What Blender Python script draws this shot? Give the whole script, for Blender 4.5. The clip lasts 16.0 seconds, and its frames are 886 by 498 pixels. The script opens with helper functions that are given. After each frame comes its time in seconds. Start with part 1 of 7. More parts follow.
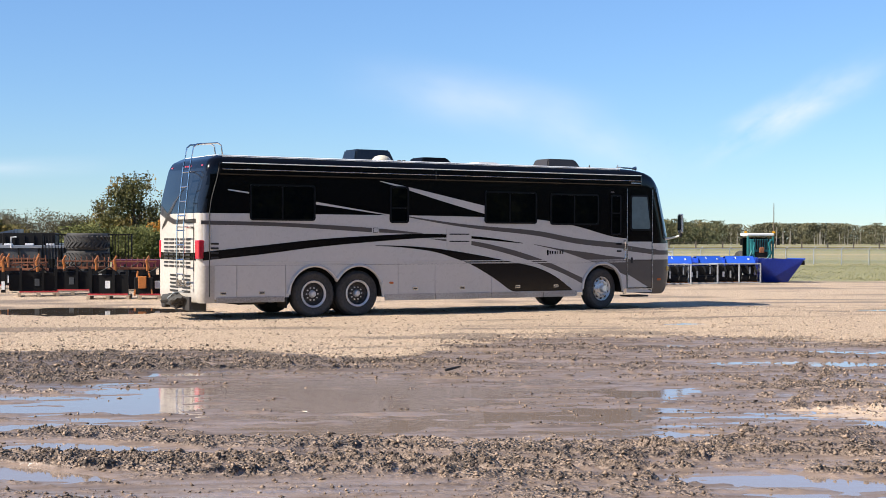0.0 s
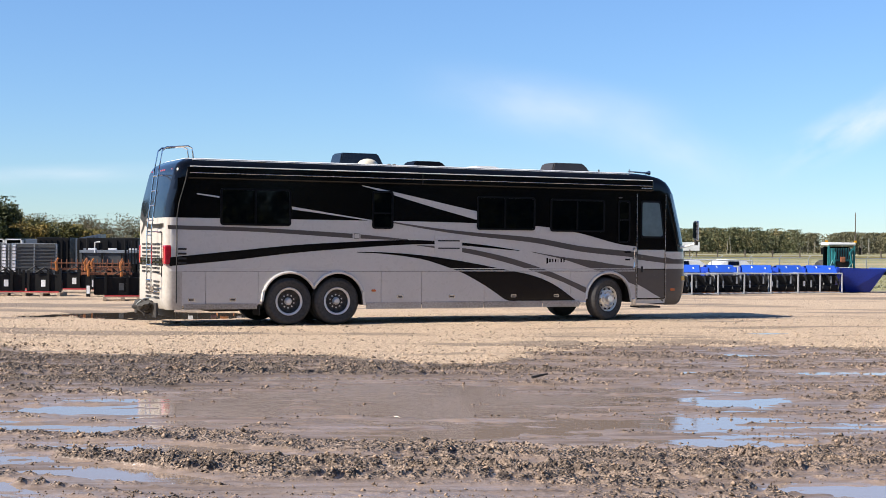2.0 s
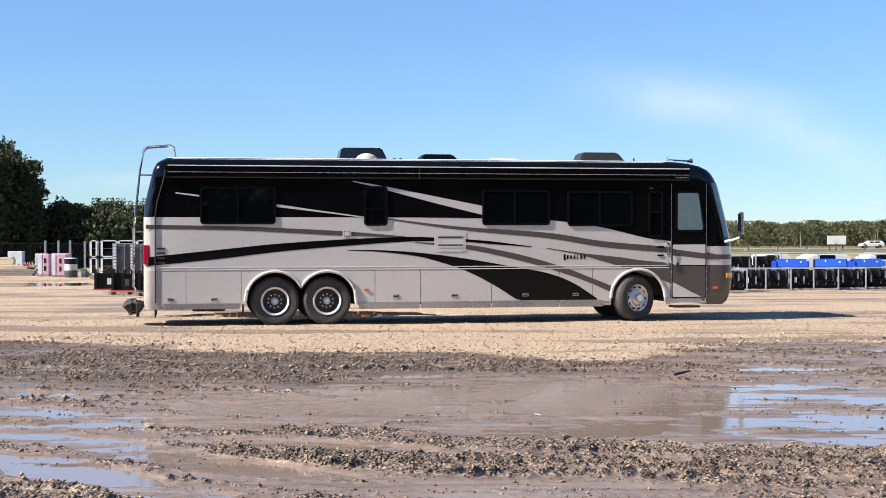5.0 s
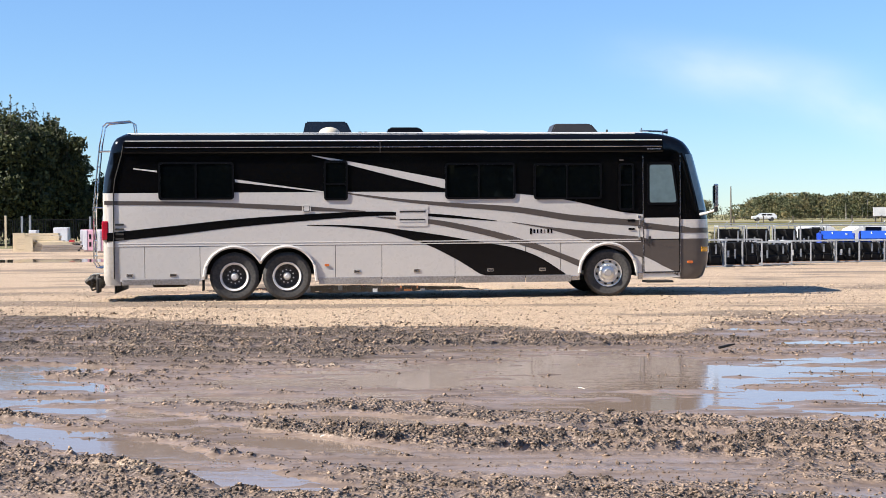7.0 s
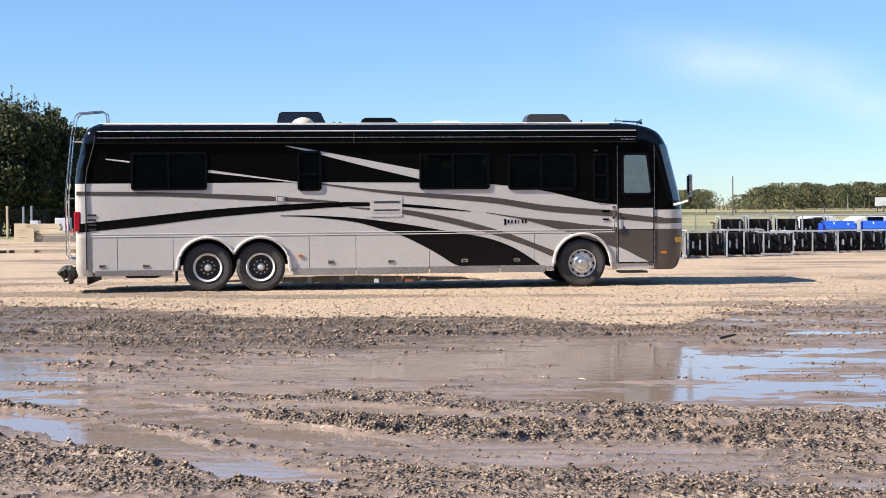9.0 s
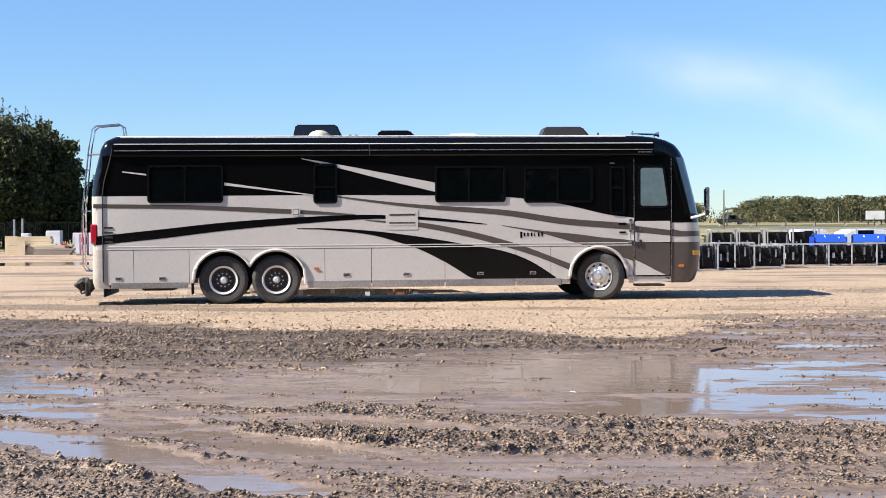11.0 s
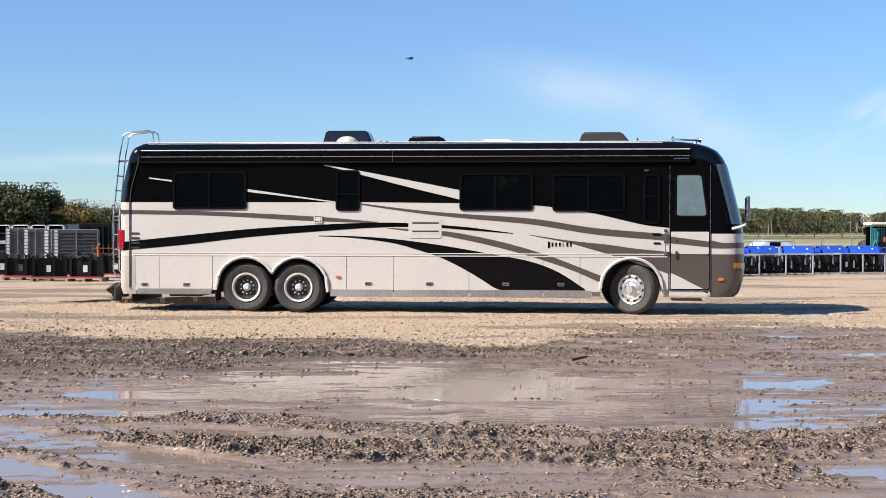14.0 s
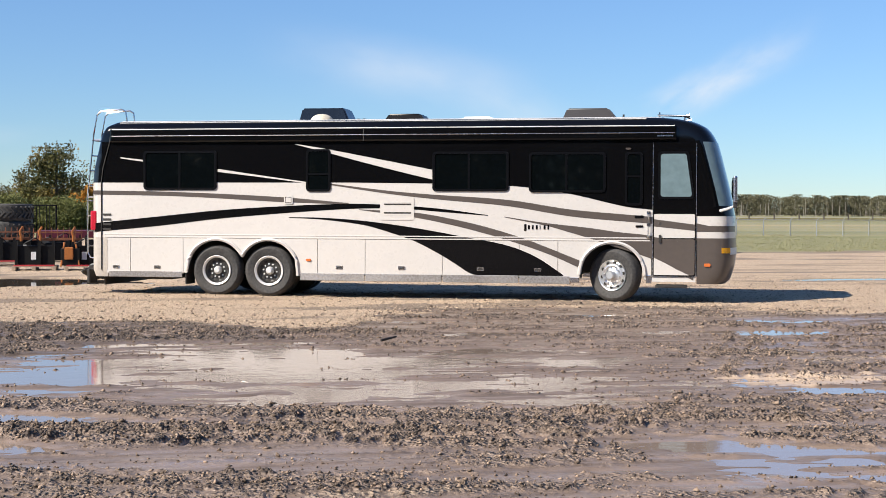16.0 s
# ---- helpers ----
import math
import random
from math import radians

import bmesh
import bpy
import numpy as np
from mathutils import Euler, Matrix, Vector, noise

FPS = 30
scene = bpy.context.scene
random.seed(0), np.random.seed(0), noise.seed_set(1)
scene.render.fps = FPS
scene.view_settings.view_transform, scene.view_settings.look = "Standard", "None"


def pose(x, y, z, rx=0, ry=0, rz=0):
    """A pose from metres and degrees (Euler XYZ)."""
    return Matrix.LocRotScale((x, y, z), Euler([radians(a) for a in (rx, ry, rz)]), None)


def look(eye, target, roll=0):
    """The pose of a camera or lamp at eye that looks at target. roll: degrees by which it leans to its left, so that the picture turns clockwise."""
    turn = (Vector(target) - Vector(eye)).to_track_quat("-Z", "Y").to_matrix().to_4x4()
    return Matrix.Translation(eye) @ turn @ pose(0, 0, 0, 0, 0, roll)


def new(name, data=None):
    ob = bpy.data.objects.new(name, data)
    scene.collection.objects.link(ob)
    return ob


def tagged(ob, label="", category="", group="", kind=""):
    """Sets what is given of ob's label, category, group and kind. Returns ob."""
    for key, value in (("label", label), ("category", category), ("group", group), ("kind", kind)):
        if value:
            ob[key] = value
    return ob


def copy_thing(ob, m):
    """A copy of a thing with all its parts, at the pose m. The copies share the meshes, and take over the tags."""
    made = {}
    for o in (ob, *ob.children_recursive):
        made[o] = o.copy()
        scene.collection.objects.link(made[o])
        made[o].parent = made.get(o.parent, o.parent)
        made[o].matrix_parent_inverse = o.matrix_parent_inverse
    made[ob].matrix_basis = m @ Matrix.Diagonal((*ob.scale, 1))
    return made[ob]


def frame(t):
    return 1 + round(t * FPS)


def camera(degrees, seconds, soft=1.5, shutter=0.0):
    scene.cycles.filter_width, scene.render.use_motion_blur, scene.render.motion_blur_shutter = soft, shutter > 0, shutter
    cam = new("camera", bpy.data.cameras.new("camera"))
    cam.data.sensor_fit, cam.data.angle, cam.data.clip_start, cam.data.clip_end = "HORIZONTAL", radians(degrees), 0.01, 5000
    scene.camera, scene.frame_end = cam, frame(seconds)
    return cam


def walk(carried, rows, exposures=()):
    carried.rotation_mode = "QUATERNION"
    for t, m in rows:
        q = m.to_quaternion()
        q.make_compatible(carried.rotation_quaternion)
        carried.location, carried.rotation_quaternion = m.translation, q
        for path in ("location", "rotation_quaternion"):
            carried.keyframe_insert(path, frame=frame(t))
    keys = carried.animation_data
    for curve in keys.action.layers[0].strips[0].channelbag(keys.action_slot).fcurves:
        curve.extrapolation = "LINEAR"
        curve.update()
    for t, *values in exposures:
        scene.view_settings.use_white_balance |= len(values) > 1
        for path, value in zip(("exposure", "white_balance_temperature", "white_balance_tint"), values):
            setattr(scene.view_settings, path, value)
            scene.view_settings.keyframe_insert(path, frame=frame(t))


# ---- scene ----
# ---- camera: held at eye height, panning after the motorhome ----
EYE_HEIGHT = 1.771
# seconds, pan, tilt, lean in degrees, sway in metres
VIEW = [
    (0, -10.163, -0.427, 0.166, 0.176, 0.029),
    (0.5, -9.697, -0.588, 0.240, 0.188, -0.039),
    (1, -9.066, -0.645, 0.309, 0.124, -0.080),
    (1.5, -8.322, -0.459, 0.364, 0.002, -0.051),
    (2, -7.253, -0.157, 0.514, -0.035, -0.035),
    (2.5, -5.952, 0.074, 0.523, -0.019, -0.019),
    (3, -4.621, 0.163, 0.449, -0.025, -0.018),
    (3.5, -3.443, 0.070, 0.354, -0.029, -0.005),
    (4, -2.804, -0.027, 0.157, -0.023, 0.003),
    (6.5, -0.259, -1.004, -0.338, -0.038, 0.012),
    (7, 0.000, -1.320, -0.434, -0.035, 0.025),
    (7.5, 0.101, -1.572, -0.465, -0.035, 0.031),
    (8, 0.143, -1.737, -0.415, -0.028, 0.050),
    (10.5, -0.131, -1.394, -0.530, -0.016, 0.074),
    (11, -0.266, -1.191, -0.421, -0.013, 0.058),
    (11.5, -0.542, -1.032, -0.221, -0.016, 0.047),
    (12, -1.063, -0.899, -0.008, -0.019, 0.027),
    (12.5, -1.901, -0.843, 0.052, -0.018, 0.006),
    (13, -3.062, -0.795, 0.057, -0.038, 0.013),
    (13.5, -4.333, -0.810, 0.089, -0.032, 0.003),
    (14, -5.678, -0.848, 0.099, -0.027, 0.000),
    (14.5, -7.223, -1.013, 0.109, -0.027, -0.021),
    (15, -9.063, -1.222, 0.285, -0.033, -0.029),
    (15.5, -11.161, -1.439, 0.333, -0.003, -0.040),
    (16, -13.169, -1.582, 0.213, 0.017, -0.043),
]
cam = camera(34.38, 16.0, soft=0.6)
walk(cam, [(t, pose(ex, ey, EYE_HEIGHT, 90 + tilt, 0, pan) @ pose(0, 0, 0, 0, 0, lean)) for t, pan, tilt, lean, ex, ey in VIEW],
     exposures=[(0, 0.80), (4, 0.86), (7, 0.94), (11, 0.92), (13, 0.83), (16, 0.64)])

# ---- light: low autumn sun from the side, clear sky ----
SUN_FROM = Vector((-0.952, -0.305, 0.0)).normalized()
SUN_UP = radians(40)
world = bpy.data.worlds.new("sky")
scene.world = world
world.use_nodes = True
wn = world.node_tree.nodes
sky = wn.new("ShaderNodeTexSky")
sky.sky_type = "NISHITA"
sky.sun_disc = False
sky.sun_elevation = SUN_UP
sky.sun_rotation = math.atan2(SUN_FROM.x, SUN_FROM.y)
sky.altitude = 3500
sky.air_density, sky.dust_density, sky.ozone_density = 1.3, 0.0, 2.5
wn["Background"].inputs["Strength"].default_value = 0.070
deep = wn.new("ShaderNodeMix")
deep.data_type, deep.blend_type = "RGBA", "MULTIPLY"
deep.inputs["Factor"].default_value, deep.inputs["B"].default_value = 1.0, (0.81, 0.99, 1.20, 1)
world.node_tree.links.new(sky.outputs[0], deep.inputs["A"])
# clearer and deeper air than the model's, so the horizon is less white
way_up, rise, clear = wn.new("ShaderNodeTexCoord"), wn.new("ShaderNodeMapRange"), wn.new("ShaderNodeVectorMath")
updown = wn.new("ShaderNodeSeparateXYZ")
clear.operation = "SCALE"
for key, value in (("From Min", 0.0), ("From Max", 0.24), ("To Min", 0.86), ("To Max", 1.17)):
    rise.inputs[key].default_value = value
world.node_tree.links.new(way_up.outputs["Generated"], updown.inputs[0])
world.node_tree.links.new(updown.outputs["Z"], rise.inputs["Value"])
world.node_tree.links.new(deep.outputs["Result"], clear.inputs[0])
world.node_tree.links.new(rise.outputs[0], clear.inputs["Scale"])
world.node_tree.links.new(clear.outputs[0], wn["Background"].inputs[0])
sun_data = bpy.data.lights.new("sun", "SUN")
sun_data.energy, sun_data.angle, sun_data.color = 5.6, radians(0.5), (1.0, 0.925, 0.83)
sun = new("sun", sun_data)
toward = SUN_FROM * math.cos(SUN_UP) + Vector((0, 0, math.sin(SUN_UP)))
sun.matrix_world = look(toward * 50, (0, 0, 0))
scene.view_settings.exposure = 0.85


# thin high cloud, far off
def cloud_material(name, strength, scale, seed):
    m = bpy.data.materials.new(name)
    m.use_nodes = True
    n, l = m.node_tree.nodes, m.node_tree.links
    n.remove(n["Principled BSDF"])
    co, mp, nz = n.new("ShaderNodeTexCoord"), n.new("ShaderNodeMapping"), n.new("ShaderNodeTexNoise")
    mp.inputs["Location"].default_value = (seed, seed * 2, 0)
    mp.inputs["Scale"].default_value = scale
    nz.inputs["Scale"].default_value, nz.inputs["Detail"].default_value, nz.inputs["Roughness"].default_value = 1.0, 5, 0.5
    l.new(co.outputs["Generated"], mp.inputs["Vector"]), l.new(mp.outputs[0], nz.inputs["Vector"])
    sep = n.new("ShaderNodeSeparateXYZ")
    l.new(co.outputs["Generated"], sep.inputs[0])

    def hump(v):
        a = n.new("ShaderNodeMath")
        a.operation = "PINGPONG"
        a.inputs[1].default_value = 0.5
        l.new(v, a.inputs[0])
        r = n.new("ShaderNodeMapRange")
        r.interpolation_type = "SMOOTHSTEP"
        r.inputs["From Max"].default_value = 0.5
        l.new(a.outputs[0], r.inputs["Value"])
        return r.outputs[0]

    def times(a, b):
        r = n.new("ShaderNodeMath")
        r.operation = "MULTIPLY"
        l.new(a, r.inputs[0])
        if isinstance(b, float):
            r.inputs[1].default_value = b
        else:
            l.new(b, r.inputs[1])
        return r.outputs[0]
    soft = n.new("ShaderNodeMapRange")
    soft.inputs["From Min"].default_value, soft.inputs["From Max"].default_value = 0.30, 0.75
    l.new(nz.outputs["Fac"], soft.inputs["Value"])
    fac = times(times(times(hump(sep.outputs["X"]), hump(sep.outputs["Z"])), soft.outputs[0]), strength)
    glow, clear, mix = n.new("ShaderNodeEmission"), n.new("ShaderNodeBsdfTransparent"), n.new("ShaderNodeMixShader")
    glow.inputs["Color"].default_value, glow.inputs["Strength"].default_value = (0.86, 0.92, 1.0, 1), 0.62
    l.new(fac, mix.inputs[0]), l.new(clear.outputs[0], mix.inputs[1]), l.new(glow.outputs[0], mix.inputs[2])
    l.new(mix.outputs[0], n["Material Output"].inputs["Surface"])
    return m


def cloud(azimuth, rise, wide, tall, tilt, strength, scale, seed):
    """A sheet of thin cloud 3 km off: azimuth to the right and rise in degrees, size in degrees."""
    far = 3000
    me = bpy.data.meshes.new("cloud")
    w, h = far * math.tan(radians(wide / 2)), far * math.tan(radians(tall / 2))
    me.from_pydata([(-w, 0, -h), (w, 0, -h), (w, 0, h), (-w, 0, h)], [], [(0, 1, 2, 3)])
    me.materials.append(cloud_material("thin cloud", strength, scale, seed))
    ob = new("cloud", me)
    a, e = radians(azimuth), radians(rise)
    ob.matrix_world = Matrix.Translation((far * math.sin(a) * math.cos(e), far * math.cos(a) * math.cos(e), far * math.sin(e))) @ pose(0, 0, 0, 0, 0, -azimuth) @ pose(0, 0, 0, 0, -tilt, 0)
    ob.visible_shadow = False
    return tagged(ob, "thin wisp of high white cloud", "cloud", kind="structure")


cloud(23.6, 4.9, 11.0, 2.3, 27, 0.85, (5, 1, 2.2), 3)
cloud(12.0, 5.4, 15.0, 3.6, -10, 0.42, (3, 1, 1.6), 8)
cloud(16.5, 3.8, 10.0, 3.0, -24, 0.42, (3, 1, 1.6), 12)
cloud(-8.0, 2.6, 14.0, 1.1, 3, 0.45, (3, 1, 1.2), 17)

# ---- materials ----
def material(name, color, rough=0.5, metal=0.0, grain=0.12, scale=6.0, bump=0.0, bump_scale=60.0, color2=None, spec=0.5, coat=0.0):
    """A node material whose colour and gloss vary at two scales, in metres of object space."""
    m = bpy.data.materials.new(name)
    m.use_nodes = True
    n, l = m.node_tree.nodes, m.node_tree.links
    b = n["Principled BSDF"]
    co = n.new("ShaderNodeTexCoord")
    big, small = n.new("ShaderNodeTexNoise"), n.new("ShaderNodeTexNoise")
    big.inputs["Scale"].default_value, big.inputs["Detail"].default_value = scale / 6, 4
    small.inputs["Scale"].default_value, small.inputs["Detail"].default_value = scale * 5, 5
    for t in (big, small):
        l.new(co.outputs["Object"], t.inputs["Vector"])
    add = n.new("ShaderNodeMath")
    add.operation = "ADD"
    l.new(big.outputs["Fac"], add.inputs[0]), l.new(small.outputs["Fac"], add.inputs[1])
    ramp = n.new("ShaderNodeMapRange")
    ramp.inputs["From Min"].default_value, ramp.inputs["From Max"].default_value = 0.7, 1.3
    l.new(add.outputs[0], ramp.inputs["Value"])
    mix = n.new("ShaderNodeMix")
    mix.data_type = "RGBA"
    c2 = color2 or tuple(c * (1 - grain * 2) for c in color)
    c1 = color if color2 else tuple(min(1, c * (1 + grain)) for c in color)
    mix.inputs["A"].default_value, mix.inputs["B"].default_value = (*c1, 1), (*c2, 1)
    l.new(ramp.outputs[0], mix.inputs["Factor"])
    l.new(mix.outputs["Result"], b.inputs["Base Color"])
    rr = n.new("ShaderNodeMapRange")
    rr.inputs["To Min"].default_value, rr.inputs["To Max"].default_value = max(0.02, rough * 0.8), min(1, rough * 1.25)
    l.new(small.outputs["Fac"], rr.inputs["Value"])
    l.new(rr.outputs[0], b.inputs["Roughness"])
    b.inputs["Metallic"].default_value, b.inputs["Specular IOR Level"].default_value, b.inputs["Coat Weight"].default_value = metal, spec, coat
    if bump:
        bn, bt = n.new("ShaderNodeBump"), n.new("ShaderNodeTexNoise")
        bt.inputs["Scale"].default_value, bt.inputs["Detail"].default_value = bump_scale, 6
        l.new(co.outputs["Object"], bt.inputs["Vector"])
        bn.inputs["Strength"].default_value, bn.inputs["Distance"].default_value = bump, 0.02
        l.new(bt.outputs["Fac"], bn.inputs["Height"]), l.new(bn.outputs[0], b.inputs["Normal"])
    return m


BEIGE = material("beige gelcoat", (0.56, 0.53, 0.49), 0.28, grain=0.035, scale=2, coat=0.3)
BLACK = material("black gloss paint", (0.003, 0.003, 0.0035), 0.10, grain=0.1, scale=2, spec=0.36)
NAVY = material("dark slate gloss paint", (0.010, 0.013, 0.018), 0.12, grain=0.1, scale=2)
TAUPE = material("taupe metallic paint", (0.085, 0.070, 0.060), 0.3, grain=0.05, scale=2, coat=0.3)
TINT = material("tinted glass", (0.002, 0.003, 0.0035), 0.03, grain=0.1, scale=1, spec=0.4)
FRAME = material("black window frame", (0.003, 0.003, 0.0035), 0.3, spec=0.15)
RUBBER = material("tyre rubber", (0.014, 0.0135, 0.0135), 0.75, color2=(0.065, 0.061, 0.056), scale=4, bump=0.3)
RIM_ALLOY = material("bright brushed aluminium rim", (0.74, 0.72, 0.69), 0.5, metal=0.45, color2=(0.6, 0.59, 0.57), scale=12)
POLISHED = material("polished front rim", (0.76, 0.75, 0.73), 0.30, metal=0.85, color2=(0.6, 0.59, 0.57), scale=14)
CHROME = material("polished aluminium", (0.72, 0.72, 0.72), 0.16, metal=1.0, grain=0.06)
DARK_ALLOY = material("dark aluminium", (0.055, 0.052, 0.048), 0.5, metal=0.5, grain=0.25)
# beige with dust, also painted darker so the sunlit tail keeps its tone
DUSTY_DIMMED = material("dusty beige gelcoat dimmed against the sun", (0.47, 0.43, 0.38), 0.45, color2=(0.36, 0.32, 0.27), scale=3)
ALLOY = material("dull aluminium", (0.55, 0.55, 0.56), 0.26, metal=1.0, grain=0.15)
STEEL_TRIM = material("brushed rub rail", (0.52, 0.50, 0.48), 0.38, metal=0.6, color2=(0.26, 0.24, 0.22), scale=5)
UNDER = material("black chassis", (0.012, 0.011, 0.010), 0.7, color2=(0.03, 0.026, 0.022))
WHITE = material("white plastic", (0.72, 0.71, 0.68), 0.4, color2=(0.5, 0.49, 0.46))
CREAM = material("aged cream plastic", (0.62, 0.56, 0.44), 0.5)
RED = material("red lens", (0.42, 0.012, 0.03), 0.12, coat=0.6)
AMBER = material("amber lens", (0.75, 0.36, 0.02), 0.15, coat=0.5)
ORANGE_LENS = material("orange marker lens", (0.62, 0.16, 0.04), 0.2, coat=0.5)
TUBE_GREY = material("pale webbing", (0.42, 0.45, 0.44), 0.7)


# ---- ground: one sheet, sand and gravel beyond, rutted wet mud nearer ----
WATER = -0.03


def hash2(i, j, seed):
    v = np.sin(i * 127.1 + j * 311.7 + seed * 74.7) * 43758.5453
    return v - np.floor(v)


def field(x, y, size, seed=0):
    """Smooth value noise in -1..1 with features of that size in metres."""
    u, v = x / size, y / size
    i, j = np.floor(u), np.floor(v)
    a, b = u - i, v - j
    a, b = a * a * (3 - 2 * a), b * b * (3 - 2 * b)
    top = hash2(i, j, seed) * (1 - a) + hash2(i + 1, j, seed) * a
    low = hash2(i, j + 1, seed) * (1 - a) + hash2(i + 1, j + 1, seed) * a
    return (top * (1 - b) + low * b) * 2 - 1


def sand_edge(x):
    return np.interp(x, [-40, -8.4, -5, -1.7, 1, 3.0, 3.6, 4.3, 6, 8.2, 11.8, 16, 40], [29, 27, 25.8, 23.4, 23, 21.9, 21.4, 23.6, 25, 25.6, 23.2, 22.6, 24])


# shallow water: centre x, y, half length, half width, turn in degrees, depth in millimetres
POOLS = [(2.2, 16.3, 4.0, 3.1, -6, 27), (4.4, 14.4, 2.6, 1.7, -12, 25), (1.5, 13.9, 2.2, 0.9, -8, 22), (-1.2, 15.4, 1.7, 1.6, 0, 32), (-0.9, 12.7, 1.2, 0.35, -18, 26),
         (-4.4, 15.5, 2.1, 0.60, -38, 34), (-3.5, 13.4, 2.1, 0.50, -40, 34), (-1.7, 11.75, 1.5, 0.34, -38, 27),
         (-2.9, 11.55, 1.9, 0.42, -42, 34), (-1.5, 10.0, 1.0, 0.30, -40, 27), (-4.6, 17.2, 1.5, 0.45, -20, 32), (-2.2, 14.3, 1.3, 0.5, -22, 30), (9.0, 19.6, 1.8, 0.55, -8, 30), (8.1, 23.0, 0.8, 0.5, 0, 26),
         (10.4, 28.8, 0.9, 0.5, 0, 30), (4.8, 9.8, 1.4, 0.5, -28, 26), (5.6, 10.7, 1.1, 0.35, -30, 27), (5.1, 8.9, 1.3, 0.4, -26, 27), (6.9, 13.0, 0.9, 0.35, -12, 26), (5.5, 19.8, 1.2, 0.45, -5, 26), (5.9, 16.9, 1.2, 0.5, -8, 24),
         (-2.2, 35.7, 3.2, 2.3, -3, 80), (18.8, 34.0, 2.4, 0.9, 10, 40), (-17.5, 62.0, 5.0, 2.5, 0, 60), (11.0, 21.4, 1.5, 0.45, 0, 26), (4.2, 12.7, 1.3, 0.35, -22, 25), (5.0, 22.4, 1.1, 0.4, -20, 27)]
# wheel tracks with tread blocks: points of the way, width, height of the ridges
TRACKS = [([(-1.6, 14.3), (-1, 13.7), (0, 12.8), (2, 12.4), (3.8, 11.7), (6, 10.6)], 0.5, 0.085), ([(-1.5, 12.3), (0, 11.4), (2, 11.0), (3.4, 10.5), (4.3, 10.2)], 0.5, 0.09),
          ([(-9, 18.6), (-5.3, 16.9), (-2.7, 15.5), (-1.4, 14.1)], 0.34, 0.08), ([(-8, 16.6), (-4.55, 14.7), (-2.8, 13.2), (-1.3, 12.1)], 0.26, 0.085),
          ([(-7, 14.4), (-3.7, 12.55), (-2.5, 11.55), (-1.3, 10.85), (0, 9.7), (2, 9)], 0.36, 0.08), ([(-6, 13.4), (-3.5, 11.2), (-1.9, 9.7), (-0.5, 8.6)], 0.5, 0.085),
          ([(4.0, 11.2), (5.2, 12.9), (6.4, 14.6), (7.6, 16.6), (9, 19)], 0.4, 0.085),
          ([(-9, 21.5), (-4, 20.6), (0, 20.4), (4, 19.8), (9, 18.4), (14, 17)], 0.7, 0.06), ([(-9, 23.6), (-3, 22.4), (0, 21.6)], 0.8, 0.065), ([(2, 18.9), (6, 18.2), (10, 17.6), (15, 15)], 0.5, 0.05),
          ([(-1, 9.4), (2, 9.2), (5, 8.2)], 0.5, 0.06), ([(6.0, 14.2), (7.5, 13.6), (9.5, 12.2)], 0.4, 0.05)]


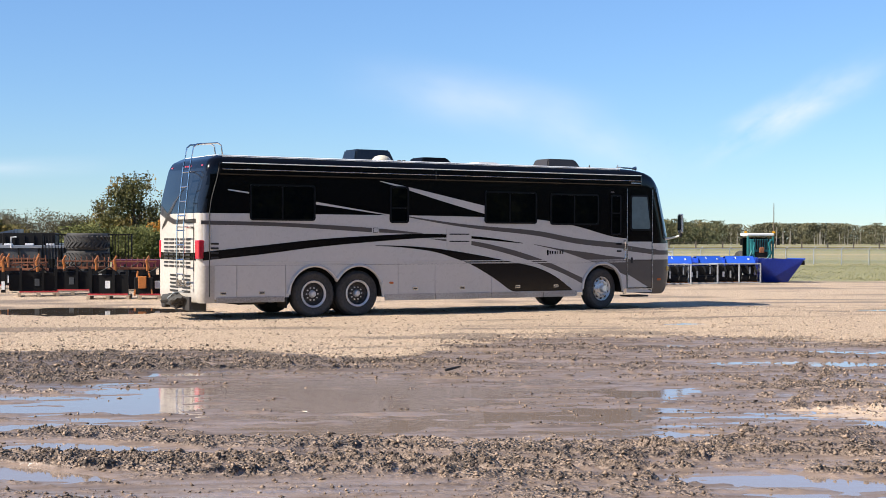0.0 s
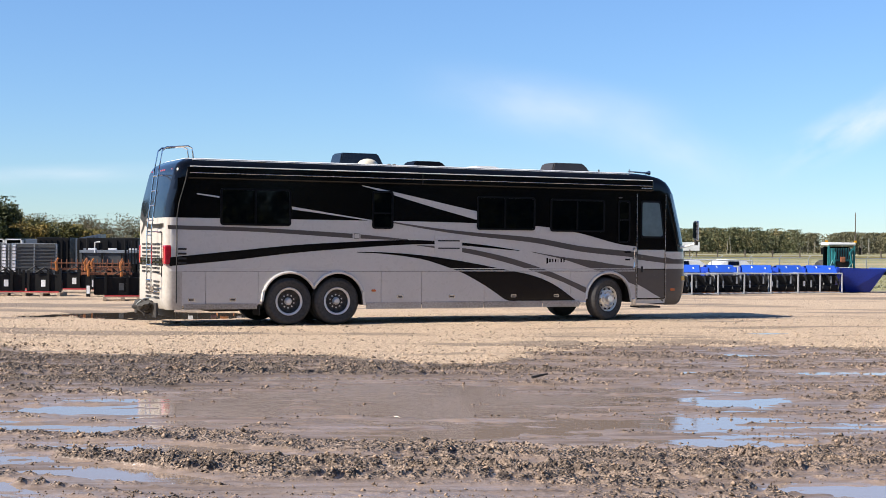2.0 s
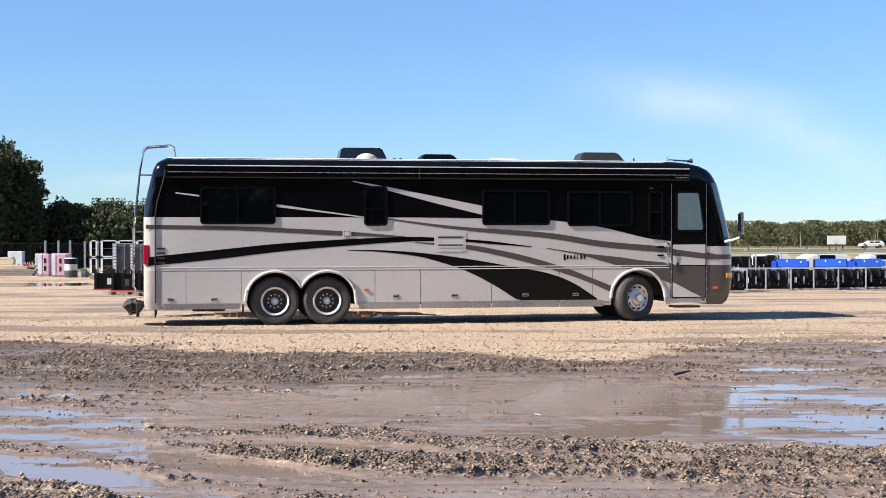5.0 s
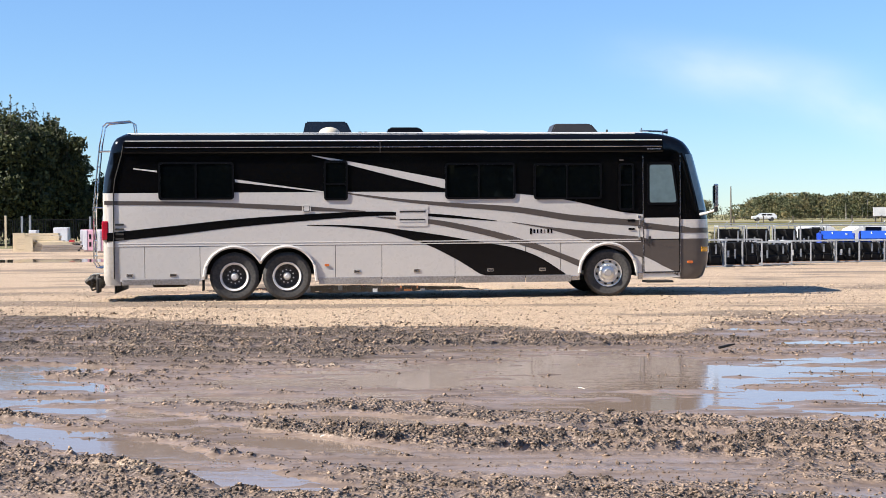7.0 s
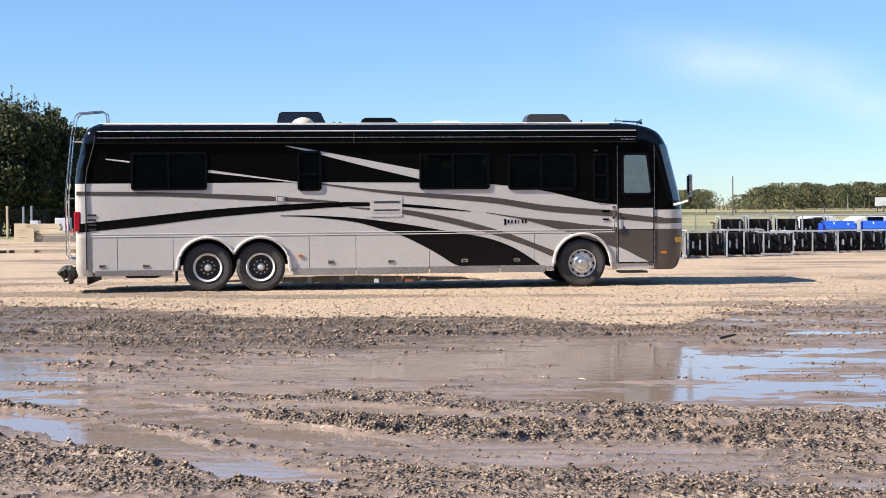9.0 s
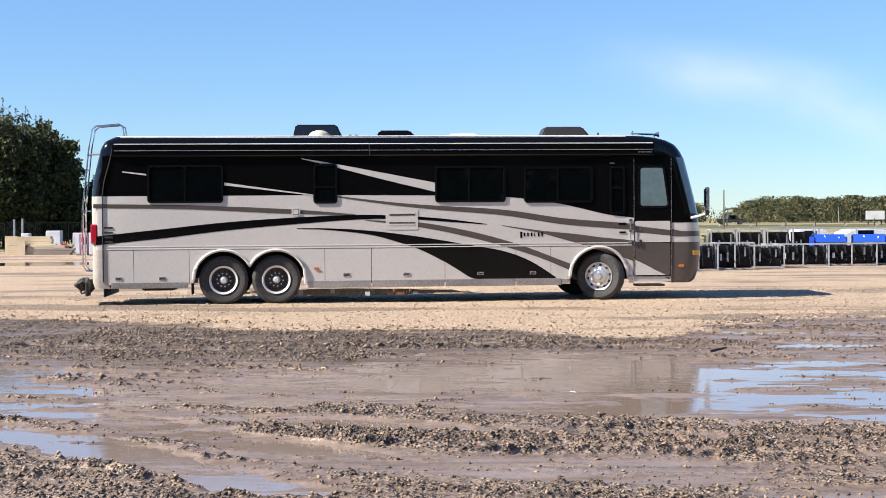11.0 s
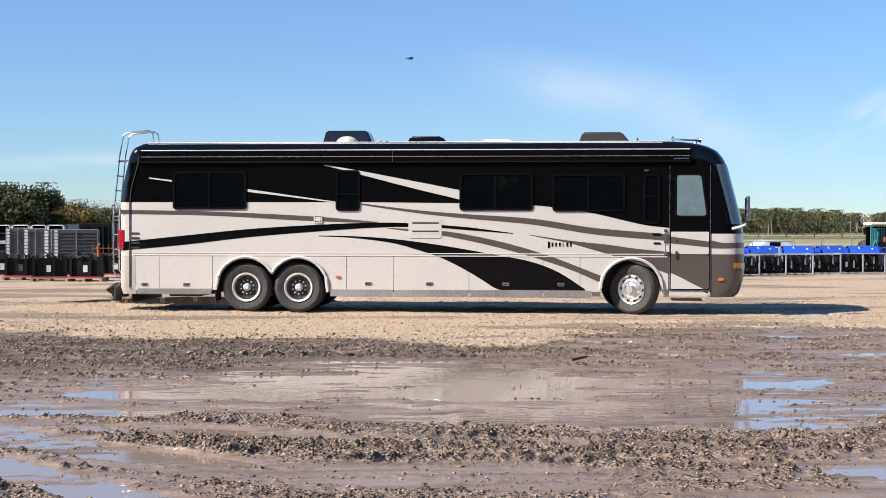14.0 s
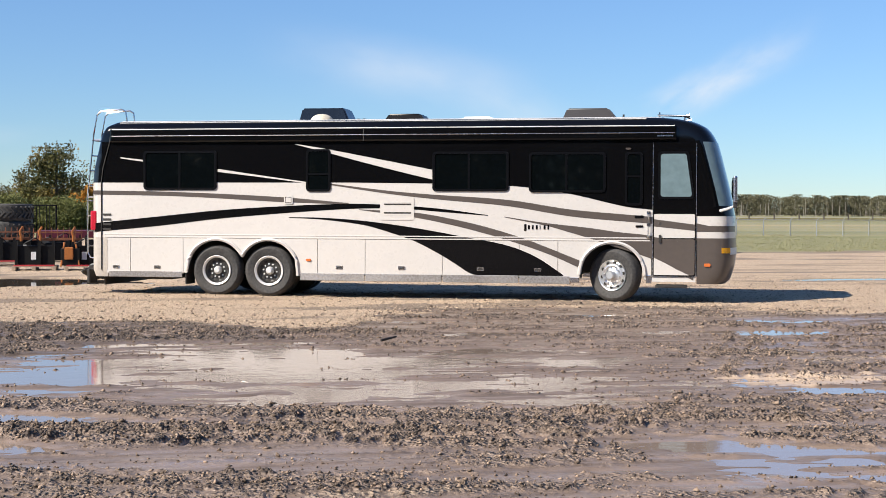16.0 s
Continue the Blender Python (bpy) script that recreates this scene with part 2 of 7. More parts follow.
def heights(x, y):
    edge = sand_edge(x) + 0.5 * field(x, y, 1.9, 3) + 0.25 * field(x, y, 0.6, 4)
    mud = np.clip((edge - y) / 0.6, 0, 1)
    near = np.exp(-np.maximum(0, np.hypot(x - 2, y - 16) - 14) / 25)
    # sand: soft, with a strip of small crumbs along the mud and faint wheel marks
    strip = 0.35 + 0.9 * np.exp(-((y - edge - 0.6) / 1.6) ** 2)
    sand = 0.012 * field(x, y, 2.3, 5) * near + 0.006 * field(x, y, 0.3, 6) * near
    sand = sand + strip * (0.011 * field(x, y, 0.12, 7) + 0.016 * np.clip(field(x, y, 0.065, 53), -0.2, 1)) * near * np.clip(0.7 + 0.9 * field(x * 0.3, y, 1.4, 54), 0.1, 1.4)
    wheel_sand = 0.012 * field(x * 0.25, y + 0.1 * x, 0.35, 8) * near
    along, across = x * 0.978 - y * 0.208, x * 0.208 + y * 0.978
    # rows of churned clods, turning from slanting to level, with smooth wet bands between them
    lean = np.clip((19.5 - y) / 5, 0, 1)
    bow = y + 0.16 * x + lean * (-0.42 * np.log1p(np.exp(-(np.clip(x, -12, 20) + 0.6) * 1.5)) / 1.5)
    rows = 0.9 * field(x * 0.10, bow, 0.60, 41) + 0.6 * field(x * 0.20, bow, 0.27, 42) + 0.35 * field(x * 0.8, y, 0.4, 45)
    band = np.clip((edge - y) / 0.4, 0, 1) * np.clip((y - edge + np.clip(5.2 - 0.6 * x, 2.8, 9.0)) / 1.6, 0, 1) * np.clip((5.0 - x) / 2.5, 0.2, 1)
    heap = np.clip((9.15 - y - 0.776 * (x + 1.08)) / 0.45, 0, 1) * np.clip((2.5 - x) / 2, 0, 1)
    lift = np.clip(1.6 * rows + 0.48, 0, 1)
    lift = np.maximum(lift, np.maximum(band * np.clip(0.85 + 0.9 * field(x * 0.3, bow, 0.7, 52), 0.1, 1), heap * 0.95))
    lumps = 0.016 * np.clip(field(x, y, 0.23, 9), -0.3, 1) + 0.030 * np.clip(field(x, y, 0.115, 10), -0.3, 1) + 0.026 * np.clip(field(x, y, 0.062, 11), -0.4, 1)
    h = WATER + 0.011 + 0.012 * field(along * 0.09, across, 0.34, 30) + 0.007 * field(along * 0.12, across, 0.13, 31) + 0.006 * field(x * 0.13, bow, 0.11, 43) + 0.005 * field(x * 0.5, y, 0.07, 49) * np.clip(0.4 + field(x * 0.3, bow, 0.8, 44), 0, 1)
    h = h + lift * (0.014 + lumps * (0.75 + 0.5 * field(x * 0.4, y, 1.1, 12)))
    wet = np.zeros_like(x)
    for cx, cy, rx, ry, turn, deep in POOLS:
        c, s = math.cos(radians(turn)), math.sin(radians(turn))
        u, v = ((x - cx) * c + (y - cy) * s) / rx, (-(x - cx) * s + (y - cy) * c) / ry
        d = np.sqrt(u * u + v * v) + 0.28 * field(x * 0.5, y * 1.4, 0.7, cx) + 0.12 * field(x * 0.5, y * 1.6, 0.22, cy)
        k = np.clip((1.08 - d) / 0.28, 0, 1)
        wet = np.maximum(wet, k * k * (3 - 2 * k) * deep / 1000)
    flat = np.clip(wet / 0.02, 0, 1)
    bed = WATER + 0.014 + 0.020 * field(x * 0.28, y + 0.1 * x, 0.55, 15) + 0.016 * field(x * 0.25, y + 0.1 * x, 0.22, 22) + 0.012 * field(x * 0.3, y + 0.12 * x, 0.12, 24) + 0.009 * field(x * 0.6, y, 0.1, 16)
    h = h * (1 - flat) + (bed + 0.05 * lift * lumps) * flat - wet * 0.75
    for way, width, tall in TRACKS:
        px, py = np.array(way).T
        cy = np.interp(x, px, py) + 0.06 * field(x, y * 0, 0.7, tall * 100)
        slope = (py[-1] - py[0]) / (px[-1] - px[0])
        q = (y - cy) / math.hypot(1, slope)
        s = x * math.hypot(1, slope)
        inside = np.exp(-(np.abs(q) / width) ** 4) * (x > px[0]) * (x < px[-1])
        blocks = np.clip(np.sin((s + 0.55 * np.abs(q)) * 2 * np.pi / 0.17 + field(x, y, 0.5, 17)) * 1.8, -0.7, 1) * np.clip(0.7 + 1.1 * field(x, y, 0.7, 18), 0, 1)
        ridge = np.exp(-((np.abs(q) - width * 0.55) / (width * 0.26)) ** 2)
        crumbs = 0.22 * np.clip(field(x, y, 0.13, 20), -0.2, 1) + 0.18 * np.clip(field(x, y, 0.06, 21), -0.3, 1)
        h = h + inside * 0.8 * tall * np.clip(0.8 + 0.8 * field(x * 0.4, y, 0.8, 19), 0, 1.3) * ridge * (0.16 + 0.5 * blocks * np.clip(0.55 + 0.9 * field(x, y, 0.16, 23), 0, 1.2) + crumbs) * (1 - 0.75 * flat)
    sand_h = sand + wheel_sand - 1.2 * wet
    return np.where(y > 60, -1.2 * wet, sand_h * (1 - mud) + h * mud)


def grid_sheet():
    def spread(a, b, step, grow, far):
        out, d = [], step
        while a < far:
            a += d
            out.append(a)
            d *= grow
        return out
    fx = list(np.arange(-9.5, 15.0, 0.033))
    xs = np.array(sorted([-v for v in spread(9.5, 0, 0.12, 1.09, 3000)]) + fx + spread(fx[-1], 0, 0.12, 1.09, 3000))
    ys, y, d = [], 7.6, 0.027
    while y < 40:
        ys.append(y)
        d = 0.027 * max(1, (y / 10.5)) ** 1.25
        y += d
    ys = np.array(sorted(7.6 - (np.array(spread(0, 0, 0.2, 1.25, 400)))) + ys + spread(ys[-1], 0, 0.25, 1.07, 4000))
    gx, gy = np.meshgrid(xs, ys)
    co = np.stack([gx, gy, heights(gx, gy)], 2).reshape(-1, 3)
    n, m = len(xs), len(ys)
    a = (np.arange(m - 1)[:, None] * n + np.arange(n - 1)[None]).ravel()
    quads = np.stack([a, a + 1, a + n + 1, a + n], 1)
    me = bpy.data.meshes.new("ground")
    me.vertices.add(len(co)), me.loops.add(quads.size), me.polygons.add(len(quads))
    me.vertices.foreach_set("co", co.ravel())
    me.loops.foreach_set("vertex_index", quads.ravel())
    me.polygons.foreach_set("loop_start", np.arange(0, quads.size, 4))
    # crumbly clods keep hard edges; wet and sandy surfaces are smooth
    mid = co[quads].mean(1)
    clod = (mid[:, 2] > WATER + 0.024) & (mid[:, 1] < sand_edge(mid[:, 0]))
    me.polygons.foreach_set("use_smooth", ~clod)
    me.update(calc_edges=True)
    return me


def ground_material():
    m = bpy.data.materials.new("sandy gravel and mud")
    m.use_nodes = True
    n, l = m.node_tree.nodes, m.node_tree.links
    b = n["Principled BSDF"]
    geo = n.new("ShaderNodeNewGeometry")
    sep = n.new("ShaderNodeSeparateXYZ")
    l.new(geo.outputs["Position"], sep.inputs[0])

    def noisy(scale, detail=5, stretch=None):
        t = n.new("ShaderNodeTexNoise")
        t.inputs["Scale"].default_value, t.inputs["Detail"].default_value = scale, detail
        if stretch:
            mp = n.new("ShaderNodeMapping")
            mp.inputs["Scale"].default_value = stretch
            l.new(geo.outputs["Position"], mp.inputs["Vector"]), l.new(mp.outputs[0], t.inputs["Vector"])
        else:
            l.new(geo.outputs["Position"], t.inputs["Vector"])
        return t.outputs["Fac"]

    def ranged(v, a, b2, c=0.0, d=1.0):
        r = n.new("ShaderNodeMapRange")
        for k, q in zip(("From Min", "From Max", "To Min", "To Max"), (a, b2, c, d)):
            r.inputs[k].default_value = q
        l.new(v, r.inputs["Value"])
        return r.outputs[0]

    def calc(op, a, b2):
        r = n.new("ShaderNodeMath")
        r.operation = op
        for i, v in enumerate((a, b2)):
            if isinstance(v, (int, float)):
                r.inputs[i].default_value = v
            else:
                l.new(v, r.inputs[i])
        return r.outputs[0]

    def blend(f, a, b2):
        r = n.new("ShaderNodeMix")
        r.data_type = "RGBA"
        l.new(f, r.inputs["Factor"])
        for k, v in (("A", a), ("B", b2)):
            if isinstance(v, tuple):
                r.inputs[k].default_value = (*v, 1)
            else:
                l.new(v, r.inputs[k])
        return r.outputs["Result"]
    # where the mud ends: a soft curve of the plan
    curve = n.new("ShaderNodeFloatCurve")
    cm = curve.mapping.curves[0]
    for i, px in enumerate((-40, -8.4, -1.7, 1, 3.4, 4.3, 8.2, 11.8, 40)):
        at = ((px + 40) / 80, float(sand_edge(px)) / 40)
        if i in (0, 8):
            cm.points[0 if i == 0 else -1].location = at
        else:
            cm.points.new(*at)
    curve.mapping.update()
    l.new(ranged(sep.outputs["X"], -40, 40), curve.inputs["Value"])
    edge = calc("MULTIPLY", curve.outputs[0], 40.0)
    wob = calc("MULTIPLY", calc("SUBTRACT", noisy(0.9, 6, (0.5, 1.2, 1)), 0.5), 3.4)
    fine = calc("MULTIPLY", calc("SUBTRACT", noisy(9, 5), 0.5), 0.9)
    depth = calc("SUBTRACT", calc("ADD", edge, calc("ADD", wob, fine)), sep.outputs["Y"])
    mud = ranged(depth, 0.15, 0.55)
    # far damp streaks in the sand
    sides = calc("MAXIMUM", ranged(sep.outputs["X"], 4.5, 8.5), ranged(sep.outputs["X"], -0.5, -3.5))
    damp = ranged(calc("ADD", noisy(0.5, 8, (0.22, 1.1, 1)), calc("MULTIPLY", sides, 0.10)), 0.575, 0.62)
    dry = blend(noisy(1.3, 6), (0.52, 0.385, 0.262), (0.43, 0.318, 0.215))
    pebble = n.new("ShaderNodeTexVoronoi")
    pebble.inputs["Scale"].default_value = 11
    l.new(geo.outputs["Position"], pebble.inputs["Vector"])
    stones = calc("MULTIPLY", ranged(pebble.outputs["Distance"], 0.34, 0.16), ranged(noisy(3.1, 3), 0.46, 0.56))
    hue = blend(noisy(23, 2), (0.50, 0.42, 0.33), (0.24, 0.19, 0.14))
    dry = blend(calc("MULTIPLY", stones, 0.5), dry, hue)
    dry = blend(ranged(noisy(14, 6), 0.32, 0.47), (0.28, 0.20, 0.13), dry)
    dry = blend(calc("MULTIPLY", ranged(noisy(38, 3), 0.44, 0.36), 0.7), dry, (0.12, 0.084, 0.057))
    dry = blend(calc("MULTIPLY", ranged(noisy(30, 3), 0.56, 0.66), 0.6), dry, (0.62, 0.47, 0.32))
    dry = blend(calc("MULTIPLY", calc("MULTIPLY", damp, ranged(noisy(0.33, 7, (0.6, 1, 1)), 0.42, 0.54)), 0.85), dry, blend(noisy(11, 6), (0.10, 0.074, 0.054), (0.27, 0.205, 0.15)))
    muddy = blend(ranged(noisy(2.1, 8, (0.5, 1.2, 1)), 0.3, 0.72), (0.125, 0.088, 0.063), (0.30, 0.216, 0.157))
    muddy = blend(calc("MULTIPLY", ranged(noisy(0.7, 6, (0.4, 1.3, 1)), 0.61, 0.66), 0.8), muddy, (0.42, 0.32, 0.22))
    above = calc("SUBTRACT", sep.outputs["Z"], WATER)
    slant = n.new("ShaderNodeMapping")
    slant.inputs["Rotation"].default_value, slant.inputs["Scale"].default_value = (0, 0, radians(12)), (0.55, 4.2, 1)
    streak = n.new("ShaderNodeTexNoise")
    streak.inputs["Scale"].default_value, streak.inputs["Detail"].default_value, streak.inputs["Roughness"].default_value = 1.0, 9, 0.65
    l.new(geo.outputs["Position"], slant.inputs["Vector"]), l.new(slant.outputs[0], streak.inputs["Vector"])
    wet = calc("MULTIPLY", ranged(above, 0.034, 0.012), mud)
    muddy = blend(calc("MULTIPLY", ranged(noisy(26, 6, (0.7, 0.5, 1)), 0.55, 0.66), 0.32), muddy, (0.50, 0.38, 0.28))
    # dark flecks, coarse here and finer below, paint in shade between the clods
    muddy = blend(calc("MULTIPLY", ranged(noisy(15, 7, (1, 0.45, 1)), 0.52, 0.42), 0.85), muddy, (0.045, 0.031, 0.022))
    muddy = blend(calc("MULTIPLY", ranged(noisy(60, 3), 0.55, 0.64), 0.3), muddy, (0.40, 0.31, 0.24))
    muddy = blend(calc("MULTIPLY", ranged(noisy(45, 3), 0.48, 0.40), 0.85), muddy, (0.05, 0.034, 0.024))
    muddy = blend(calc("MULTIPLY", wet, 0.85), muddy, blend(ranged(streak.outputs["Fac"], 0.36, 0.62), (0.115, 0.082, 0.060), (0.275, 0.202, 0.152)))
    churned = calc("MULTIPLY", ranged(calc("ADD", depth, calc("MULTIPLY", sep.outputs["X"], 0.55)), 5.6, 3.8), calc("MULTIPLY", ranged(sep.outputs["X"], 4.5, 0.0, 0.35, 1.0), ranged(noisy(1.6, 5, (0.4, 1.2, 1)), 0.36, 0.5)))
    muddy = blend(calc("MULTIPLY", churned, 0.66), muddy, (0.075, 0.053, 0.034))
    grassy = blend(noisy(0.35, 8, (0.6, 2, 1)), (0.17, 0.175, 0.075), (0.29, 0.26, 0.14))
    spot = n.new("ShaderNodeMapping")
    spot.inputs["Location"].default_value, spot.inputs["Scale"].default_value = (-7.3 * 0.75, -13.8 * 1.4, 0), (0.75, 1.4, 0)
    reach = n.new("ShaderNodeVectorMath")
    reach.operation = "LENGTH"
    l.new(geo.outputs["Position"], spot.inputs["Vector"]), l.new(spot.outputs[0], reach.inputs[0])
    muddy = blend(ranged(calc("ADD", reach.outputs["Value"], calc("MULTIPLY", noisy(3.5, 8, (0.5, 1.6, 1)), 2.4)), 2.0, 1.8), muddy, (0.42, 0.315, 0.225))
    grass = ranged(calc("SUBTRACT", sep.outputs["Y"], calc("MULTIPLY", noisy(0.15, 6), 6.0)), 54.0, 55.0)
    right = ranged(sep.outputs["X"], 4.0, 8.0)
    color = blend(mud, dry, muddy)
    color = blend(calc("MULTIPLY", grass, right), color, grassy)
    far = ranged(sep.outputs["Y"], 84.0, 88.0)
    color = blend(far, color, blend(ranged(noisy(0.05, 9, (0.12, 1, 1)), 0.35, 0.65), (0.13, 0.15, 0.055), (0.34, 0.275, 0.14)))
    l.new(color, b.inputs["Base Color"])
    smear = calc("MULTIPLY", calc("MULTIPLY", ranged(noisy(0.9, 7, (0.3, 1.7, 1)), 0.44, 0.60), mud), calc("MULTIPLY", ranged(above, 0.045, 0.02), calc("SUBTRACT", 1.0, churned)))
    gloss = calc("SUBTRACT", calc("SUBTRACT", 0.88, calc("MULTIPLY", mud, 0.12)), calc("MULTIPLY", calc("MAXIMUM", wet, smear), calc("ADD", 0.16, calc("MULTIPLY", ranged(streak.outputs["Fac"], 0.35, 0.65), 0.42))))
    l.new(gloss, b.inputs["Roughness"])
    crumb = n.new("ShaderNodeTexVoronoi")
    crumb.inputs["Scale"].default_value, crumb.inputs["Randomness"].default_value = 24, 1.0
    l.new(geo.outputs["Position"], crumb.inputs["Vector"])
    clods = calc("MULTIPLY", calc("MULTIPLY", ranged(crumb.outputs["Distance"], 0.6, 0.1), 0.9), calc("MULTIPLY", mud, ranged(above, 0.015, 0.035)))
    bump = n.new("ShaderNodeBump")
    l.new(calc("SUBTRACT", 1.0, calc("MULTIPLY", calc("MAXIMUM", wet, smear), 0.9)), bump.inputs["Strength"])
    bump.inputs["Distance"].default_value = 0.06
    l.new(calc("ADD", calc("ADD", noisy(16, 8), calc("MULTIPLY", noisy(55, 4), 0.35)), calc("ADD", clods, calc("MULTIPLY", stones, 0.35))), bump.inputs["Height"])
    l.new(bump.outputs[0], b.inputs["Normal"])
    return m


ground = new("ground", grid_sheet())
ground.data.materials.append(ground_material())
tagged(ground, "sandy gravel yard with rutted wet brown mud", "ground", kind="structure")


def water_material():
    m = bpy.data.materials.new("muddy water")
    m.use_nodes = True
    n, l = m.node_tree.nodes, m.node_tree.links
    b = n["Principled BSDF"]
    b.inputs["Base Color"].default_value = (0.25, 0.19, 0.15, 1)
    b.inputs["IOR"].default_value = 1.75
    geo, nz, mp = n.new("ShaderNodeNewGeometry"), n.new("ShaderNodeTexNoise"), n.new("ShaderNodeMapping")
    mp.inputs["Scale"].default_value = (1.0, 2.2, 1)
    nz.inputs["Scale"].default_value, nz.inputs["Detail"].default_value = 5.0, 8
    l.new(geo.outputs["Position"], mp.inputs["Vector"]), l.new(mp.outputs[0], nz.inputs["Vector"])
    r = n.new("ShaderNodeMapRange")
    r.inputs["From Min"].default_value, r.inputs["From Max"].default_value = 0.35, 0.7
    r.inputs["To Min"].default_value, r.inputs["To Max"].default_value = 0.012, 0.085
    l.new(nz.outputs["Fac"], r.inputs["Value"]), l.new(r.outputs[0], b.inputs["Roughness"])
    bump = n.new("ShaderNodeBump")
    bump.inputs["Strength"].default_value, bump.inputs["Distance"].default_value = 0.06, 0.02
    l.new(nz.outputs["Fac"], bump.inputs["Height"]), l.new(bump.outputs[0], b.inputs["Normal"])
    return m


MUDWATER = water_material()
STILLWATER = bpy.data.materials.new("still dark puddle water")
STILLWATER.use_nodes = True
for key, value in (("Base Color", (0.06, 0.048, 0.036, 1)), ("Roughness", 0.03), ("IOR", 1.33)):
    STILLWATER.node_tree.nodes["Principled BSDF"].inputs[key].default_value = value


def puddle_sheet(name, x0, x1, y0, y1, still=False):
    bm = bmesh.new()
    v = [bm.verts.new(p) for p in ((x0, y0, WATER), (x1, y0, WATER), (x1, y1, WATER), (x0, y1, WATER))]
    bm.faces.new(v)
    me = bpy.data.meshes.new(name)
    bm.to_mesh(me), bm.free()
    me.materials.append(STILLWATER if still else MUDWATER)
    return tagged(new(name, me), "shallow muddy rain puddles reflecting the sky", "water", kind="structure")


puddle_sheet("water", -9.4, 14.8, 7.7, 30)
puddle_sheet("water", -9.4, 14.8, 30.05, 66, True)
puddle_sheet("water", 14.9, 23, 30, 38, True)
puddle_sheet("water", -24, -9.5, 56, 70, True)


def scatter(name, label, count, seed, pick, sizes, mat, near=8.2):
    """Loose stones or clods, each an irregular eight-sided lump half sunk in the ground."""
    rng = np.random.default_rng(seed)
    y = near * (36 / near) ** rng.uniform(0, 1, count)
    x = rng.uniform(-0.36, 0.58, count) * (y + 4) + 0.5
    keep = pick(x, y, rng)
    x, y = x[keep], y[keep]
    s = sizes[0] * (sizes[1] / sizes[0]) ** (rng.uniform(0, 1, len(x)) ** 2.4) * np.clip(0.3 + y / 26, 0.6, 1.15)
    z = heights(x, y)
    dirs = np.array([(1, 0, 0), (0, 1, 0), (-1, 0, 0), (0, -1, 0), (0, 0, 1), (0, 0, -0.6)], float)
    jit = rng.uniform(0.6, 1.25, (len(x), 6, 1)) * dirs + rng.normal(size=(len(x), 6, 3)) * 0.3
    jit[:, :, 2] *= 0.75
    co = (np.stack([x, y, z + s * 0.2], 1)[:, None] + jit * s[:, None, None]).reshape(-1, 3)
    f = np.array([(0, 1, 4), (1, 2, 4), (2, 3, 4), (3, 0, 4), (1, 0, 5), (2, 1, 5), (3, 2, 5), (0, 3, 5)])
    tris = (np.arange(len(x))[:, None, None] * 6 + f).reshape(-1)
    me = bpy.data.meshes.new(name)
    me.vertices.add(len(co)), me.loops.add(len(tris)), me.polygons.add(len(tris) // 3)
    me.vertices.foreach_set("co", co.ravel())
    me.loops.foreach_set("vertex_index", tris)
    me.polygons.foreach_set("loop_start", np.arange(0, len(tris), 3))
    me.update(calc_edges=True)
    me.materials.append(mat)
    return tagged(new(name, me), label, "stones", kind="stuff")


def lump_material(name, a, b):
    m = bpy.data.materials.new(name)
    m.use_nodes = True
    n, l = m.node_tree.nodes, m.node_tree.links
    geo, mix = n.new("ShaderNodeNewGeometry"), n.new("ShaderNodeMix")
    mix.data_type = "RGBA"
    mix.inputs["A"].default_value, mix.inputs["B"].default_value = (*a, 1), (*b, 1)
    l.new(geo.outputs["Random Per Island"], mix.inputs["Factor"]), l.new(mix.outputs["Result"], n["Principled BSDF"].inputs["Base Color"])
    n["Principled BSDF"].inputs["Roughness"].default_value = 0.85
    return m


def on_sand(x, y, rng):
    return (y > sand_edge(x) - 0.3) & (y < 36)


def on_mud(x, y, rng):
    lift = heights(x, y) - WATER
    return (y < sand_edge(x) + 0.4) & (lift > 0.012) & (rng.uniform(0, 1, len(x)) < 0.02 + 15 * np.maximum(lift - 0.015, 0))


scatter("gravel", "loose tan gravel on the sand", 42000, 21, on_sand, (0.005, 0.026), lump_material("gravel stones", (0.52, 0.395, 0.28), (0.16, 0.117, 0.083)), 20.5)
scatter("mud_clods", "crumbled brown mud clods", 290000, 22, on_mud, (0.007, 0.034), lump_material("mud clods", (0.05, 0.034, 0.022), (0.35, 0.25, 0.175)))


def in_film(x, y, rng):
    lift = heights(x, y) - WATER
    return (y < sand_edge(x)) & (lift < 0.02) & (lift > -0.012) & (field(x * 0.35, y, 0.6, 60) > 0)


scatter("film_clods", "scattered wet mud crumbs in the shallow water", 34000, 23, in_film, (0.006, 0.026), lump_material("wet crumbs", (0.03, 0.02, 0.014), (0.22, 0.155, 0.11)))


def lying_branch(name, label, points, r, mat):
    bm = bmesh.new()
    pts = [Vector(p) for p in points]
    rings = []
    for i, p in enumerate(pts):
        d = (pts[min(i + 1, len(pts) - 1)] - pts[max(i - 1, 0)]).normalized()
        a = d.cross(Vector((0, 0, 1))).normalized()
        b = d.cross(a)
        rr = r * (1, 0.9, 0.75, 0.5)[i]
        rings.append([bm.verts.new(p + rr * (a * math.cos(k * math.pi / 3) + b * math.sin(k * math.pi / 3))) for k in range(6)])
    for q, s in zip(rings, rings[1:]):
        for k in range(6):
            bm.faces.new((q[k], q[(k + 1) % 6], s[(k + 1) % 6], s[k]))
    bm.faces.new(rings[0]), bm.faces.new(rings[-1][::-1])
    me = bpy.data.meshes.new(name)
    bm.to_mesh(me), bm.free()
    me.materials.append(mat)
    return tagged(new(name, me), label, "branch")


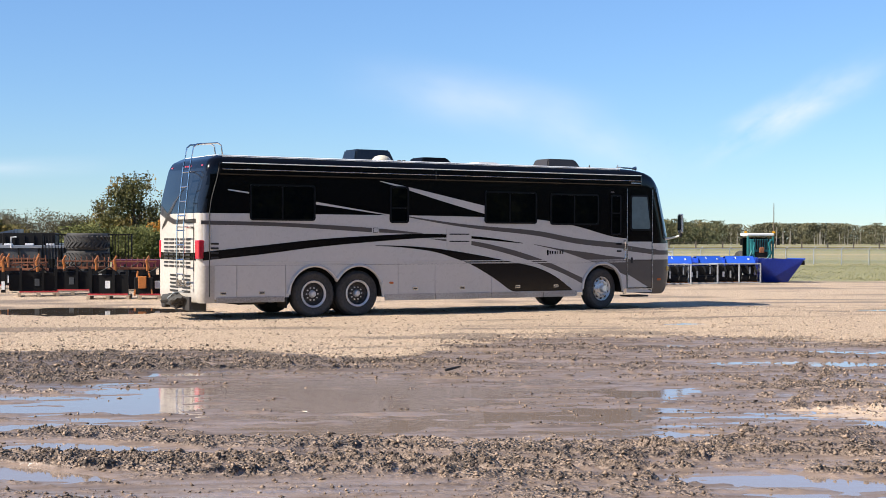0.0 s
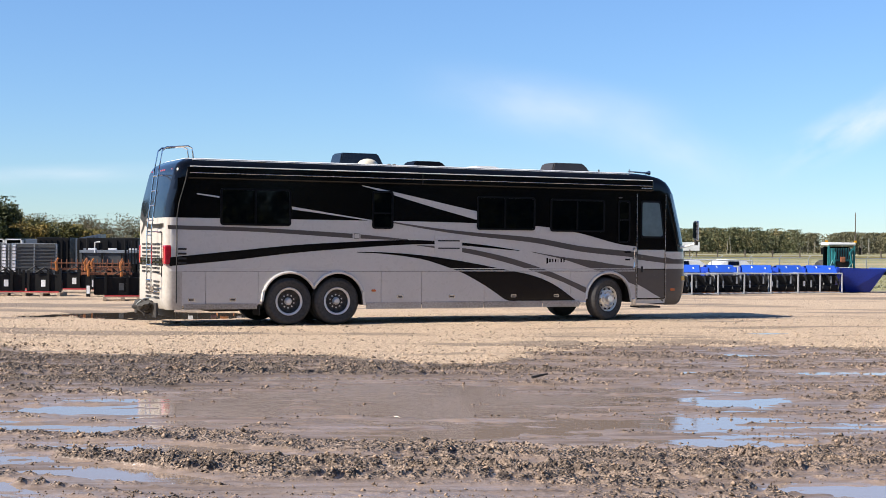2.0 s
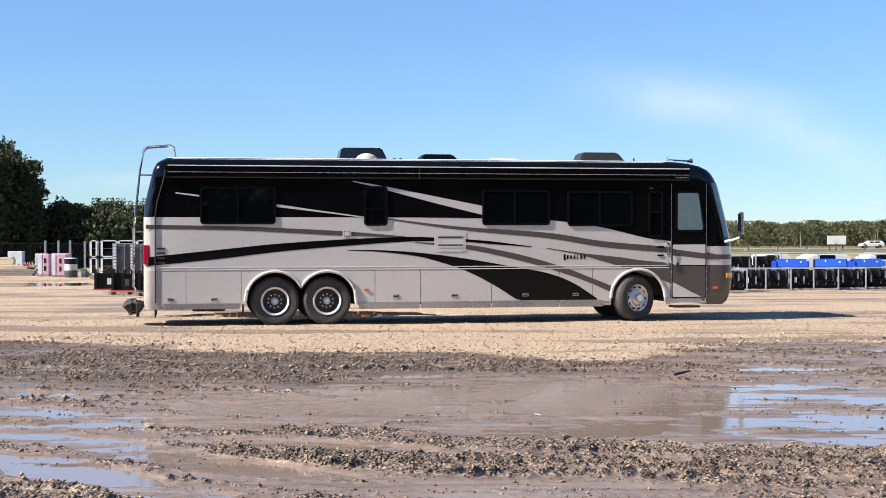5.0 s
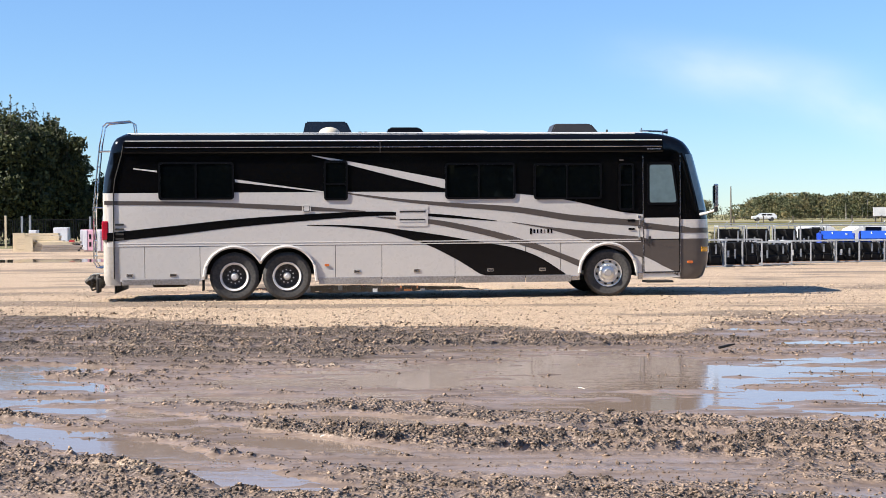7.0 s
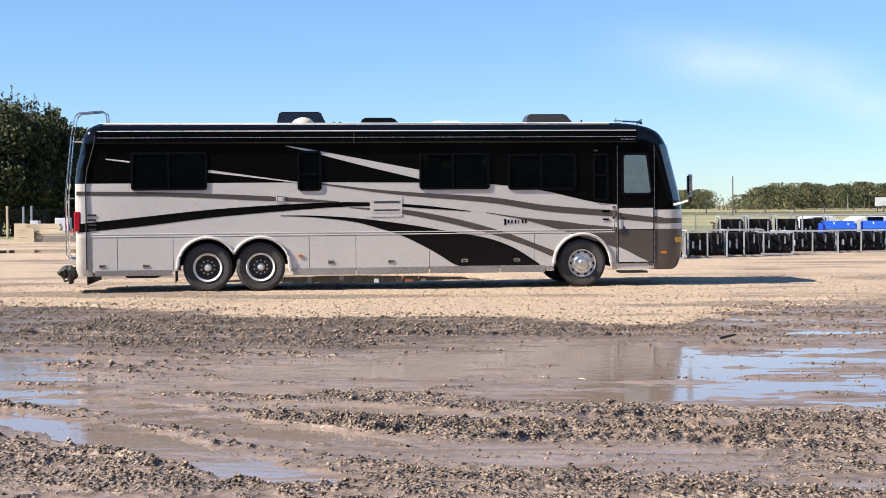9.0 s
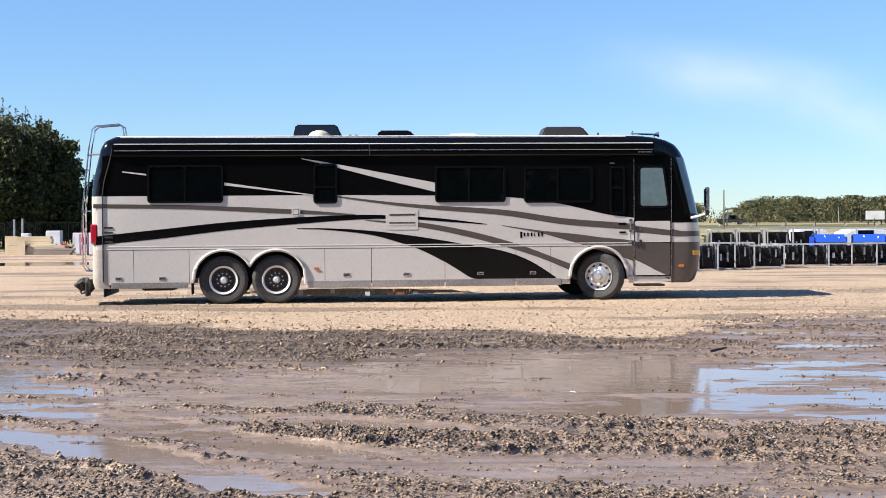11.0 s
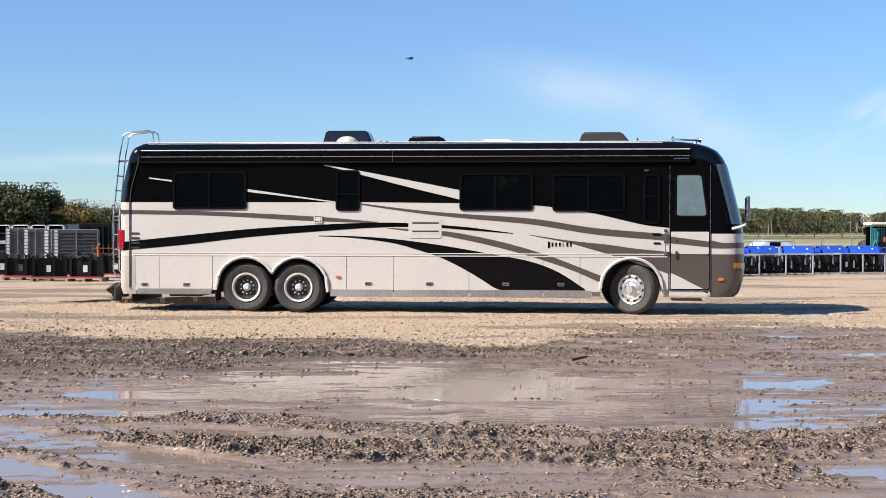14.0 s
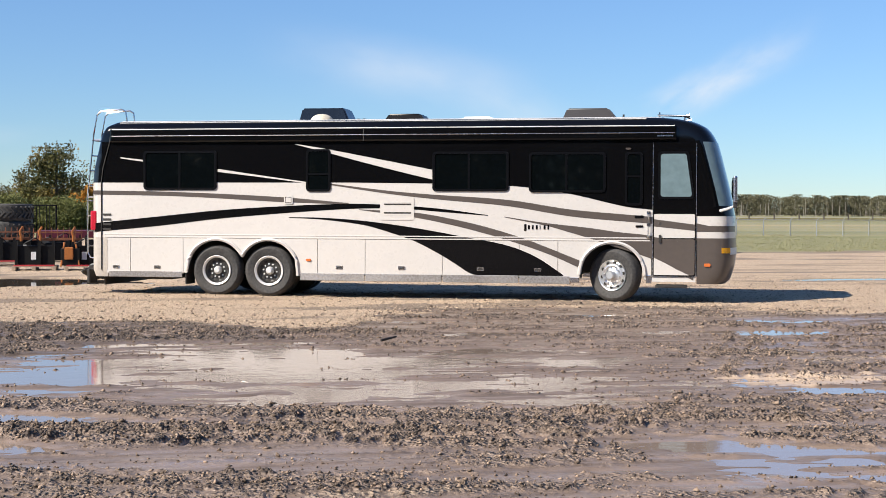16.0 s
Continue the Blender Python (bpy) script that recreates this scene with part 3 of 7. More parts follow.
z1, z2 = float(heights(np.array([3.67]), np.array([18.75]))[0]), float(heights(np.array([1.4]), np.array([14.75]))[0])
near_x, near_y = np.meshgrid(np.linspace(3.52, 3.84, 9), np.linspace(18.45, 18.82, 9))
z1, z2 = max(float(heights(near_x, near_y).max()), WATER), max(z2, WATER)
lying_branch("stick", "dark wet broken stick lying in the mud", [(3.56, 18.7, z1 + 0.008), (3.64, 18.74, z1 + 0.02), (3.72, 18.78, z1 + 0.035), (3.79, 18.8, z1 + 0.045)], 0.02, material("wet dark wood", (0.012, 0.010, 0.008), 0.5))
lying_branch("twig", "pale curled twig lying on the wet mud", [(1.36, 14.82, z2 + 0.012), (1.38, 14.78, z2 + 0.015), (1.40, 14.74, z2 + 0.014), (1.41, 14.70, z2 + 0.01)], 0.005, material("bleached twig", (0.6, 0.54, 0.45), 0.8))


# ---- mesh helpers ----
def part(name, bm, mat, parent=None, label="", smooth=False):
    me = bpy.data.meshes.new(name)
    bmesh.ops.recalc_face_normals(bm, faces=bm.faces)
    bm.to_mesh(me), bm.free()
    if smooth:
        me.shade_smooth()
        me.set_sharp_from_angle(angle=radians(35))
    for mt in (mat if isinstance(mat, (list, tuple)) else [mat]):
        me.materials.append(mt)
    ob = new(name, me)
    if parent:
        ob.parent = parent
    if label:
        ob["label"] = label
    return ob


def box(bm, x0, x1, y0, y1, z0, z1, bevel=0.0, m=None):
    made = bmesh.ops.create_cube(bm, size=1)["verts"]
    for v in made:
        v.co = Vector((x0 + (v.co.x + 0.5) * (x1 - x0), y0 + (v.co.y + 0.5) * (y1 - y0), z0 + (v.co.z + 0.5) * (z1 - z0)))
    if bevel:
        es = list({e for v in made for e in v.link_edges})
        r = bmesh.ops.bevel(bm, geom=es, offset=bevel, segments=2, affect="EDGES", profile=0.6)
        made = list({v for f in r["faces"] for v in f.verts} | {v for v in made if v.is_valid})
    if m is not None:
        bmesh.ops.transform(bm, matrix=m, verts=made)
    return bm


def tube(bm, pts, r, n=8, close=True):
    """A round bar along points, with mitred bends."""
    pts = [Vector(p) for p in pts]
    rings = []
    for i, p in enumerate(pts):
        d = ((pts[min(i + 1, len(pts) - 1)] - p).normalized() + (p - pts[max(i - 1, 0)]).normalized()).normalized()
        a = d.cross(Vector((0, 0, 1)) if abs(d.z) < 0.9 else Vector((0, 1, 0))).normalized()
        b = d.cross(a)
        rr = r[i] if isinstance(r, (list, tuple)) else r
        rings.append([bm.verts.new(p + rr * (a * math.cos(k * 2 * math.pi / n) + b * math.sin(k * 2 * math.pi / n))) for k in range(n)])
    for q, s in zip(rings, rings[1:]):
        for k in range(n):
            bm.faces.new((q[k], q[(k + 1) % n], s[(k + 1) % n], s[k]))
    if close:
        bm.faces.new(rings[0]), bm.faces.new(rings[-1][::-1])
    return bm


def prism(bm, pts, y0, y1):
    """A flat shape in x and z, extruded from y0 to y1."""
    a = [bm.verts.new((x, y0, z)) for x, z in pts]
    b = [bm.verts.new((x, y1, z)) for x, z in pts]
    bm.faces.new(a), bm.faces.new(b[::-1])
    for i in range(len(pts)):
        j = (i + 1) % len(pts)
        bm.faces.new((a[i], a[j], b[j], b[i]))
    return bm


def rounded(x0, x1, z0, z1, r, n=4):
    out = []
    for cx, cz, s in ((x1 - r, z1 - r, 0), (x0 + r, z1 - r, 90), (x0 + r, z0 + r, 180), (x1 - r, z0 + r, 270)):
        out += [(cx + r * math.cos(radians(s + 90 * k / n)), cz + r * math.sin(radians(s + 90 * k / n))) for k in range(n + 1)]
    return out


def lathe(bm, profile, n=32, m=None):
    """Turns (radius, y) points round the y axis."""
    rings = [[bm.verts.new((r * math.cos(k * 2 * math.pi / n), y, r * math.sin(k * 2 * math.pi / n))) for k in range(n)] for r, y in profile]
    for q, s in zip(rings, rings[1:]):
        for k in range(n):
            bm.faces.new((q[k], q[(k + 1) % n], s[(k + 1) % n], s[k]))
    if m is not None:
        bmesh.ops.transform(bm, matrix=m, verts=[v for r in rings for v in r])
    return bm


# ---- motorhome: x forward from its middle, right side at y = -SIDE ----
SIDE, LONG, WHEEL_R = 1.27, 12.78, 0.515
motorhome = new("motorhome")
tagged(motorhome, "long black and beige three-axle motorhome with sweeping stripes on sandy gravel", "motorhome")


def curve_at(pts, x):
    """A smooth line through (x, value) points."""
    pts = sorted(pts)
    if x <= pts[0][0]:
        return pts[0][1]
    if x >= pts[-1][0]:
        return pts[-1][1]
    i = max(k for k in range(len(pts) - 1) if pts[k][0] <= x)
    (xa, a), (xb, b) = pts[i], pts[i + 1]
    h = xb - xa
    ma = (b - pts[i - 1][1]) / (xb - pts[i - 1][0]) if i else (b - a) / h
    mb = (pts[i + 2][1] - a) / (pts[i + 2][0] - xa) if i + 2 < len(pts) else (b - a) / h
    u = (x - xa) / h
    return (2 * u**3 - 3 * u**2 + 1) * a + (u**3 - 2 * u**2 + u) * h * ma + (3 * u**2 - 2 * u**3) * b + (u**3 - u**2) * h * mb


def stripe(tops, bottoms, mat, name="stripe", proud=0.004, side=-1, label="", steps=40):
    """A painted sweep on the side wall between two smooth lines; it laps the wall by a few millimetres."""
    x0, x1 = max(tops[0][0], bottoms[0][0]), min(tops[-1][0], bottoms[-1][0])
    bm = bmesh.new()
    rows = []
    for k in range(steps + 1):
        x = x0 + (x1 - x0) * k / steps
        t, b = curve_at(tops, x), curve_at(bottoms, x)
        t = max(t, b + 0.003)
        rows.append([bm.verts.new((x - 6.4, side * (SIDE + q), z)) for q, z in ((proud, t), (proud, b), (-0.003, b), (-0.003, t))])
    for q, s in zip(rows, rows[1:]):
        for i in range(4):
            bm.faces.new((q[i], q[(i + 1) % 4], s[(i + 1) % 4], s[i]))
    bm.faces.new(rows[0]), bm.faces.new(rows[-1][::-1])
    return part(name, bm, mat, motorhome, label)


# plan outline at a height: rounded box, rear at xr, front bowed out to xf
REAR = [(0.3, 0.06), (0.5, 0.0), (2.3, 0.0), (2.6, 0.03), (3.3, 0.2), (3.45, 0.28), (3.58, 0.5)]
NOSE = [(0.3, 12.75), (0.42, 12.9), (0.6, 12.99), (0.9, 13.03), (1.6, 13.02), (1.9, 12.96), (2.2, 12.89), (2.9, 12.71), (3.1, 12.65), (3.25, 12.57), (3.36, 12.47), (3.45, 12.32), (3.52, 12.08), (3.58, 11.6)]
WIDE = [(0.3, 1.24), (0.5, SIDE), (3.2, SIDE), (3.36, 1.255), (3.46, 1.21), (3.53, 1.12), (3.58, 0.95)]


def outline(z, n=7):
    xr, xf, w = (float(np.interp(z, *zip(*c))) for c in (REAR, NOSE, WIDE))
    xr, xf = xr - 6.4, xf - 6.4
    r, q = 0.17, 0.42
    xf += 0.10
    pts = []
    for k in range(n + 1):
        a = radians(90 * k / n)
        pts.append((xr + r - r * math.sin(a), -w + r - r * math.cos(a)))
    pts = [(p[0], p[1]) for p in pts]
    left = [(x, -y) for x, y in reversed(pts)]
    nose = []
    for k in range(2 * n + 1):
        a = radians(-90 + 180 * k / (2 * n))
        y = w * math.copysign(abs(math.sin(a)) ** 0.45, a)
        nose.append((xf - q + q * abs(math.cos(a)) ** 0.75, y))
    mid = [(xr + r + (xf - q - xr - r) * k, -w) for k in (0.08, 0.17, 0.25, 0.33, 0.42, 0.5, 0.58, 0.67, 0.75, 0.83, 0.9, 0.945, 0.965, 0.98, 0.99)]
    return pts + left + [(x, -y) for x, y in mid] + nose[::-1] + mid[::-1]


def shell(levels, mats, name, pick, cap=True):
    bm = bmesh.new()
    rings = [[bm.verts.new((x, y, z)) for x, y in outline(z)] for z in levels]
    for q, s in zip(rings, rings[1:]):
        for k in range(len(q)):
            j = (k + 1) % len(q)
            f = bm.faces.new((q[k], q[j], s[j], s[k]))
            c = f.calc_center_median()
            f.material_index = pick(c)
    if cap:
        bm.faces.new(rings[-1])
        bm.faces.new(rings[0][::-1])
    return part(name, bm, mats, motorhome, smooth=True)


def nose_strip(side, first, last, z0, z1, proud):
    """A band that follows the nose's curve from its side round towards the front."""
    bm = bmesh.new()
    rows = []
    for z, off in ((z0, -0.01), (z0, proud), (z1, proud), (z1, -0.01)):
        ring = sorted((p for p in outline(z) if p[1] * side > 0 and p[0] > 4.0), key=lambda p: p[0])
        start = next(k for k, p in enumerate(ring) if p[0] > 6.28 and abs(p[1]) > 1.2)
        pts = ring[max(0, start + first):start + last + 1]
        rows.append([bm.verts.new((x + off * max(0.0, (x - 6.25) * 1.2), y + off * side, z)) for x, y in pts])
    for q, r in zip(rows, rows[1:] + rows[:1]):
        for k in range(len(q) - 1):
            bm.faces.new((q[k], q[k + 1], r[k + 1], r[k]))
    bm.faces.new([r[0] for r in rows]), bm.faces.new([r[-1] for r in rows][::-1])
    return bm


def body_paint(c):
    if c.z > 3.56:
        return 3
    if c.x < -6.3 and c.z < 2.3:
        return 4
    if c.x < 5.72:
        return (1 if c.x < -6.2 else 5) if c.z > 2.3 else 0
    if c.z > 1.66:
        return 5
    return 2 if c.z < 1.24 else 0


body = shell([1.17, 1.24, 1.3, 1.45, 1.66, 1.9, 2.1, 2.3, 2.31, 2.6, 2.9, 3.1, 3.2, 3.28, 3.36, 3.42, 3.46, 3.5, 3.53, 3.56, 3.58], [BEIGE, NAVY, TAUPE, WHITE, DUSTY_DIMMED, BLACK], "body", body_paint)

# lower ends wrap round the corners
for lo, hi, nm, mt in ((-7.0, -6.03, "rear_cap", DUSTY_DIMMED), (5.98, 7.0, "front_cap", TAUPE)):
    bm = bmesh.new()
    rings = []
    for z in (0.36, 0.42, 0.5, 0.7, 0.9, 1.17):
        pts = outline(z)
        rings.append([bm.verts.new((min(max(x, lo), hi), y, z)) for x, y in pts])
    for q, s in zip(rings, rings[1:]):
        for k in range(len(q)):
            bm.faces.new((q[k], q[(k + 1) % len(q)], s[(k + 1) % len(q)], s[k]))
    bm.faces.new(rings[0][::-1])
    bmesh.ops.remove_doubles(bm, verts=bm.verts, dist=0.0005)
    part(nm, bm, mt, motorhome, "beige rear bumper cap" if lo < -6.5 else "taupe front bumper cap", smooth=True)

# chassis and axles
bm = bmesh.new()
box(bm, -6.1, -4.4, -1.0, 1.0, 0.5, 1.17, 0.03), box(bm, -1.95, 3.6, -1.1, 1.1, 0.42, 1.17, 0.03), box(bm, -4.4, -1.9, -0.62, 0.62, 0.55, 1.17), box(bm, 3.6, 5.1, -0.75, 0.75, 0.55, 1.17), box(bm, 5.1, 5.9, -1.1, 1.1, 0.42, 1.17)
part("chassis", bm, UNDER, motorhome)
for ax in (-3.665, -2.555, 4.37):
    part("axle", tube(bmesh.new(), [(ax, -1.0, WHEEL_R), (ax, 1.0, WHEEL_R)], 0.09), UNDER, motorhome)

# side skirts: luggage bay doors with arched openings
ARCH, ARCH_Z = 0.6, 0.52
CENTRES = (2.735, 3.845, 10.77)


def skirt_bottom(x, base):
    z = base
    for c in CENTRES:
        d = abs(x - c)
        if d < ARCH:
            z = max(z, ARCH_Z + math.sqrt(ARCH * ARCH - d * d))
    return z


SKIRTS = [(0.355, 0.87, 0.44), (0.875, 2.02, 0.44), (2.025, 4.87, 0.46), (4.875, 5.86, 0.46), (5.865, 7.43, 0.46), (7.435, 8.96, 0.46), (8.965, 9.72, 0.46), (9.725, 11.52, 0.44), (11.53, 12.36, 0.40)]
for side in (-1, 1):
    for a, b, base in SKIRTS:
        n = max(2, int((b - a) / 0.04))
        bm = bmesh.new()
        rows = []
        for k in range(n + 1):
            x = a + 0.003 + (b - a - 0.006) * k / n
            z = min(skirt_bottom(x, base), 1.16)
            rows.append([bm.verts.new((x - 6.4, side * y, zz)) for y, zz in ((SIDE, 1.165), (SIDE, z), (SIDE - 0.04, z), (SIDE - 0.04, 1.165))])
        for q, s in zip(rows, rows[1:]):
            for i in range(4):
                bm.faces.new((q[i], q[(i + 1) % 4], s[(i + 1) % 4], s[i]))
        bm.faces.new(rows[0]), bm.faces.new(rows[-1][::-1])
        part("luggage_door" if b - a < 1.6 else "skirt_panel", bm, BEIGE, motorhome)
    # arch trims
    for group in ((2.735, 3.845), (10.77,)):
        xs = np.linspace(group[0] - ARCH - 0.03, group[-1] + ARCH + 0.03, 70)
        pts = []
        for x in xs:
            z = 0.42
            for c in group:
                d = abs(x - c)
                if d < ARCH + 0.03:
                    z = max(z, ARCH_Z + math.sqrt((ARCH + 0.03) ** 2 - d * d))
            pts.append((x - 6.4, side * (SIDE + 0.012), z))
        part("arch_trim", tube(bmesh.new(), pts, 0.036, 6), BEIGE, motorhome, "pale wheel arch moulding", smooth=True)
    # rub rail
    for a, b in ((0.4, 2.0), (4.52, 5.85), (5.87, 7.42), (7.44, 8.95), (8.97, 9.95)):
        bm = box(bmesh.new(), a - 6.4, b - 6.4, side * SIDE - 0.012, side * SIDE + 0.012, 0.335 if a > 3 else 0.36, 0.485, 0.008)
        part("rub_rail", bm, STEEL_TRIM, motorhome, "scuffed silver rub rail")
    part("rub_rail", box(bmesh.new(), 9.96 - 6.4, 10.14 - 6.4, side * SIDE - 0.01, side * SIDE + 0.014, 0.36, 0.46, 0.008), CHROME, motorhome)
    part("rub_rail", box(bmesh.new(), 11.42 - 6.4, 11.53 - 6.4, side * SIDE - 0.01, side * SIDE + 0.014, 0.36, 0.52, 0.008), CHROME, motorhome)
    for z in (1.185, 1.235):
        part("moulding", box(bmesh.new(), 0.3 - 6.4, 11.5 - 6.4, side * SIDE - 0.006, side * SIDE + 0.012, z - 0.012, z + 0.012, 0.006), BEIGE, motorhome)
    # long box that holds the rolled awning, with its pale rail
    part("awning_box", box(bmesh.new(), 0.45 - 6.4, 11.98 - 6.4, side * (SIDE + 0.005) - 0.06, side * (SIDE + 0.005) + 0.06, 3.12, 3.40, 0.035), BLACK, motorhome, "black awning case")
    part("awning_rail", tube(bmesh.new(), [(0.5 - 6.4, side * (SIDE + 0.06), 3.385), (11.95 - 6.4, side * (SIDE + 0.06), 3.385)], 0.012, 6), WHITE, motorhome, "pale rail of the awning case")
    part("awning_rail", tube(bmesh.new(), [(0.5 - 6.4, side * (SIDE + 0.068), 3.25), (11.95 - 6.4, side * (SIDE + 0.068), 3.25)], 0.008, 6), ALLOY, motorhome)
part("awning_arm", tube(bmesh.new(), [(0.47 - 6.4, -SIDE - 0.02, 3.36), (0.42 - 6.4, -SIDE - 0.012, 3.1), (0.28 - 6.4, -SIDE - 0.012, 2.6), (0.24 - 6.4, -SIDE - 0.012, 2.3), (0.24 - 6.4, -SIDE - 0.012, 0.5)], 0.012, 6), UNDER, motorhome, "dark corner seam")

# painted sweeps, right side as seen, mirrored on the other
for side in (-1, 1):
    tag = dict(side=side)
    stripe([(0.25, 3.14), (12.1, 3.14)], [(0.25, 2.343), (7.22, 2.283), (8.75, 2.240), (9.89, 2.093), (11.03, 1.837), (11.49, 1.783), (12.32, 1.676)], BLACK, "upper_panel", 0.003, label="glossy black upper side panel", steps=80, **tag)
    stripe([(0.66, 2.823), (1.15, 2.768)], [(0.66, 2.799), (1.15, 2.732)], BEIGE, proud=0.006, **tag)
    stripe([(2.77, 2.579), (3.68, 2.447), (4.64, 2.314)], [(2.77, 2.518), (3.68, 2.411), (4.64, 2.290)], BEIGE, proud=0.006, **tag)
    stripe([(4.40, 3.080), (4.97, 2.988), (6.19, 2.755), (7.25, 2.549)], [(4.40, 3.068), (4.97, 2.927), (6.19, 2.610), (7.25, 2.355)], BEIGE, proud=0.006, label="beige flash on the black panel", **tag)
    stripe([(0.05, 2.140), (2.00, 2.104), (4.16, 2.005), (5.52, 1.892)], [(0.05, 2.055), (2.00, 2.019), (4.16, 1.908), (5.52, 1.867)], TAUPE, **tag)
    stripe([(5.00, 2.298), (6.36, 2.136), (7.22, 2.065), (8.75, 1.961), (9.99, 1.777), (11.45, 1.650), (12.28, 1.543), (12.59, 1.479)], [(5.00, 2.273), (6.36, 2.075), (7.22, 1.980), (8.75, 1.840), (9.99, 1.644), (11.45, 1.517), (12.28, 1.422), (12.59, 1.370)], TAUPE, label="long taupe stripe", **tag)
    stripe([(0.09, 1.462), (1.45, 1.602), (2.86, 1.743), (4.52, 1.843), (5.68, 1.878), (6.62, 1.842), (7.40, 1.784), (8.34, 1.664)], [(0.09, 1.280), (1.45, 1.409), (2.86, 1.573), (4.52, 1.710), (5.68, 1.781), (6.62, 1.781), (7.40, 1.724), (8.34, 1.652)], BLACK, label="long black sweep", **tag)
    stripe([(4.28, 1.604), (4.96, 1.596), (5.84, 1.537), (6.88, 1.403), (8.02, 1.207), (8.59, 1.104), (8.98, 0.990), (9.36, 0.816), (9.83, 0.507)], [(4.28, 1.592), (4.96, 1.560), (5.84, 1.452), (6.36, 1.312), (6.88, 1.137), (7.40, 0.876), (7.71, 0.691), (8.02, 0.505), (8.35, 0.489), (9.83, 0.483)], BLACK, label="wide black sweep", steps=60, **tag)
    stripe([(5.74, 1.768), (6.88, 1.706), (7.61, 1.588), (8.34, 1.422), (9.10, 1.194), (9.63, 0.994), (10.14, 0.794)], [(5.74, 1.756), (6.88, 1.609), (7.61, 1.467), (8.34, 1.288), (9.10, 1.061), (9.63, 0.873), (10.14, 0.649)], TAUPE, **tag)
    stripe([(8.67, 1.635), (9.47, 1.517), (10.36, 1.421), (10.82, 1.355), (11.49, 1.286), (11.91, 1.196), (12.32, 1.119)], [(8.67, 1.623), (9.47, 1.468), (9.89, 1.354), (10.36, 1.215), (10.82, 1.064), (11.49, 0.850), (11.91, 0.639), (12.32, 0.429)], TAUPE, label="taupe front sweep", steps=60, **tag)
# name bars behind the front door
for k, (w, h) in enumerate(((0.07, 0.13), (0.055, 0.08), (0.05, 0.08), (0.055, 0.08), (0.02, 0.08), (0.06, 0.08), (0.05, 0.09))):
    x = 9.06 - 6.4 + k * 0.076
    part("name_bar", box(bmesh.new(), x, x + w * 0.62, -SIDE - 0.006, -SIDE + 0.002, 1.39 - (0.03 if k == 0 else 0), 1.39 + h - (0.03 if k == 0 else 0)), BLACK, motorhome)


def window(x0, x1, z0, z1, split=None, across=None, side=-1, r=0.07):
    """A framed window in the side wall with its panes."""
    out, inn = rounded(x0 - 6.4, x1 - 6.4, z0, z1, r), rounded(x0 + 0.045 - 6.4, x1 - 0.045 - 6.4, z0 + 0.045, z1 - 0.045, r * 0.6)
    bm = bmesh.new()
    ys = (side * (SIDE - 0.01), side * (SIDE + 0.022))
    rings = [[bm.verts.new((x, y, z)) for x, z in ring] for ring, y in ((out, ys[0]), (out, ys[1]), (inn, ys[1]), (inn, ys[0]))]
    for q, s in zip(rings, rings[1:] + rings[:1]):
        for k in range(len(q)):
            j = (k + 1) % len(q)
            bm.faces.new((q[k], q[j], s[j], s[k]))
    if split:
        box(bm, split - 0.02 - 6.4, split + 0.02 - 6.4, side * SIDE - 0.02, side * SIDE + 0.02, z0 + 0.02, z1 - 0.02)
    if across:
        box(bm, x0 + 0.02 - 6.4, x1 - 0.02 - 6.4, side * SIDE - 0.02, side * SIDE + 0.02, across - 0.018, across + 0.018)
    frame_ob = part("window", bm, FRAME, motorhome, "dark tinted side window")
    cuts = [(x0 + 0.03, split or x1 - 0.03)] + ([(split, x1 - 0.03)] if split else [])
    for i, (a, b) in enumerate(cuts):
        bm = prism(bmesh.new(), [(a - 6.4, z0 + 0.03), (b - 6.4, z0 + 0.03), (b - 6.4, z1 - 0.03), (a - 6.4, z1 - 0.03)], side * (SIDE - 0.002), side * (SIDE + 0.008 + 0.004 * i))
        part("pane", bm, TINT, frame_ob)


WINDOWS = [(1.17, 2.15, 2.75, 2.95), (4.64, 2.12, 5.15, 2.97), (7.23, 2.13, 8.75, 2.91), (9.15, 2.11, 10.64, 2.89), (11.01, 1.86, 11.35, 2.89)]
SPLITS = [1.95, None, 7.96, 9.88, None]
ACROSS = [None, 2.47, None, None, 2.42]
for side in (-1, 1):
    for (x0, z0, x1, z1), sp, ac in zip(WINDOWS, SPLITS, ACROSS):
        window(x0, x1, z0, z1, sp, ac, side)


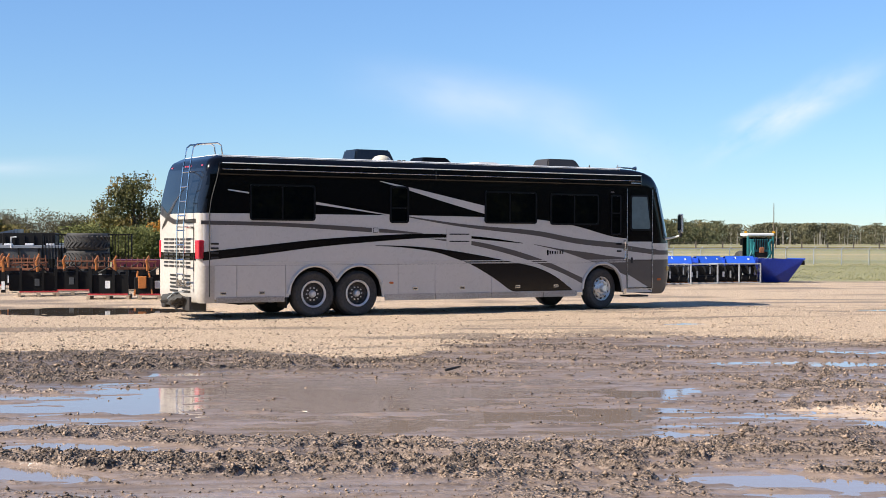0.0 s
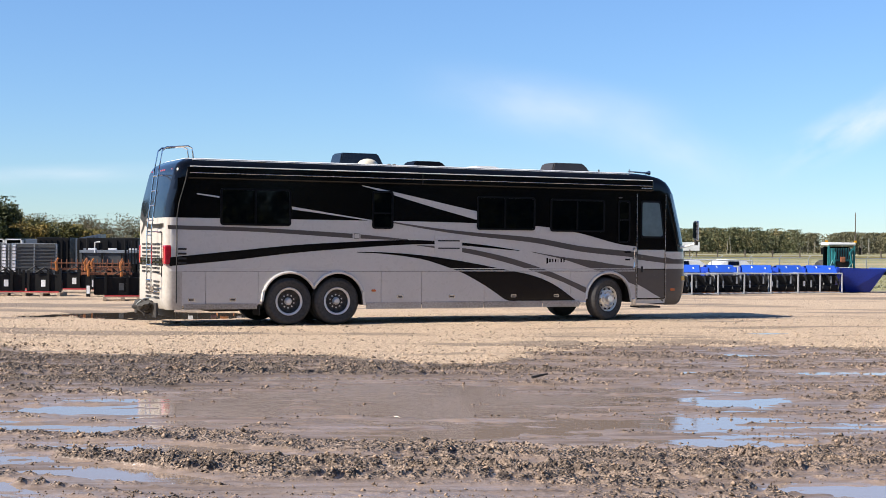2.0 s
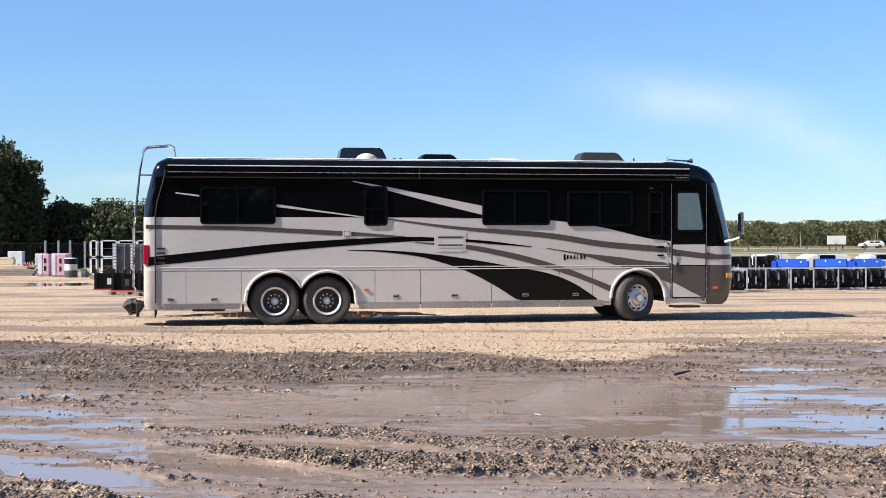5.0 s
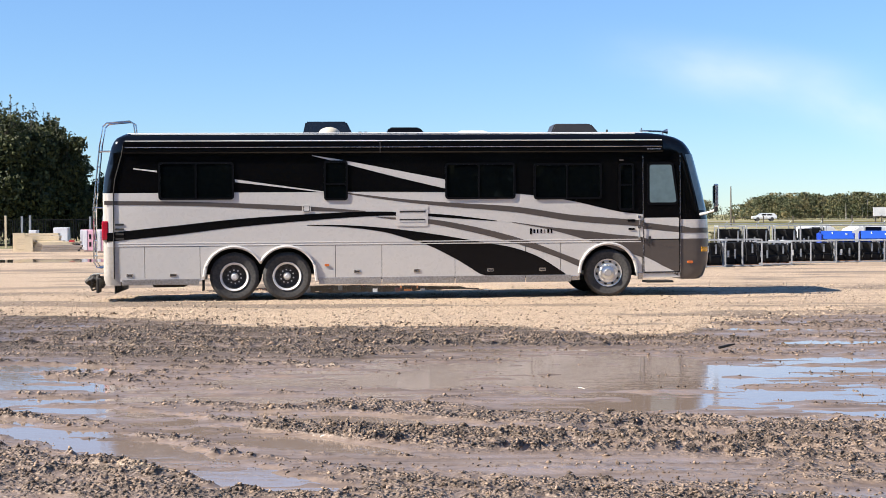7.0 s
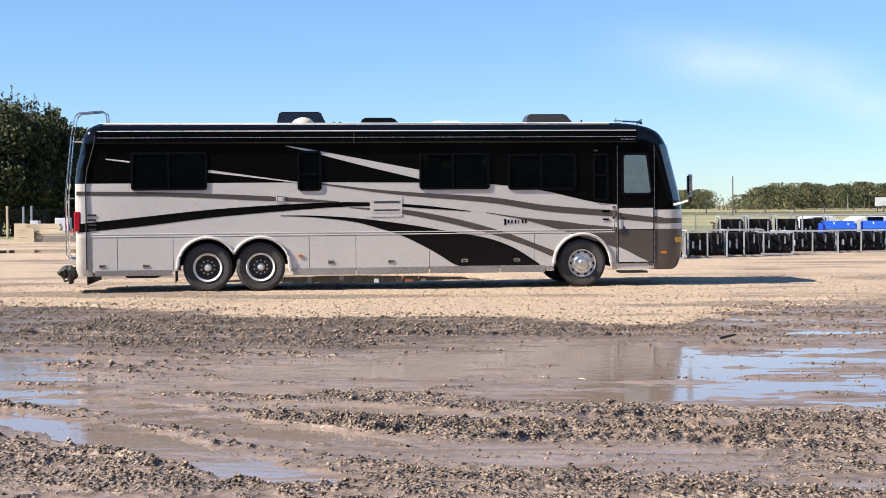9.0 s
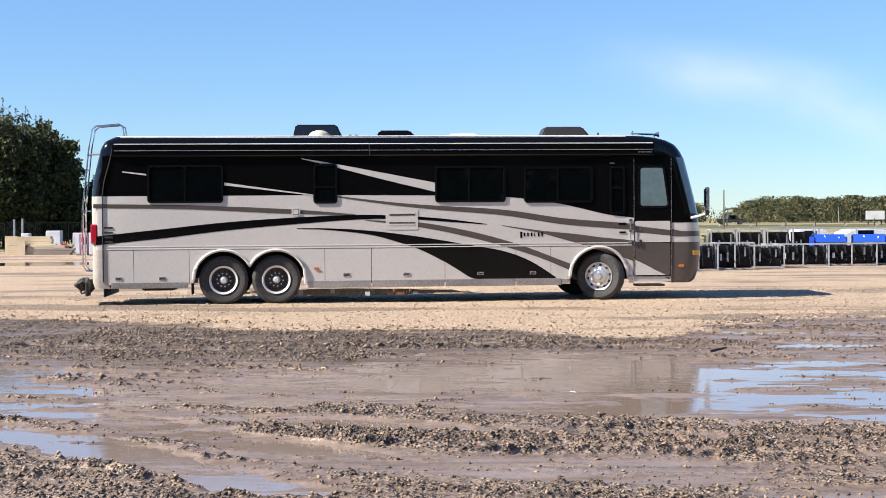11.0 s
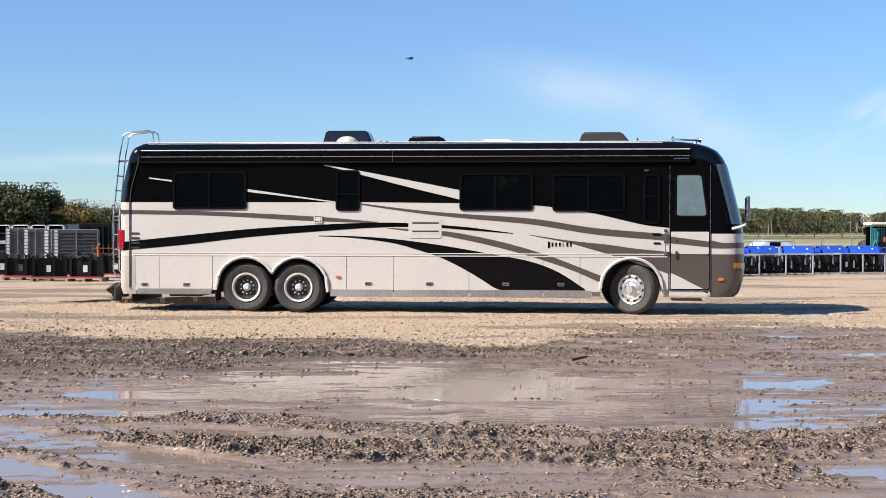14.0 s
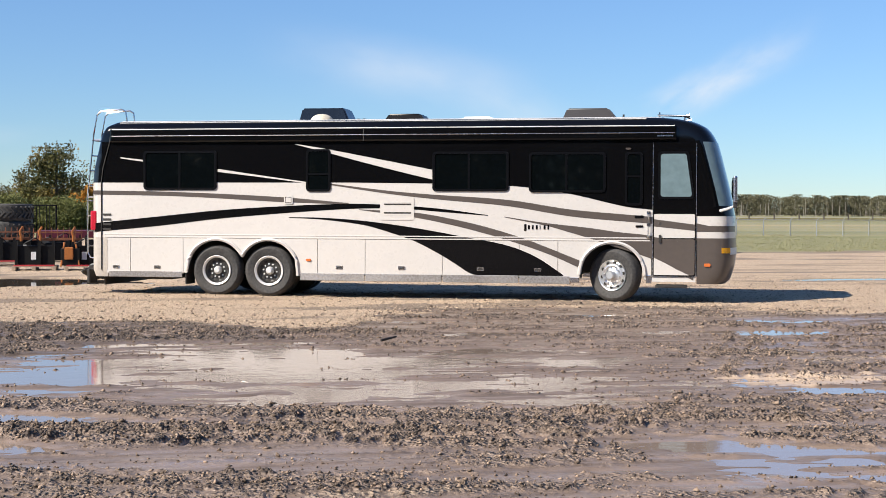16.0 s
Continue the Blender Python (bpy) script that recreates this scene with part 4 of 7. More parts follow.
def wheel(x, y, side, front, inner=False):
    """A truck wheel, hub outwards to its side, with tyre and rim as pieces."""
    flip = Matrix.Diagonal((1, -side, 1, 1)) if side > 0 else Matrix.Identity(4)
    turn = flip
    hub_p = [(0.0, -0.10), (0.07, -0.10), (0.085, -0.08), (0.085, 0.0), (0.15, 0.02)] if front else [(0.0, 0.0), (0.045, 0.0), (0.07, 0.025), (0.08, 0.05), (0.085, 0.12)]
    bm = lathe(bmesh.new(), hub_p, 20)
    for k in range(10):
        a = k * 2 * math.pi / 10
        rr = 0.17 if front else 0.14
        m = pose(rr * math.cos(a), 0.0 if front else 0.12, rr * math.sin(a), 0, 0, 0)
        lathe(bm, [(0.0, -0.05), (0.016, -0.05), (0.02, 0.0)], 6, m)
    bmesh.ops.transform(bm, matrix=turn, verts=bm.verts)
    hub = part("wheel", bm, POLISHED if front else RIM_ALLOY, motorhome, "chromed hub" if front else "", smooth=True)
    w = 0.29
    tp = [(0.30, 0.02), (0.36, -0.005), (0.45, -0.012), (0.485, 0.01), (0.505, 0.03), (WHEEL_R, 0.045), (WHEEL_R, w - 0.045), (0.485, w - 0.01), (0.45, w), (0.30, w)]
    bm = lathe(bmesh.new(), tp, 48)
    bmesh.ops.transform(bm, matrix=turn, verts=bm.verts)
    part("tyre", bm, RUBBER, hub, "dusty black tyre", smooth=True)
    if front:
        rp = [(0.15, 0.02), (0.19, -0.005), (0.21, 0.0), (0.245, 0.05), (0.27, 0.03), (0.285, 0.0), (0.30, -0.006), (0.302, 0.02), (0.29, 0.06)]
    else:
        rp = [(0.13, 0.12), (0.20, 0.125), (0.22, 0.14), (0.235, 0.13), (0.245, 0.07), (0.262, 0.01), (0.296, -0.010), (0.306, 0.0), (0.30, 0.05)]
    bm = lathe(bmesh.new(), rp, 40)
    bmesh.ops.transform(bm, matrix=turn, verts=bm.verts)
    rim = part("rim", bm, POLISHED if front else RIM_ALLOY, hub, "polished rim" if front else "silver rim lip round a dark disc", smooth=True)
    if not front:
        bm = lathe(bmesh.new(), [(0.06, 0.095), (0.12, 0.09), (0.15, 0.098), (0.19, 0.098), (0.22, 0.085), (0.238, 0.062), (0.252, 0.03), (0.255, 0.024)], 40)
        bmesh.ops.transform(bm, matrix=turn, verts=bm.verts)
        part("rim_disc", bm, DARK_ALLOY, rim, "dark wheel disc", smooth=True)
    for k in range(10):
        a = (k + 0.5) * 2 * math.pi / 10
        rr = 0.235 if front else 0.200
        dy = 0.022 if front else 0.080
        bm = lathe(bmesh.new(), [(0.0, dy), (0.030 if front else 0.032, dy), (0.032 if front else 0.034, dy + 0.02)], 10, pose(rr * math.cos(a), 0, rr * math.sin(a)))
        bmesh.ops.transform(bm, matrix=turn, verts=bm.verts)
        part("rim_opening", bm, UNDER, rim)
    hub.location = (x, y, WHEEL_R)
    return hub, (x, y, WHEEL_R), front


WHEELS = []
for side in (-1, 1):
    for c in CENTRES[:2]:
        WHEELS.append(wheel(c - 6.4, side * 1.235, side, False))
    WHEELS.append(wheel(CENTRES[2] - 6.4, side * 1.235, side, True))
    WHEELS.append(wheel(CENTRES[1] - 6.4, side * 0.9, side, False))


def plate(name, x0, x1, z0, z1, mat, label="", proud=0.012, r=0.02, parent=None, side=-1):
    """A small rounded plate on the side wall."""
    bm = prism(bmesh.new(), rounded(x0 - 6.4, x1 - 6.4, z0, z1, r, 3), side * (SIDE - 0.004), side * (SIDE + proud))
    return part(name, bm, mat, parent or motorhome, label)


# latches on the luggage doors
for x in (0.56, 1.46, 5.33, 6.61, 8.195, 9.33):
    lt = plate("latch", x - 0.07, x + 0.07, 0.535 if x < 3 else 0.57, 0.60 if x < 3 else 0.64, CHROME, "chrome paddle latch", 0.010, 0.012)
    plate("latch_grip", x - 0.05, x + 0.05, 0.55 if x < 3 else 0.585, 0.58 if x < 3 else 0.615, UNDER, "", 0.014, 0.006, lt)
plate("marker_light", 4.64, 4.74, 0.72, 0.77, ORANGE_LENS, "orange side marker", 0.02)
plate("marker_light", 12.52, 12.64, 0.70, 0.76, ORANGE_LENS, "orange side marker", 0.02)
# refrigerator vent
vent = plate("vent_panel", 6.17, 6.86, 1.555, 2.015, BEIGE, "beige vent panel with louvres", 0.008, 0.04)
for z in (1.66, 1.70, 1.87, 1.91):
    plate("louvre", 6.25, 6.80, z - 0.014, z + 0.014, UNDER if z in (1.70, 1.87) else BEIGE, "", 0.013, 0.005, vent)
hatch = plate("outlet_hatch", 4.18, 4.36, 1.87, 2.03, BEIGE, "small square hatch", 0.02, 0.02)
plate("hatch_seam", 4.205, 4.335, 1.89, 2.01, FRAME, "", 0.022, 0.01, hatch)
plate("hatch_lid", 4.215, 4.325, 1.90, 2.0, BEIGE, "", 0.025, 0.01, hatch)
for k in range(4):
    plate("louvre", 0.27, 0.45, 1.32 + k * 0.10, 1.362 + k * 0.10, UNDER, "dark slot", 0.012, 0.012)
# entry door with window, handle, hinges and grab rail
door = plate("entry_door", 11.54, 12.37, 0.50, 3.08, BLACK, "entry door with a clear window", 0.008, 0.06)
plate("door_lower", 11.57, 12.34, 0.53, 1.22, TAUPE, "", 0.0095, 0.03, door)
plate("door_middle", 11.57, 12.34, 1.24, 1.70, BEIGE, "", 0.0095, 0.02, door)
stripe([(11.57, 1.60), (12.34, 1.50)], [(11.57, 1.46), (12.34, 1.38)], TAUPE, proud=0.0115)
stripe([(11.57, 1.26), (12.34, 1.11)], [(11.57, 1.22), (12.34, 1.0)], TAUPE, proud=0.0118)
bm = prism(bmesh.new(), [(11.57 - 6.4, 0.86), (11.57 - 6.4, 0.53), (12.24 - 6.4, 0.53), (12.0 - 6.4, 0.64), (11.8 - 6.4, 0.75)], -SIDE + 0.002, -SIDE - 0.0115)
part("door_flash", bm, BEIGE, door, "beige flash at the foot of the door")
plate("door_handle", 11.66, 11.71, 1.15, 1.30, UNDER, "black lever handle", 0.03, 0.015, door)
plate("door_lock", 11.66, 11.70, 1.50, 1.54, CHROME, "", 0.02, 0.015, door)
plate("door_vent", 11.2, 11.37, 1.62, 1.67, FRAME, "dark slot handle", 0.012, 0.01)
plate("door_vent", 11.22, 11.36, 1.44, 1.48, FRAME, "dark slot handle", 0.012, 0.01)
part("grab_rail", tube(bmesh.new(), [(11.46 - 6.4, -SIDE, 1.72), (11.46 - 6.4, -SIDE - 0.05, 1.69), (11.46 - 6.4, -SIDE - 0.05, 1.28), (11.46 - 6.4, -SIDE, 1.25)], 0.014, 6), CHROME, motorhome, "chrome grab rail")
for z in (1.26, 1.5, 1.72):
    plate("hinge", 11.43, 11.50, z - 0.03, z + 0.03, CHROME, "", 0.02, 0.01)
for x in (11.545, 12.365):
    part("door_seam", box(bmesh.new(), x - 6.4 - 0.006, x - 6.4 + 0.006, -SIDE - 0.014, -SIDE, 0.5, 3.06), ALLOY, motorhome)
part("door_seam", box(bmesh.new(), 11.545 - 6.4, 12.365 - 6.4, -SIDE - 0.013, -SIDE, 0.49, 0.505), ALLOY, motorhome)
part("step", box(bmesh.new(), 11.6 - 6.4, 12.2 - 6.4, -SIDE - 0.06, -0.9, 0.29, 0.335, 0.01), UNDER, motorhome, "folded entry step")
# door window and windscreen: opaque panes, sky light painted in as pale teal
wf = rounded(11.64 - 6.4, 12.33 - 6.4, 1.98, 2.90, 0.07)
wf = [(x - (0.10 if z > 2.5 and x > 5.7 else 0), z) for x, z in wf]
part("door_window", prism(bmesh.new(), wf, -SIDE - 0.010, -SIDE - 0.017), FRAME, door, "black window frame")
inn = rounded(11.69 - 6.4, 12.28 - 6.4, 2.03, 2.85, 0.05)
inn = [(x - (0.10 if z > 2.5 and x > 5.65 else 0), z) for x, z in inn]
PALE_GLASS = material("pale glass with painted sky light", (0.14, 0.20, 0.215), 0.04, grain=0.1, scale=1.5)
part("pane", prism(bmesh.new(), inn, -SIDE - 0.017, -SIDE - 0.020), PALE_GLASS, door, "opaque pale teal pane with painted sky light")
bm = bmesh.new()
rows = []
for z in (1.86, 2.2, 2.6, 2.95, 3.08):
    ring = [p for p in outline(z) if p[0] > (float(np.interp(z, *zip(*NOSE))) - 6.4 - 0.26)]
    rows.append([bm.verts.new((x + 0.012 * (1 if abs(y) < 1.2 else 0.4), y * 1.004, z)) for x, y in ring])
n = min(len(r) for r in rows)
for q, s in zip(rows, rows[1:]):
    for k in range(n - 1):
        bm.faces.new((q[k], q[k + 1], s[k + 1], s[k]))
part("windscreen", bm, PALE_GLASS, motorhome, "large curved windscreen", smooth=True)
for y in (-1, 1):
    part("pillar", tube(bmesh.new(), [(12.72 - 6.4, y * 1.235, 1.84), (12.65 - 6.4, y * 1.24, 2.2), (12.47 - 6.4, y * 1.245, 2.9), (12.38 - 6.4, y * 1.24, 3.1)], 0.045, 6), BLACK, motorhome, "dark windscreen pillar", smooth=True)
    lamp = part("headlight", nose_strip(y, 3, 6, 0.93, 1.06, 0.014), WHITE, motorhome, "clear headlight with an amber corner", smooth=True)
    part("turn_signal", nose_strip(y, 1, 3, 0.955, 1.06, 0.016), AMBER, lamp, "amber turn signal", smooth=True)
    part("nose_stripe", nose_strip(y, -3, 5, 1.365, 1.475, 0.006), TAUPE, motorhome, smooth=True)
    arm = part("mirror", tube(bmesh.new(), [(12.72 - 6.4, y * 1.15, 1.74), (12.95 - 6.4, y * 1.36, 1.80), (13.08 - 6.4, y * 1.52, 1.86)], [0.032, 0.026, 0.022], 8), WHITE, motorhome, "tall side mirror on a pale arm", smooth=True)
    part("mirror_head", box(bmesh.new(), 13.05 - 6.4, 13.13 - 6.4, y * 1.53 - 0.07, y * 1.53 + 0.07, 1.92, 2.42, 0.03), ALLOY, arm, "chrome and black mirror head")
    part("mirror_glass", box(bmesh.new(), 13.03 - 6.4, 13.045 - 6.4, y * 1.53 - 0.055, y * 1.53 + 0.055, 2.0, 2.38, 0.004), TINT, arm)
    part("mirror_bracket", box(bmesh.new(), 13.05 - 6.4, 13.13 - 6.4, y * 1.53 - 0.03, y * 1.53 + 0.03, 1.82, 1.95, 0.01), UNDER, arm)
part("wiper", tube(bmesh.new(), [(12.99 - 6.4, -0.5, 1.86), (12.93 - 6.4, -0.9, 2.0), (12.8 - 6.4, -1.0, 2.1)], 0.012, 6), UNDER, motorhome)
part("chassis_badge", box(bmesh.new(), 12.70 - 6.4, 12.86 - 6.4, -1.22, -1.15, 1.60, 1.72, 0.01), CHROME, motorhome, "chrome badge")
plate("awning_plate", 11.62, 11.92, 3.18, 3.205, ALLOY, "small silver plate", 0.075, 0.008)
plate("porch_light", 11.02, 11.12, 2.935, 2.97, TAUPE, "small dull porch lamp", 0.02, 0.02)

# tail
for y in (-1, 1):
    part("tail_light", box(bmesh.new(), -0.012 - 6.4, 0.13 - 6.4, y * 1.165 - 0.11, y * 1.165 + (0.115 if y < 0 else 0.02), 1.31, 1.72, 0.03), RED, motorhome, "upright red tail light")
bm = bmesh.new()
for row in range(8):
    for k in range(5):
        y0 = -0.78 + k * 0.34
        box(bm, -0.016 - 6.4, 0.01 - 6.4, y0, y0 + 0.26, 1.12 + row * 0.085, 1.16 + row * 0.085)
tagged(part("grille", bm, UNDER, motorhome, "rows of engine louvres"), kind="stuff")
bm = bmesh.new()
for row in range(5):
    for k in range(2):
        box(bm, -0.018 - 6.4, 0.01 - 6.4, -0.78 + k * 0.75, -0.30 + k * 0.75, 0.58 + row * 0.085, 0.62 + row * 0.085)
tagged(part("bumper_vent", bm, UNDER, motorhome), kind="stuff")
part("plate_bar", box(bmesh.new(), -0.02 - 6.4, 0.005 - 6.4, -0.24, 0.06, 0.68, 0.84), TAUPE, motorhome, "plain number plate")
part("grille_frame", tube(bmesh.new(), [(-0.012 - 6.4, -1.0, 1.05), (-0.012 - 6.4, -1.0, 1.98), (-0.012 - 6.4, -0.55, 2.0)], 0.012, 6), UNDER, motorhome)
for y in (-0.9, -0.2, -0.05, 0.1, 0.95):
    part("roof_marker", box(bmesh.new(), 0.215 - 6.4, 0.29 - 6.4, y - 0.05, y + 0.05, 3.28, 3.36, 0.012), RED, motorhome, "small red roof marker")


def tail_sweep(tops, bottoms, mat, name="rear_stripe"):
    bm = bmesh.new()
    rows = []
    for k in range(25):
        y = tops[0][0] + (tops[-1][0] - tops[0][0]) * k / 24
        rows.append([bm.verts.new((-0.006 + float(np.interp(z, *zip(*REAR))) - 6.4, y, z)) for z in (curve_at(tops, y), curve_at(bottoms, y))])
    for q, s in zip(rows, rows[1:]):
        bm.faces.new((q[0], q[1], s[1], s[0]))
    bmesh.ops.solidify(bm, geom=bm.faces[:], thickness=0.004)
    return part(name, bm, mat, motorhome)


tail_sweep([(-1.1, 2.18), (-0.3, 2.17), (0.3, 2.2), (1.1, 2.5)], [(-1.1, 2.09), (-0.3, 2.08), (0.3, 2.08), (1.1, 2.3)], TAUPE)
tail_sweep([(-0.2, 2.9), (0.3, 2.55), (0.7, 2.25), (1.0, 2.0)], [(-0.2, 2.88), (0.3, 2.45), (0.7, 2.1), (1.0, 1.95)], TAUPE)
tail_sweep([(-1.1, 1.44), (1.1, 1.44)], [(-1.1, 1.28), (1.1, 1.28)], BLACK)
# ladder, standing off the tail and hooked over the roof
for y in (-0.95, -0.55):
    pts = [(-0.03 - 6.4, y, 0.72), (-0.16 - 6.4, y, 0.74), (-0.22 - 6.4, y, 0.84), (-0.22 - 6.4, y, 2.0), (-0.08 - 6.4, y, 3.3), (0.0 - 6.4, y, 3.72), (0.08 - 6.4, y, 3.79), (0.55 - 6.4, y, 3.83), (0.64 - 6.4, y, 3.78), (0.67 - 6.4, y, 3.55)]
    part("ladder_rail", tube(bmesh.new(), pts, 0.017, 8), CHROME, motorhome, "chrome roof ladder rail", smooth=True)
    part("ladder_bracket", tube(bmesh.new(), [(-0.2 - 6.4, y, 2.0), (0.0 - 6.4, y, 2.0)], 0.014, 6), CHROME, motorhome)
    part("ladder_bracket", tube(bmesh.new(), [(-0.09 - 6.4, y, 3.2), (0.2 - 6.4, y, 3.2)], 0.012, 6), CHROME, motorhome)
for k in range(8):
    z = 0.98 + k * 0.315
    x = float(np.interp(z, [2.0, 3.3], [-0.22, -0.08])) - 6.4
    part("ladder_rung", tube(bmesh.new(), [(x, -0.97, z), (x, -0.53, z)], 0.016, 6), CHROME, motorhome)
# hitch and muddy tow gear
bm = bmesh.new()
box(bm, -0.2 - 6.4, 0.3 - 6.4, -0.07, 0.07, 0.38, 0.5, 0.01), box(bm, -0.32 - 6.4, -0.12 - 6.4, -0.55, 0.2, 0.30, 0.42, 0.03), box(bm, -0.38 - 6.4, -0.22 - 6.4, -0.42, -0.18, 0.36, 0.52, 0.04)
box(bm, -0.34 - 6.4, -0.2 - 6.4, -0.1, 0.12, 0.24, 0.40, 0.03)
part("tow_bar", bm, UNDER, motorhome, "dirty folded tow bar")
part("tow_hose", tube(bmesh.new(), [(-0.2 - 6.4, -0.5, 0.48), (-0.36 - 6.4, -0.62, 0.36), (-0.3 - 6.4, -0.7, 0.24), (-0.1 - 6.4, -0.6, 0.3), (0.0 - 6.4, -0.4, 0.45)], 0.025, 6), UNDER, motorhome)
bm = bmesh.new()
bmesh.ops.create_icosphere(bm, subdivisions=3, radius=1.0)
for v in bm.verts:
    k = 1 + 0.16 * math.sin(7 * v.co.y + 3 * v.co.z) + 0.12 * math.sin(9 * v.co.x + 5 * v.co.y)
    v.co = Vector((-0.26 - 6.4 + 0.19 * v.co.x * k, -0.42 + 0.52 * v.co.y * k, 0.43 + 0.13 * v.co.z * k))
part("tow_cover", bm, material("muddy grey canvas", (0.018, 0.019, 0.018), 0.8, color2=(0.06, 0.052, 0.042), scale=7, bump=0.4), motorhome, "muddy grey cover over the tow gear", smooth=True)
part("tow_strap", tube(bmesh.new(), [(-0.32 - 6.4, -0.62, 0.36), (-0.46 - 6.4, -0.6, 0.46), (-0.3 - 6.4, -0.58, 0.58), (-0.06 - 6.4, -0.56, 0.6)], 0.014, 6), TUBE_GREY, motorhome, "pale strap")
part("hanging_plate", box(bmesh.new(), -0.16 - 6.4, -0.1 - 6.4, -1.12, -0.72, 0.2, 0.5, 0.02), UNDER, motorhome, "dirty hanging plate")
part("mud_flap", box(bmesh.new(), 0.22 - 6.4, 0.24 - 6.4, -1.1, 1.1, 0.18, 0.46), UNDER, motorhome, "black rubber mud flap")
part("exhaust", tube(bmesh.new(), [(0.3 - 6.4, -0.85, 0.42), (1.5 - 6.4, -0.85, 0.42)], 0.07, 10), ALLOY, motorhome, "dull exhaust pipe")
part("spare_tank", box(bmesh.new(), 1.0 - 6.4, 1.7 - 6.4, -1.0, 1.0, 0.30, 0.5, 0.05), UNDER, motorhome)
for c in CENTRES[:1]:
    part("mud_flap", box(bmesh.new(), 2.06 - 6.4, 2.08 - 6.4, -1.24, -0.75, 0.22, 0.7), UNDER, motorhome)
# the drip-edge of the roof
for y in (-1, 1):
    part("roof_edge", tube(bmesh.new(), [(0.6 - 6.4, y * 1.13, 3.532), (11.4 - 6.4, y * 1.13, 3.532)], 0.010, 6), WHITE, motorhome, "pale roof edge")


def roof_unit(x0, x1, tall, mat, name, label, slope=0.14, wide=0.36, y=0.0):
    """A shrouded roof unit with sloping ends."""
    bm = bmesh.new()
    a = [bm.verts.new((x - 6.4, y + w, 3.56)) for x, w in ((x0, -wide), (x1, -wide), (x1, wide), (x0, wide))]
    b = [bm.verts.new((x - 6.4, y + w * 0.85, 3.56 + tall)) for x, w in ((x0 + slope * 0.5, -wide), (x1 - slope, -wide), (x1 - slope, wide), (x0 + slope * 0.5, wide))]
    bm.faces.new(a[::-1]), bm.faces.new(b)
    for i in range(4):
        bm.faces.new((a[i], a[(i + 1) % 4], b[(i + 1) % 4], b[i]))
    bmesh.ops.bevel(bm, geom=bm.edges[:], offset=0.03, segments=2, affect="EDGES")
    return part(name, bm, mat, motorhome, label, smooth=True)


roof_unit(4.2, 5.3, 0.30, NAVY, "air_conditioner", "black roof air conditioner")
roof_unit(6.02, 6.92, 0.17, FRAME, "roof_fan", "low black roof fan cover", 0.16)
DARK_SHROUD = material("dark grey shroud", (0.035, 0.031, 0.029), 0.4)
roof_unit(9.68, 10.8, 0.245, DARK_SHROUD, "air_conditioner", "dark grey roof air conditioner", 0.2)
roof_unit(7.6, 8.35, 0.10, WHITE, "roof_vent", "white roof vent lid", 0.12)
roof_unit(8.45, 9.2, 0.05, WHITE, "roof_vent", "white roof vent lid", 0.05)
bm = bmesh.new()
bmesh.ops.create_uvsphere(bm, u_segments=16, v_segments=8, radius=0.24)
bmesh.ops.transform(bm, matrix=Matrix.Translation((4.78 - 6.4, -0.62, 3.57)) @ Matrix.Diagonal((1, 0.8, 0.62, 1)), verts=bm.verts)
part("satellite_dome", bm, CREAM, motorhome, "cream satellite dome", smooth=True)
for x in (5.42, 5.55):
    part("roof_fitting", box(bmesh.new(), x - 6.4, x + 0.07 - 6.4, -0.3, -0.2, 3.55, 3.64, 0.02), UNDER, motorhome)
part("roof_fitting", tube(bmesh.new(), [(10.92 - 6.4, -0.5, 3.55), (10.92 - 6.4, -0.5, 3.66)], 0.02, 6), UNDER, motorhome)
for y in (-0.75, 0.75):
    part("air_horn", tube(bmesh.new(), [(11.6 - 6.4, y, 3.62), (12.12 - 6.4, y, 3.60), (12.22 - 6.4, y, 3.60)], [0.018, 0.02, 0.06], 8), ALLOY, motorhome, "chrome roof horn", smooth=True)
    part("horn_stand", tube(bmesh.new(), [(11.64 - 6.4, y, 3.4), (11.64 - 6.4, y, 3.68)], 0.014, 6), ALLOY, motorhome)
    part("horn_stand", tube(bmesh.new(), [(12.12 - 6.4, y, 3.3), (12.12 - 6.4, y, 3.6)], 0.014, 6), ALLOY, motorhome)

part("awning_joint", box(bmesh.new(), 5.83 - 6.4, 5.85 - 6.4, -SIDE - 0.07, -SIDE, 3.13, 3.39), UNDER, motorhome)


# ---- trees ----
def leaf_material(name, dark, light, turn=None):
    m = bpy.data.materials.new(name)
    m.use_nodes = True
    n, l = m.node_tree.nodes, m.node_tree.links
    b = n["Principled BSDF"]
    geo, nz = n.new("ShaderNodeNewGeometry"), n.new("ShaderNodeTexNoise")
    nz.inputs["Scale"].default_value = 0.35
    l.new(geo.outputs["Position"], nz.inputs["Vector"])
    mix = n.new("ShaderNodeMix")
    mix.data_type = "RGBA"
    mix.inputs["A"].default_value, mix.inputs["B"].default_value = (*dark, 1), (*light, 1)
    l.new(geo.outputs["Random Per Island"], mix.inputs["Factor"])
    out = mix.outputs["Result"]
    if turn:
        r = n.new("ShaderNodeMapRange")
        r.inputs["From Min"].default_value, r.inputs["From Max"].default_value = 0.50, 0.66
        l.new(nz.outputs["Fac"], r.inputs["Value"])
        m2 = n.new("ShaderNodeMix")
        m2.data_type = "RGBA"
        m2.inputs["B"].default_value = (*turn, 1)
        l.new(r.outputs[0], m2.inputs["Factor"]), l.new(out, m2.inputs["A"])
        out = m2.outputs["Result"]
    l.new(out, b.inputs["Base Color"])
    b.inputs["Roughness"].default_value = 0.6
    b.inputs["Specular IOR Level"].default_value = 0.25
    return m


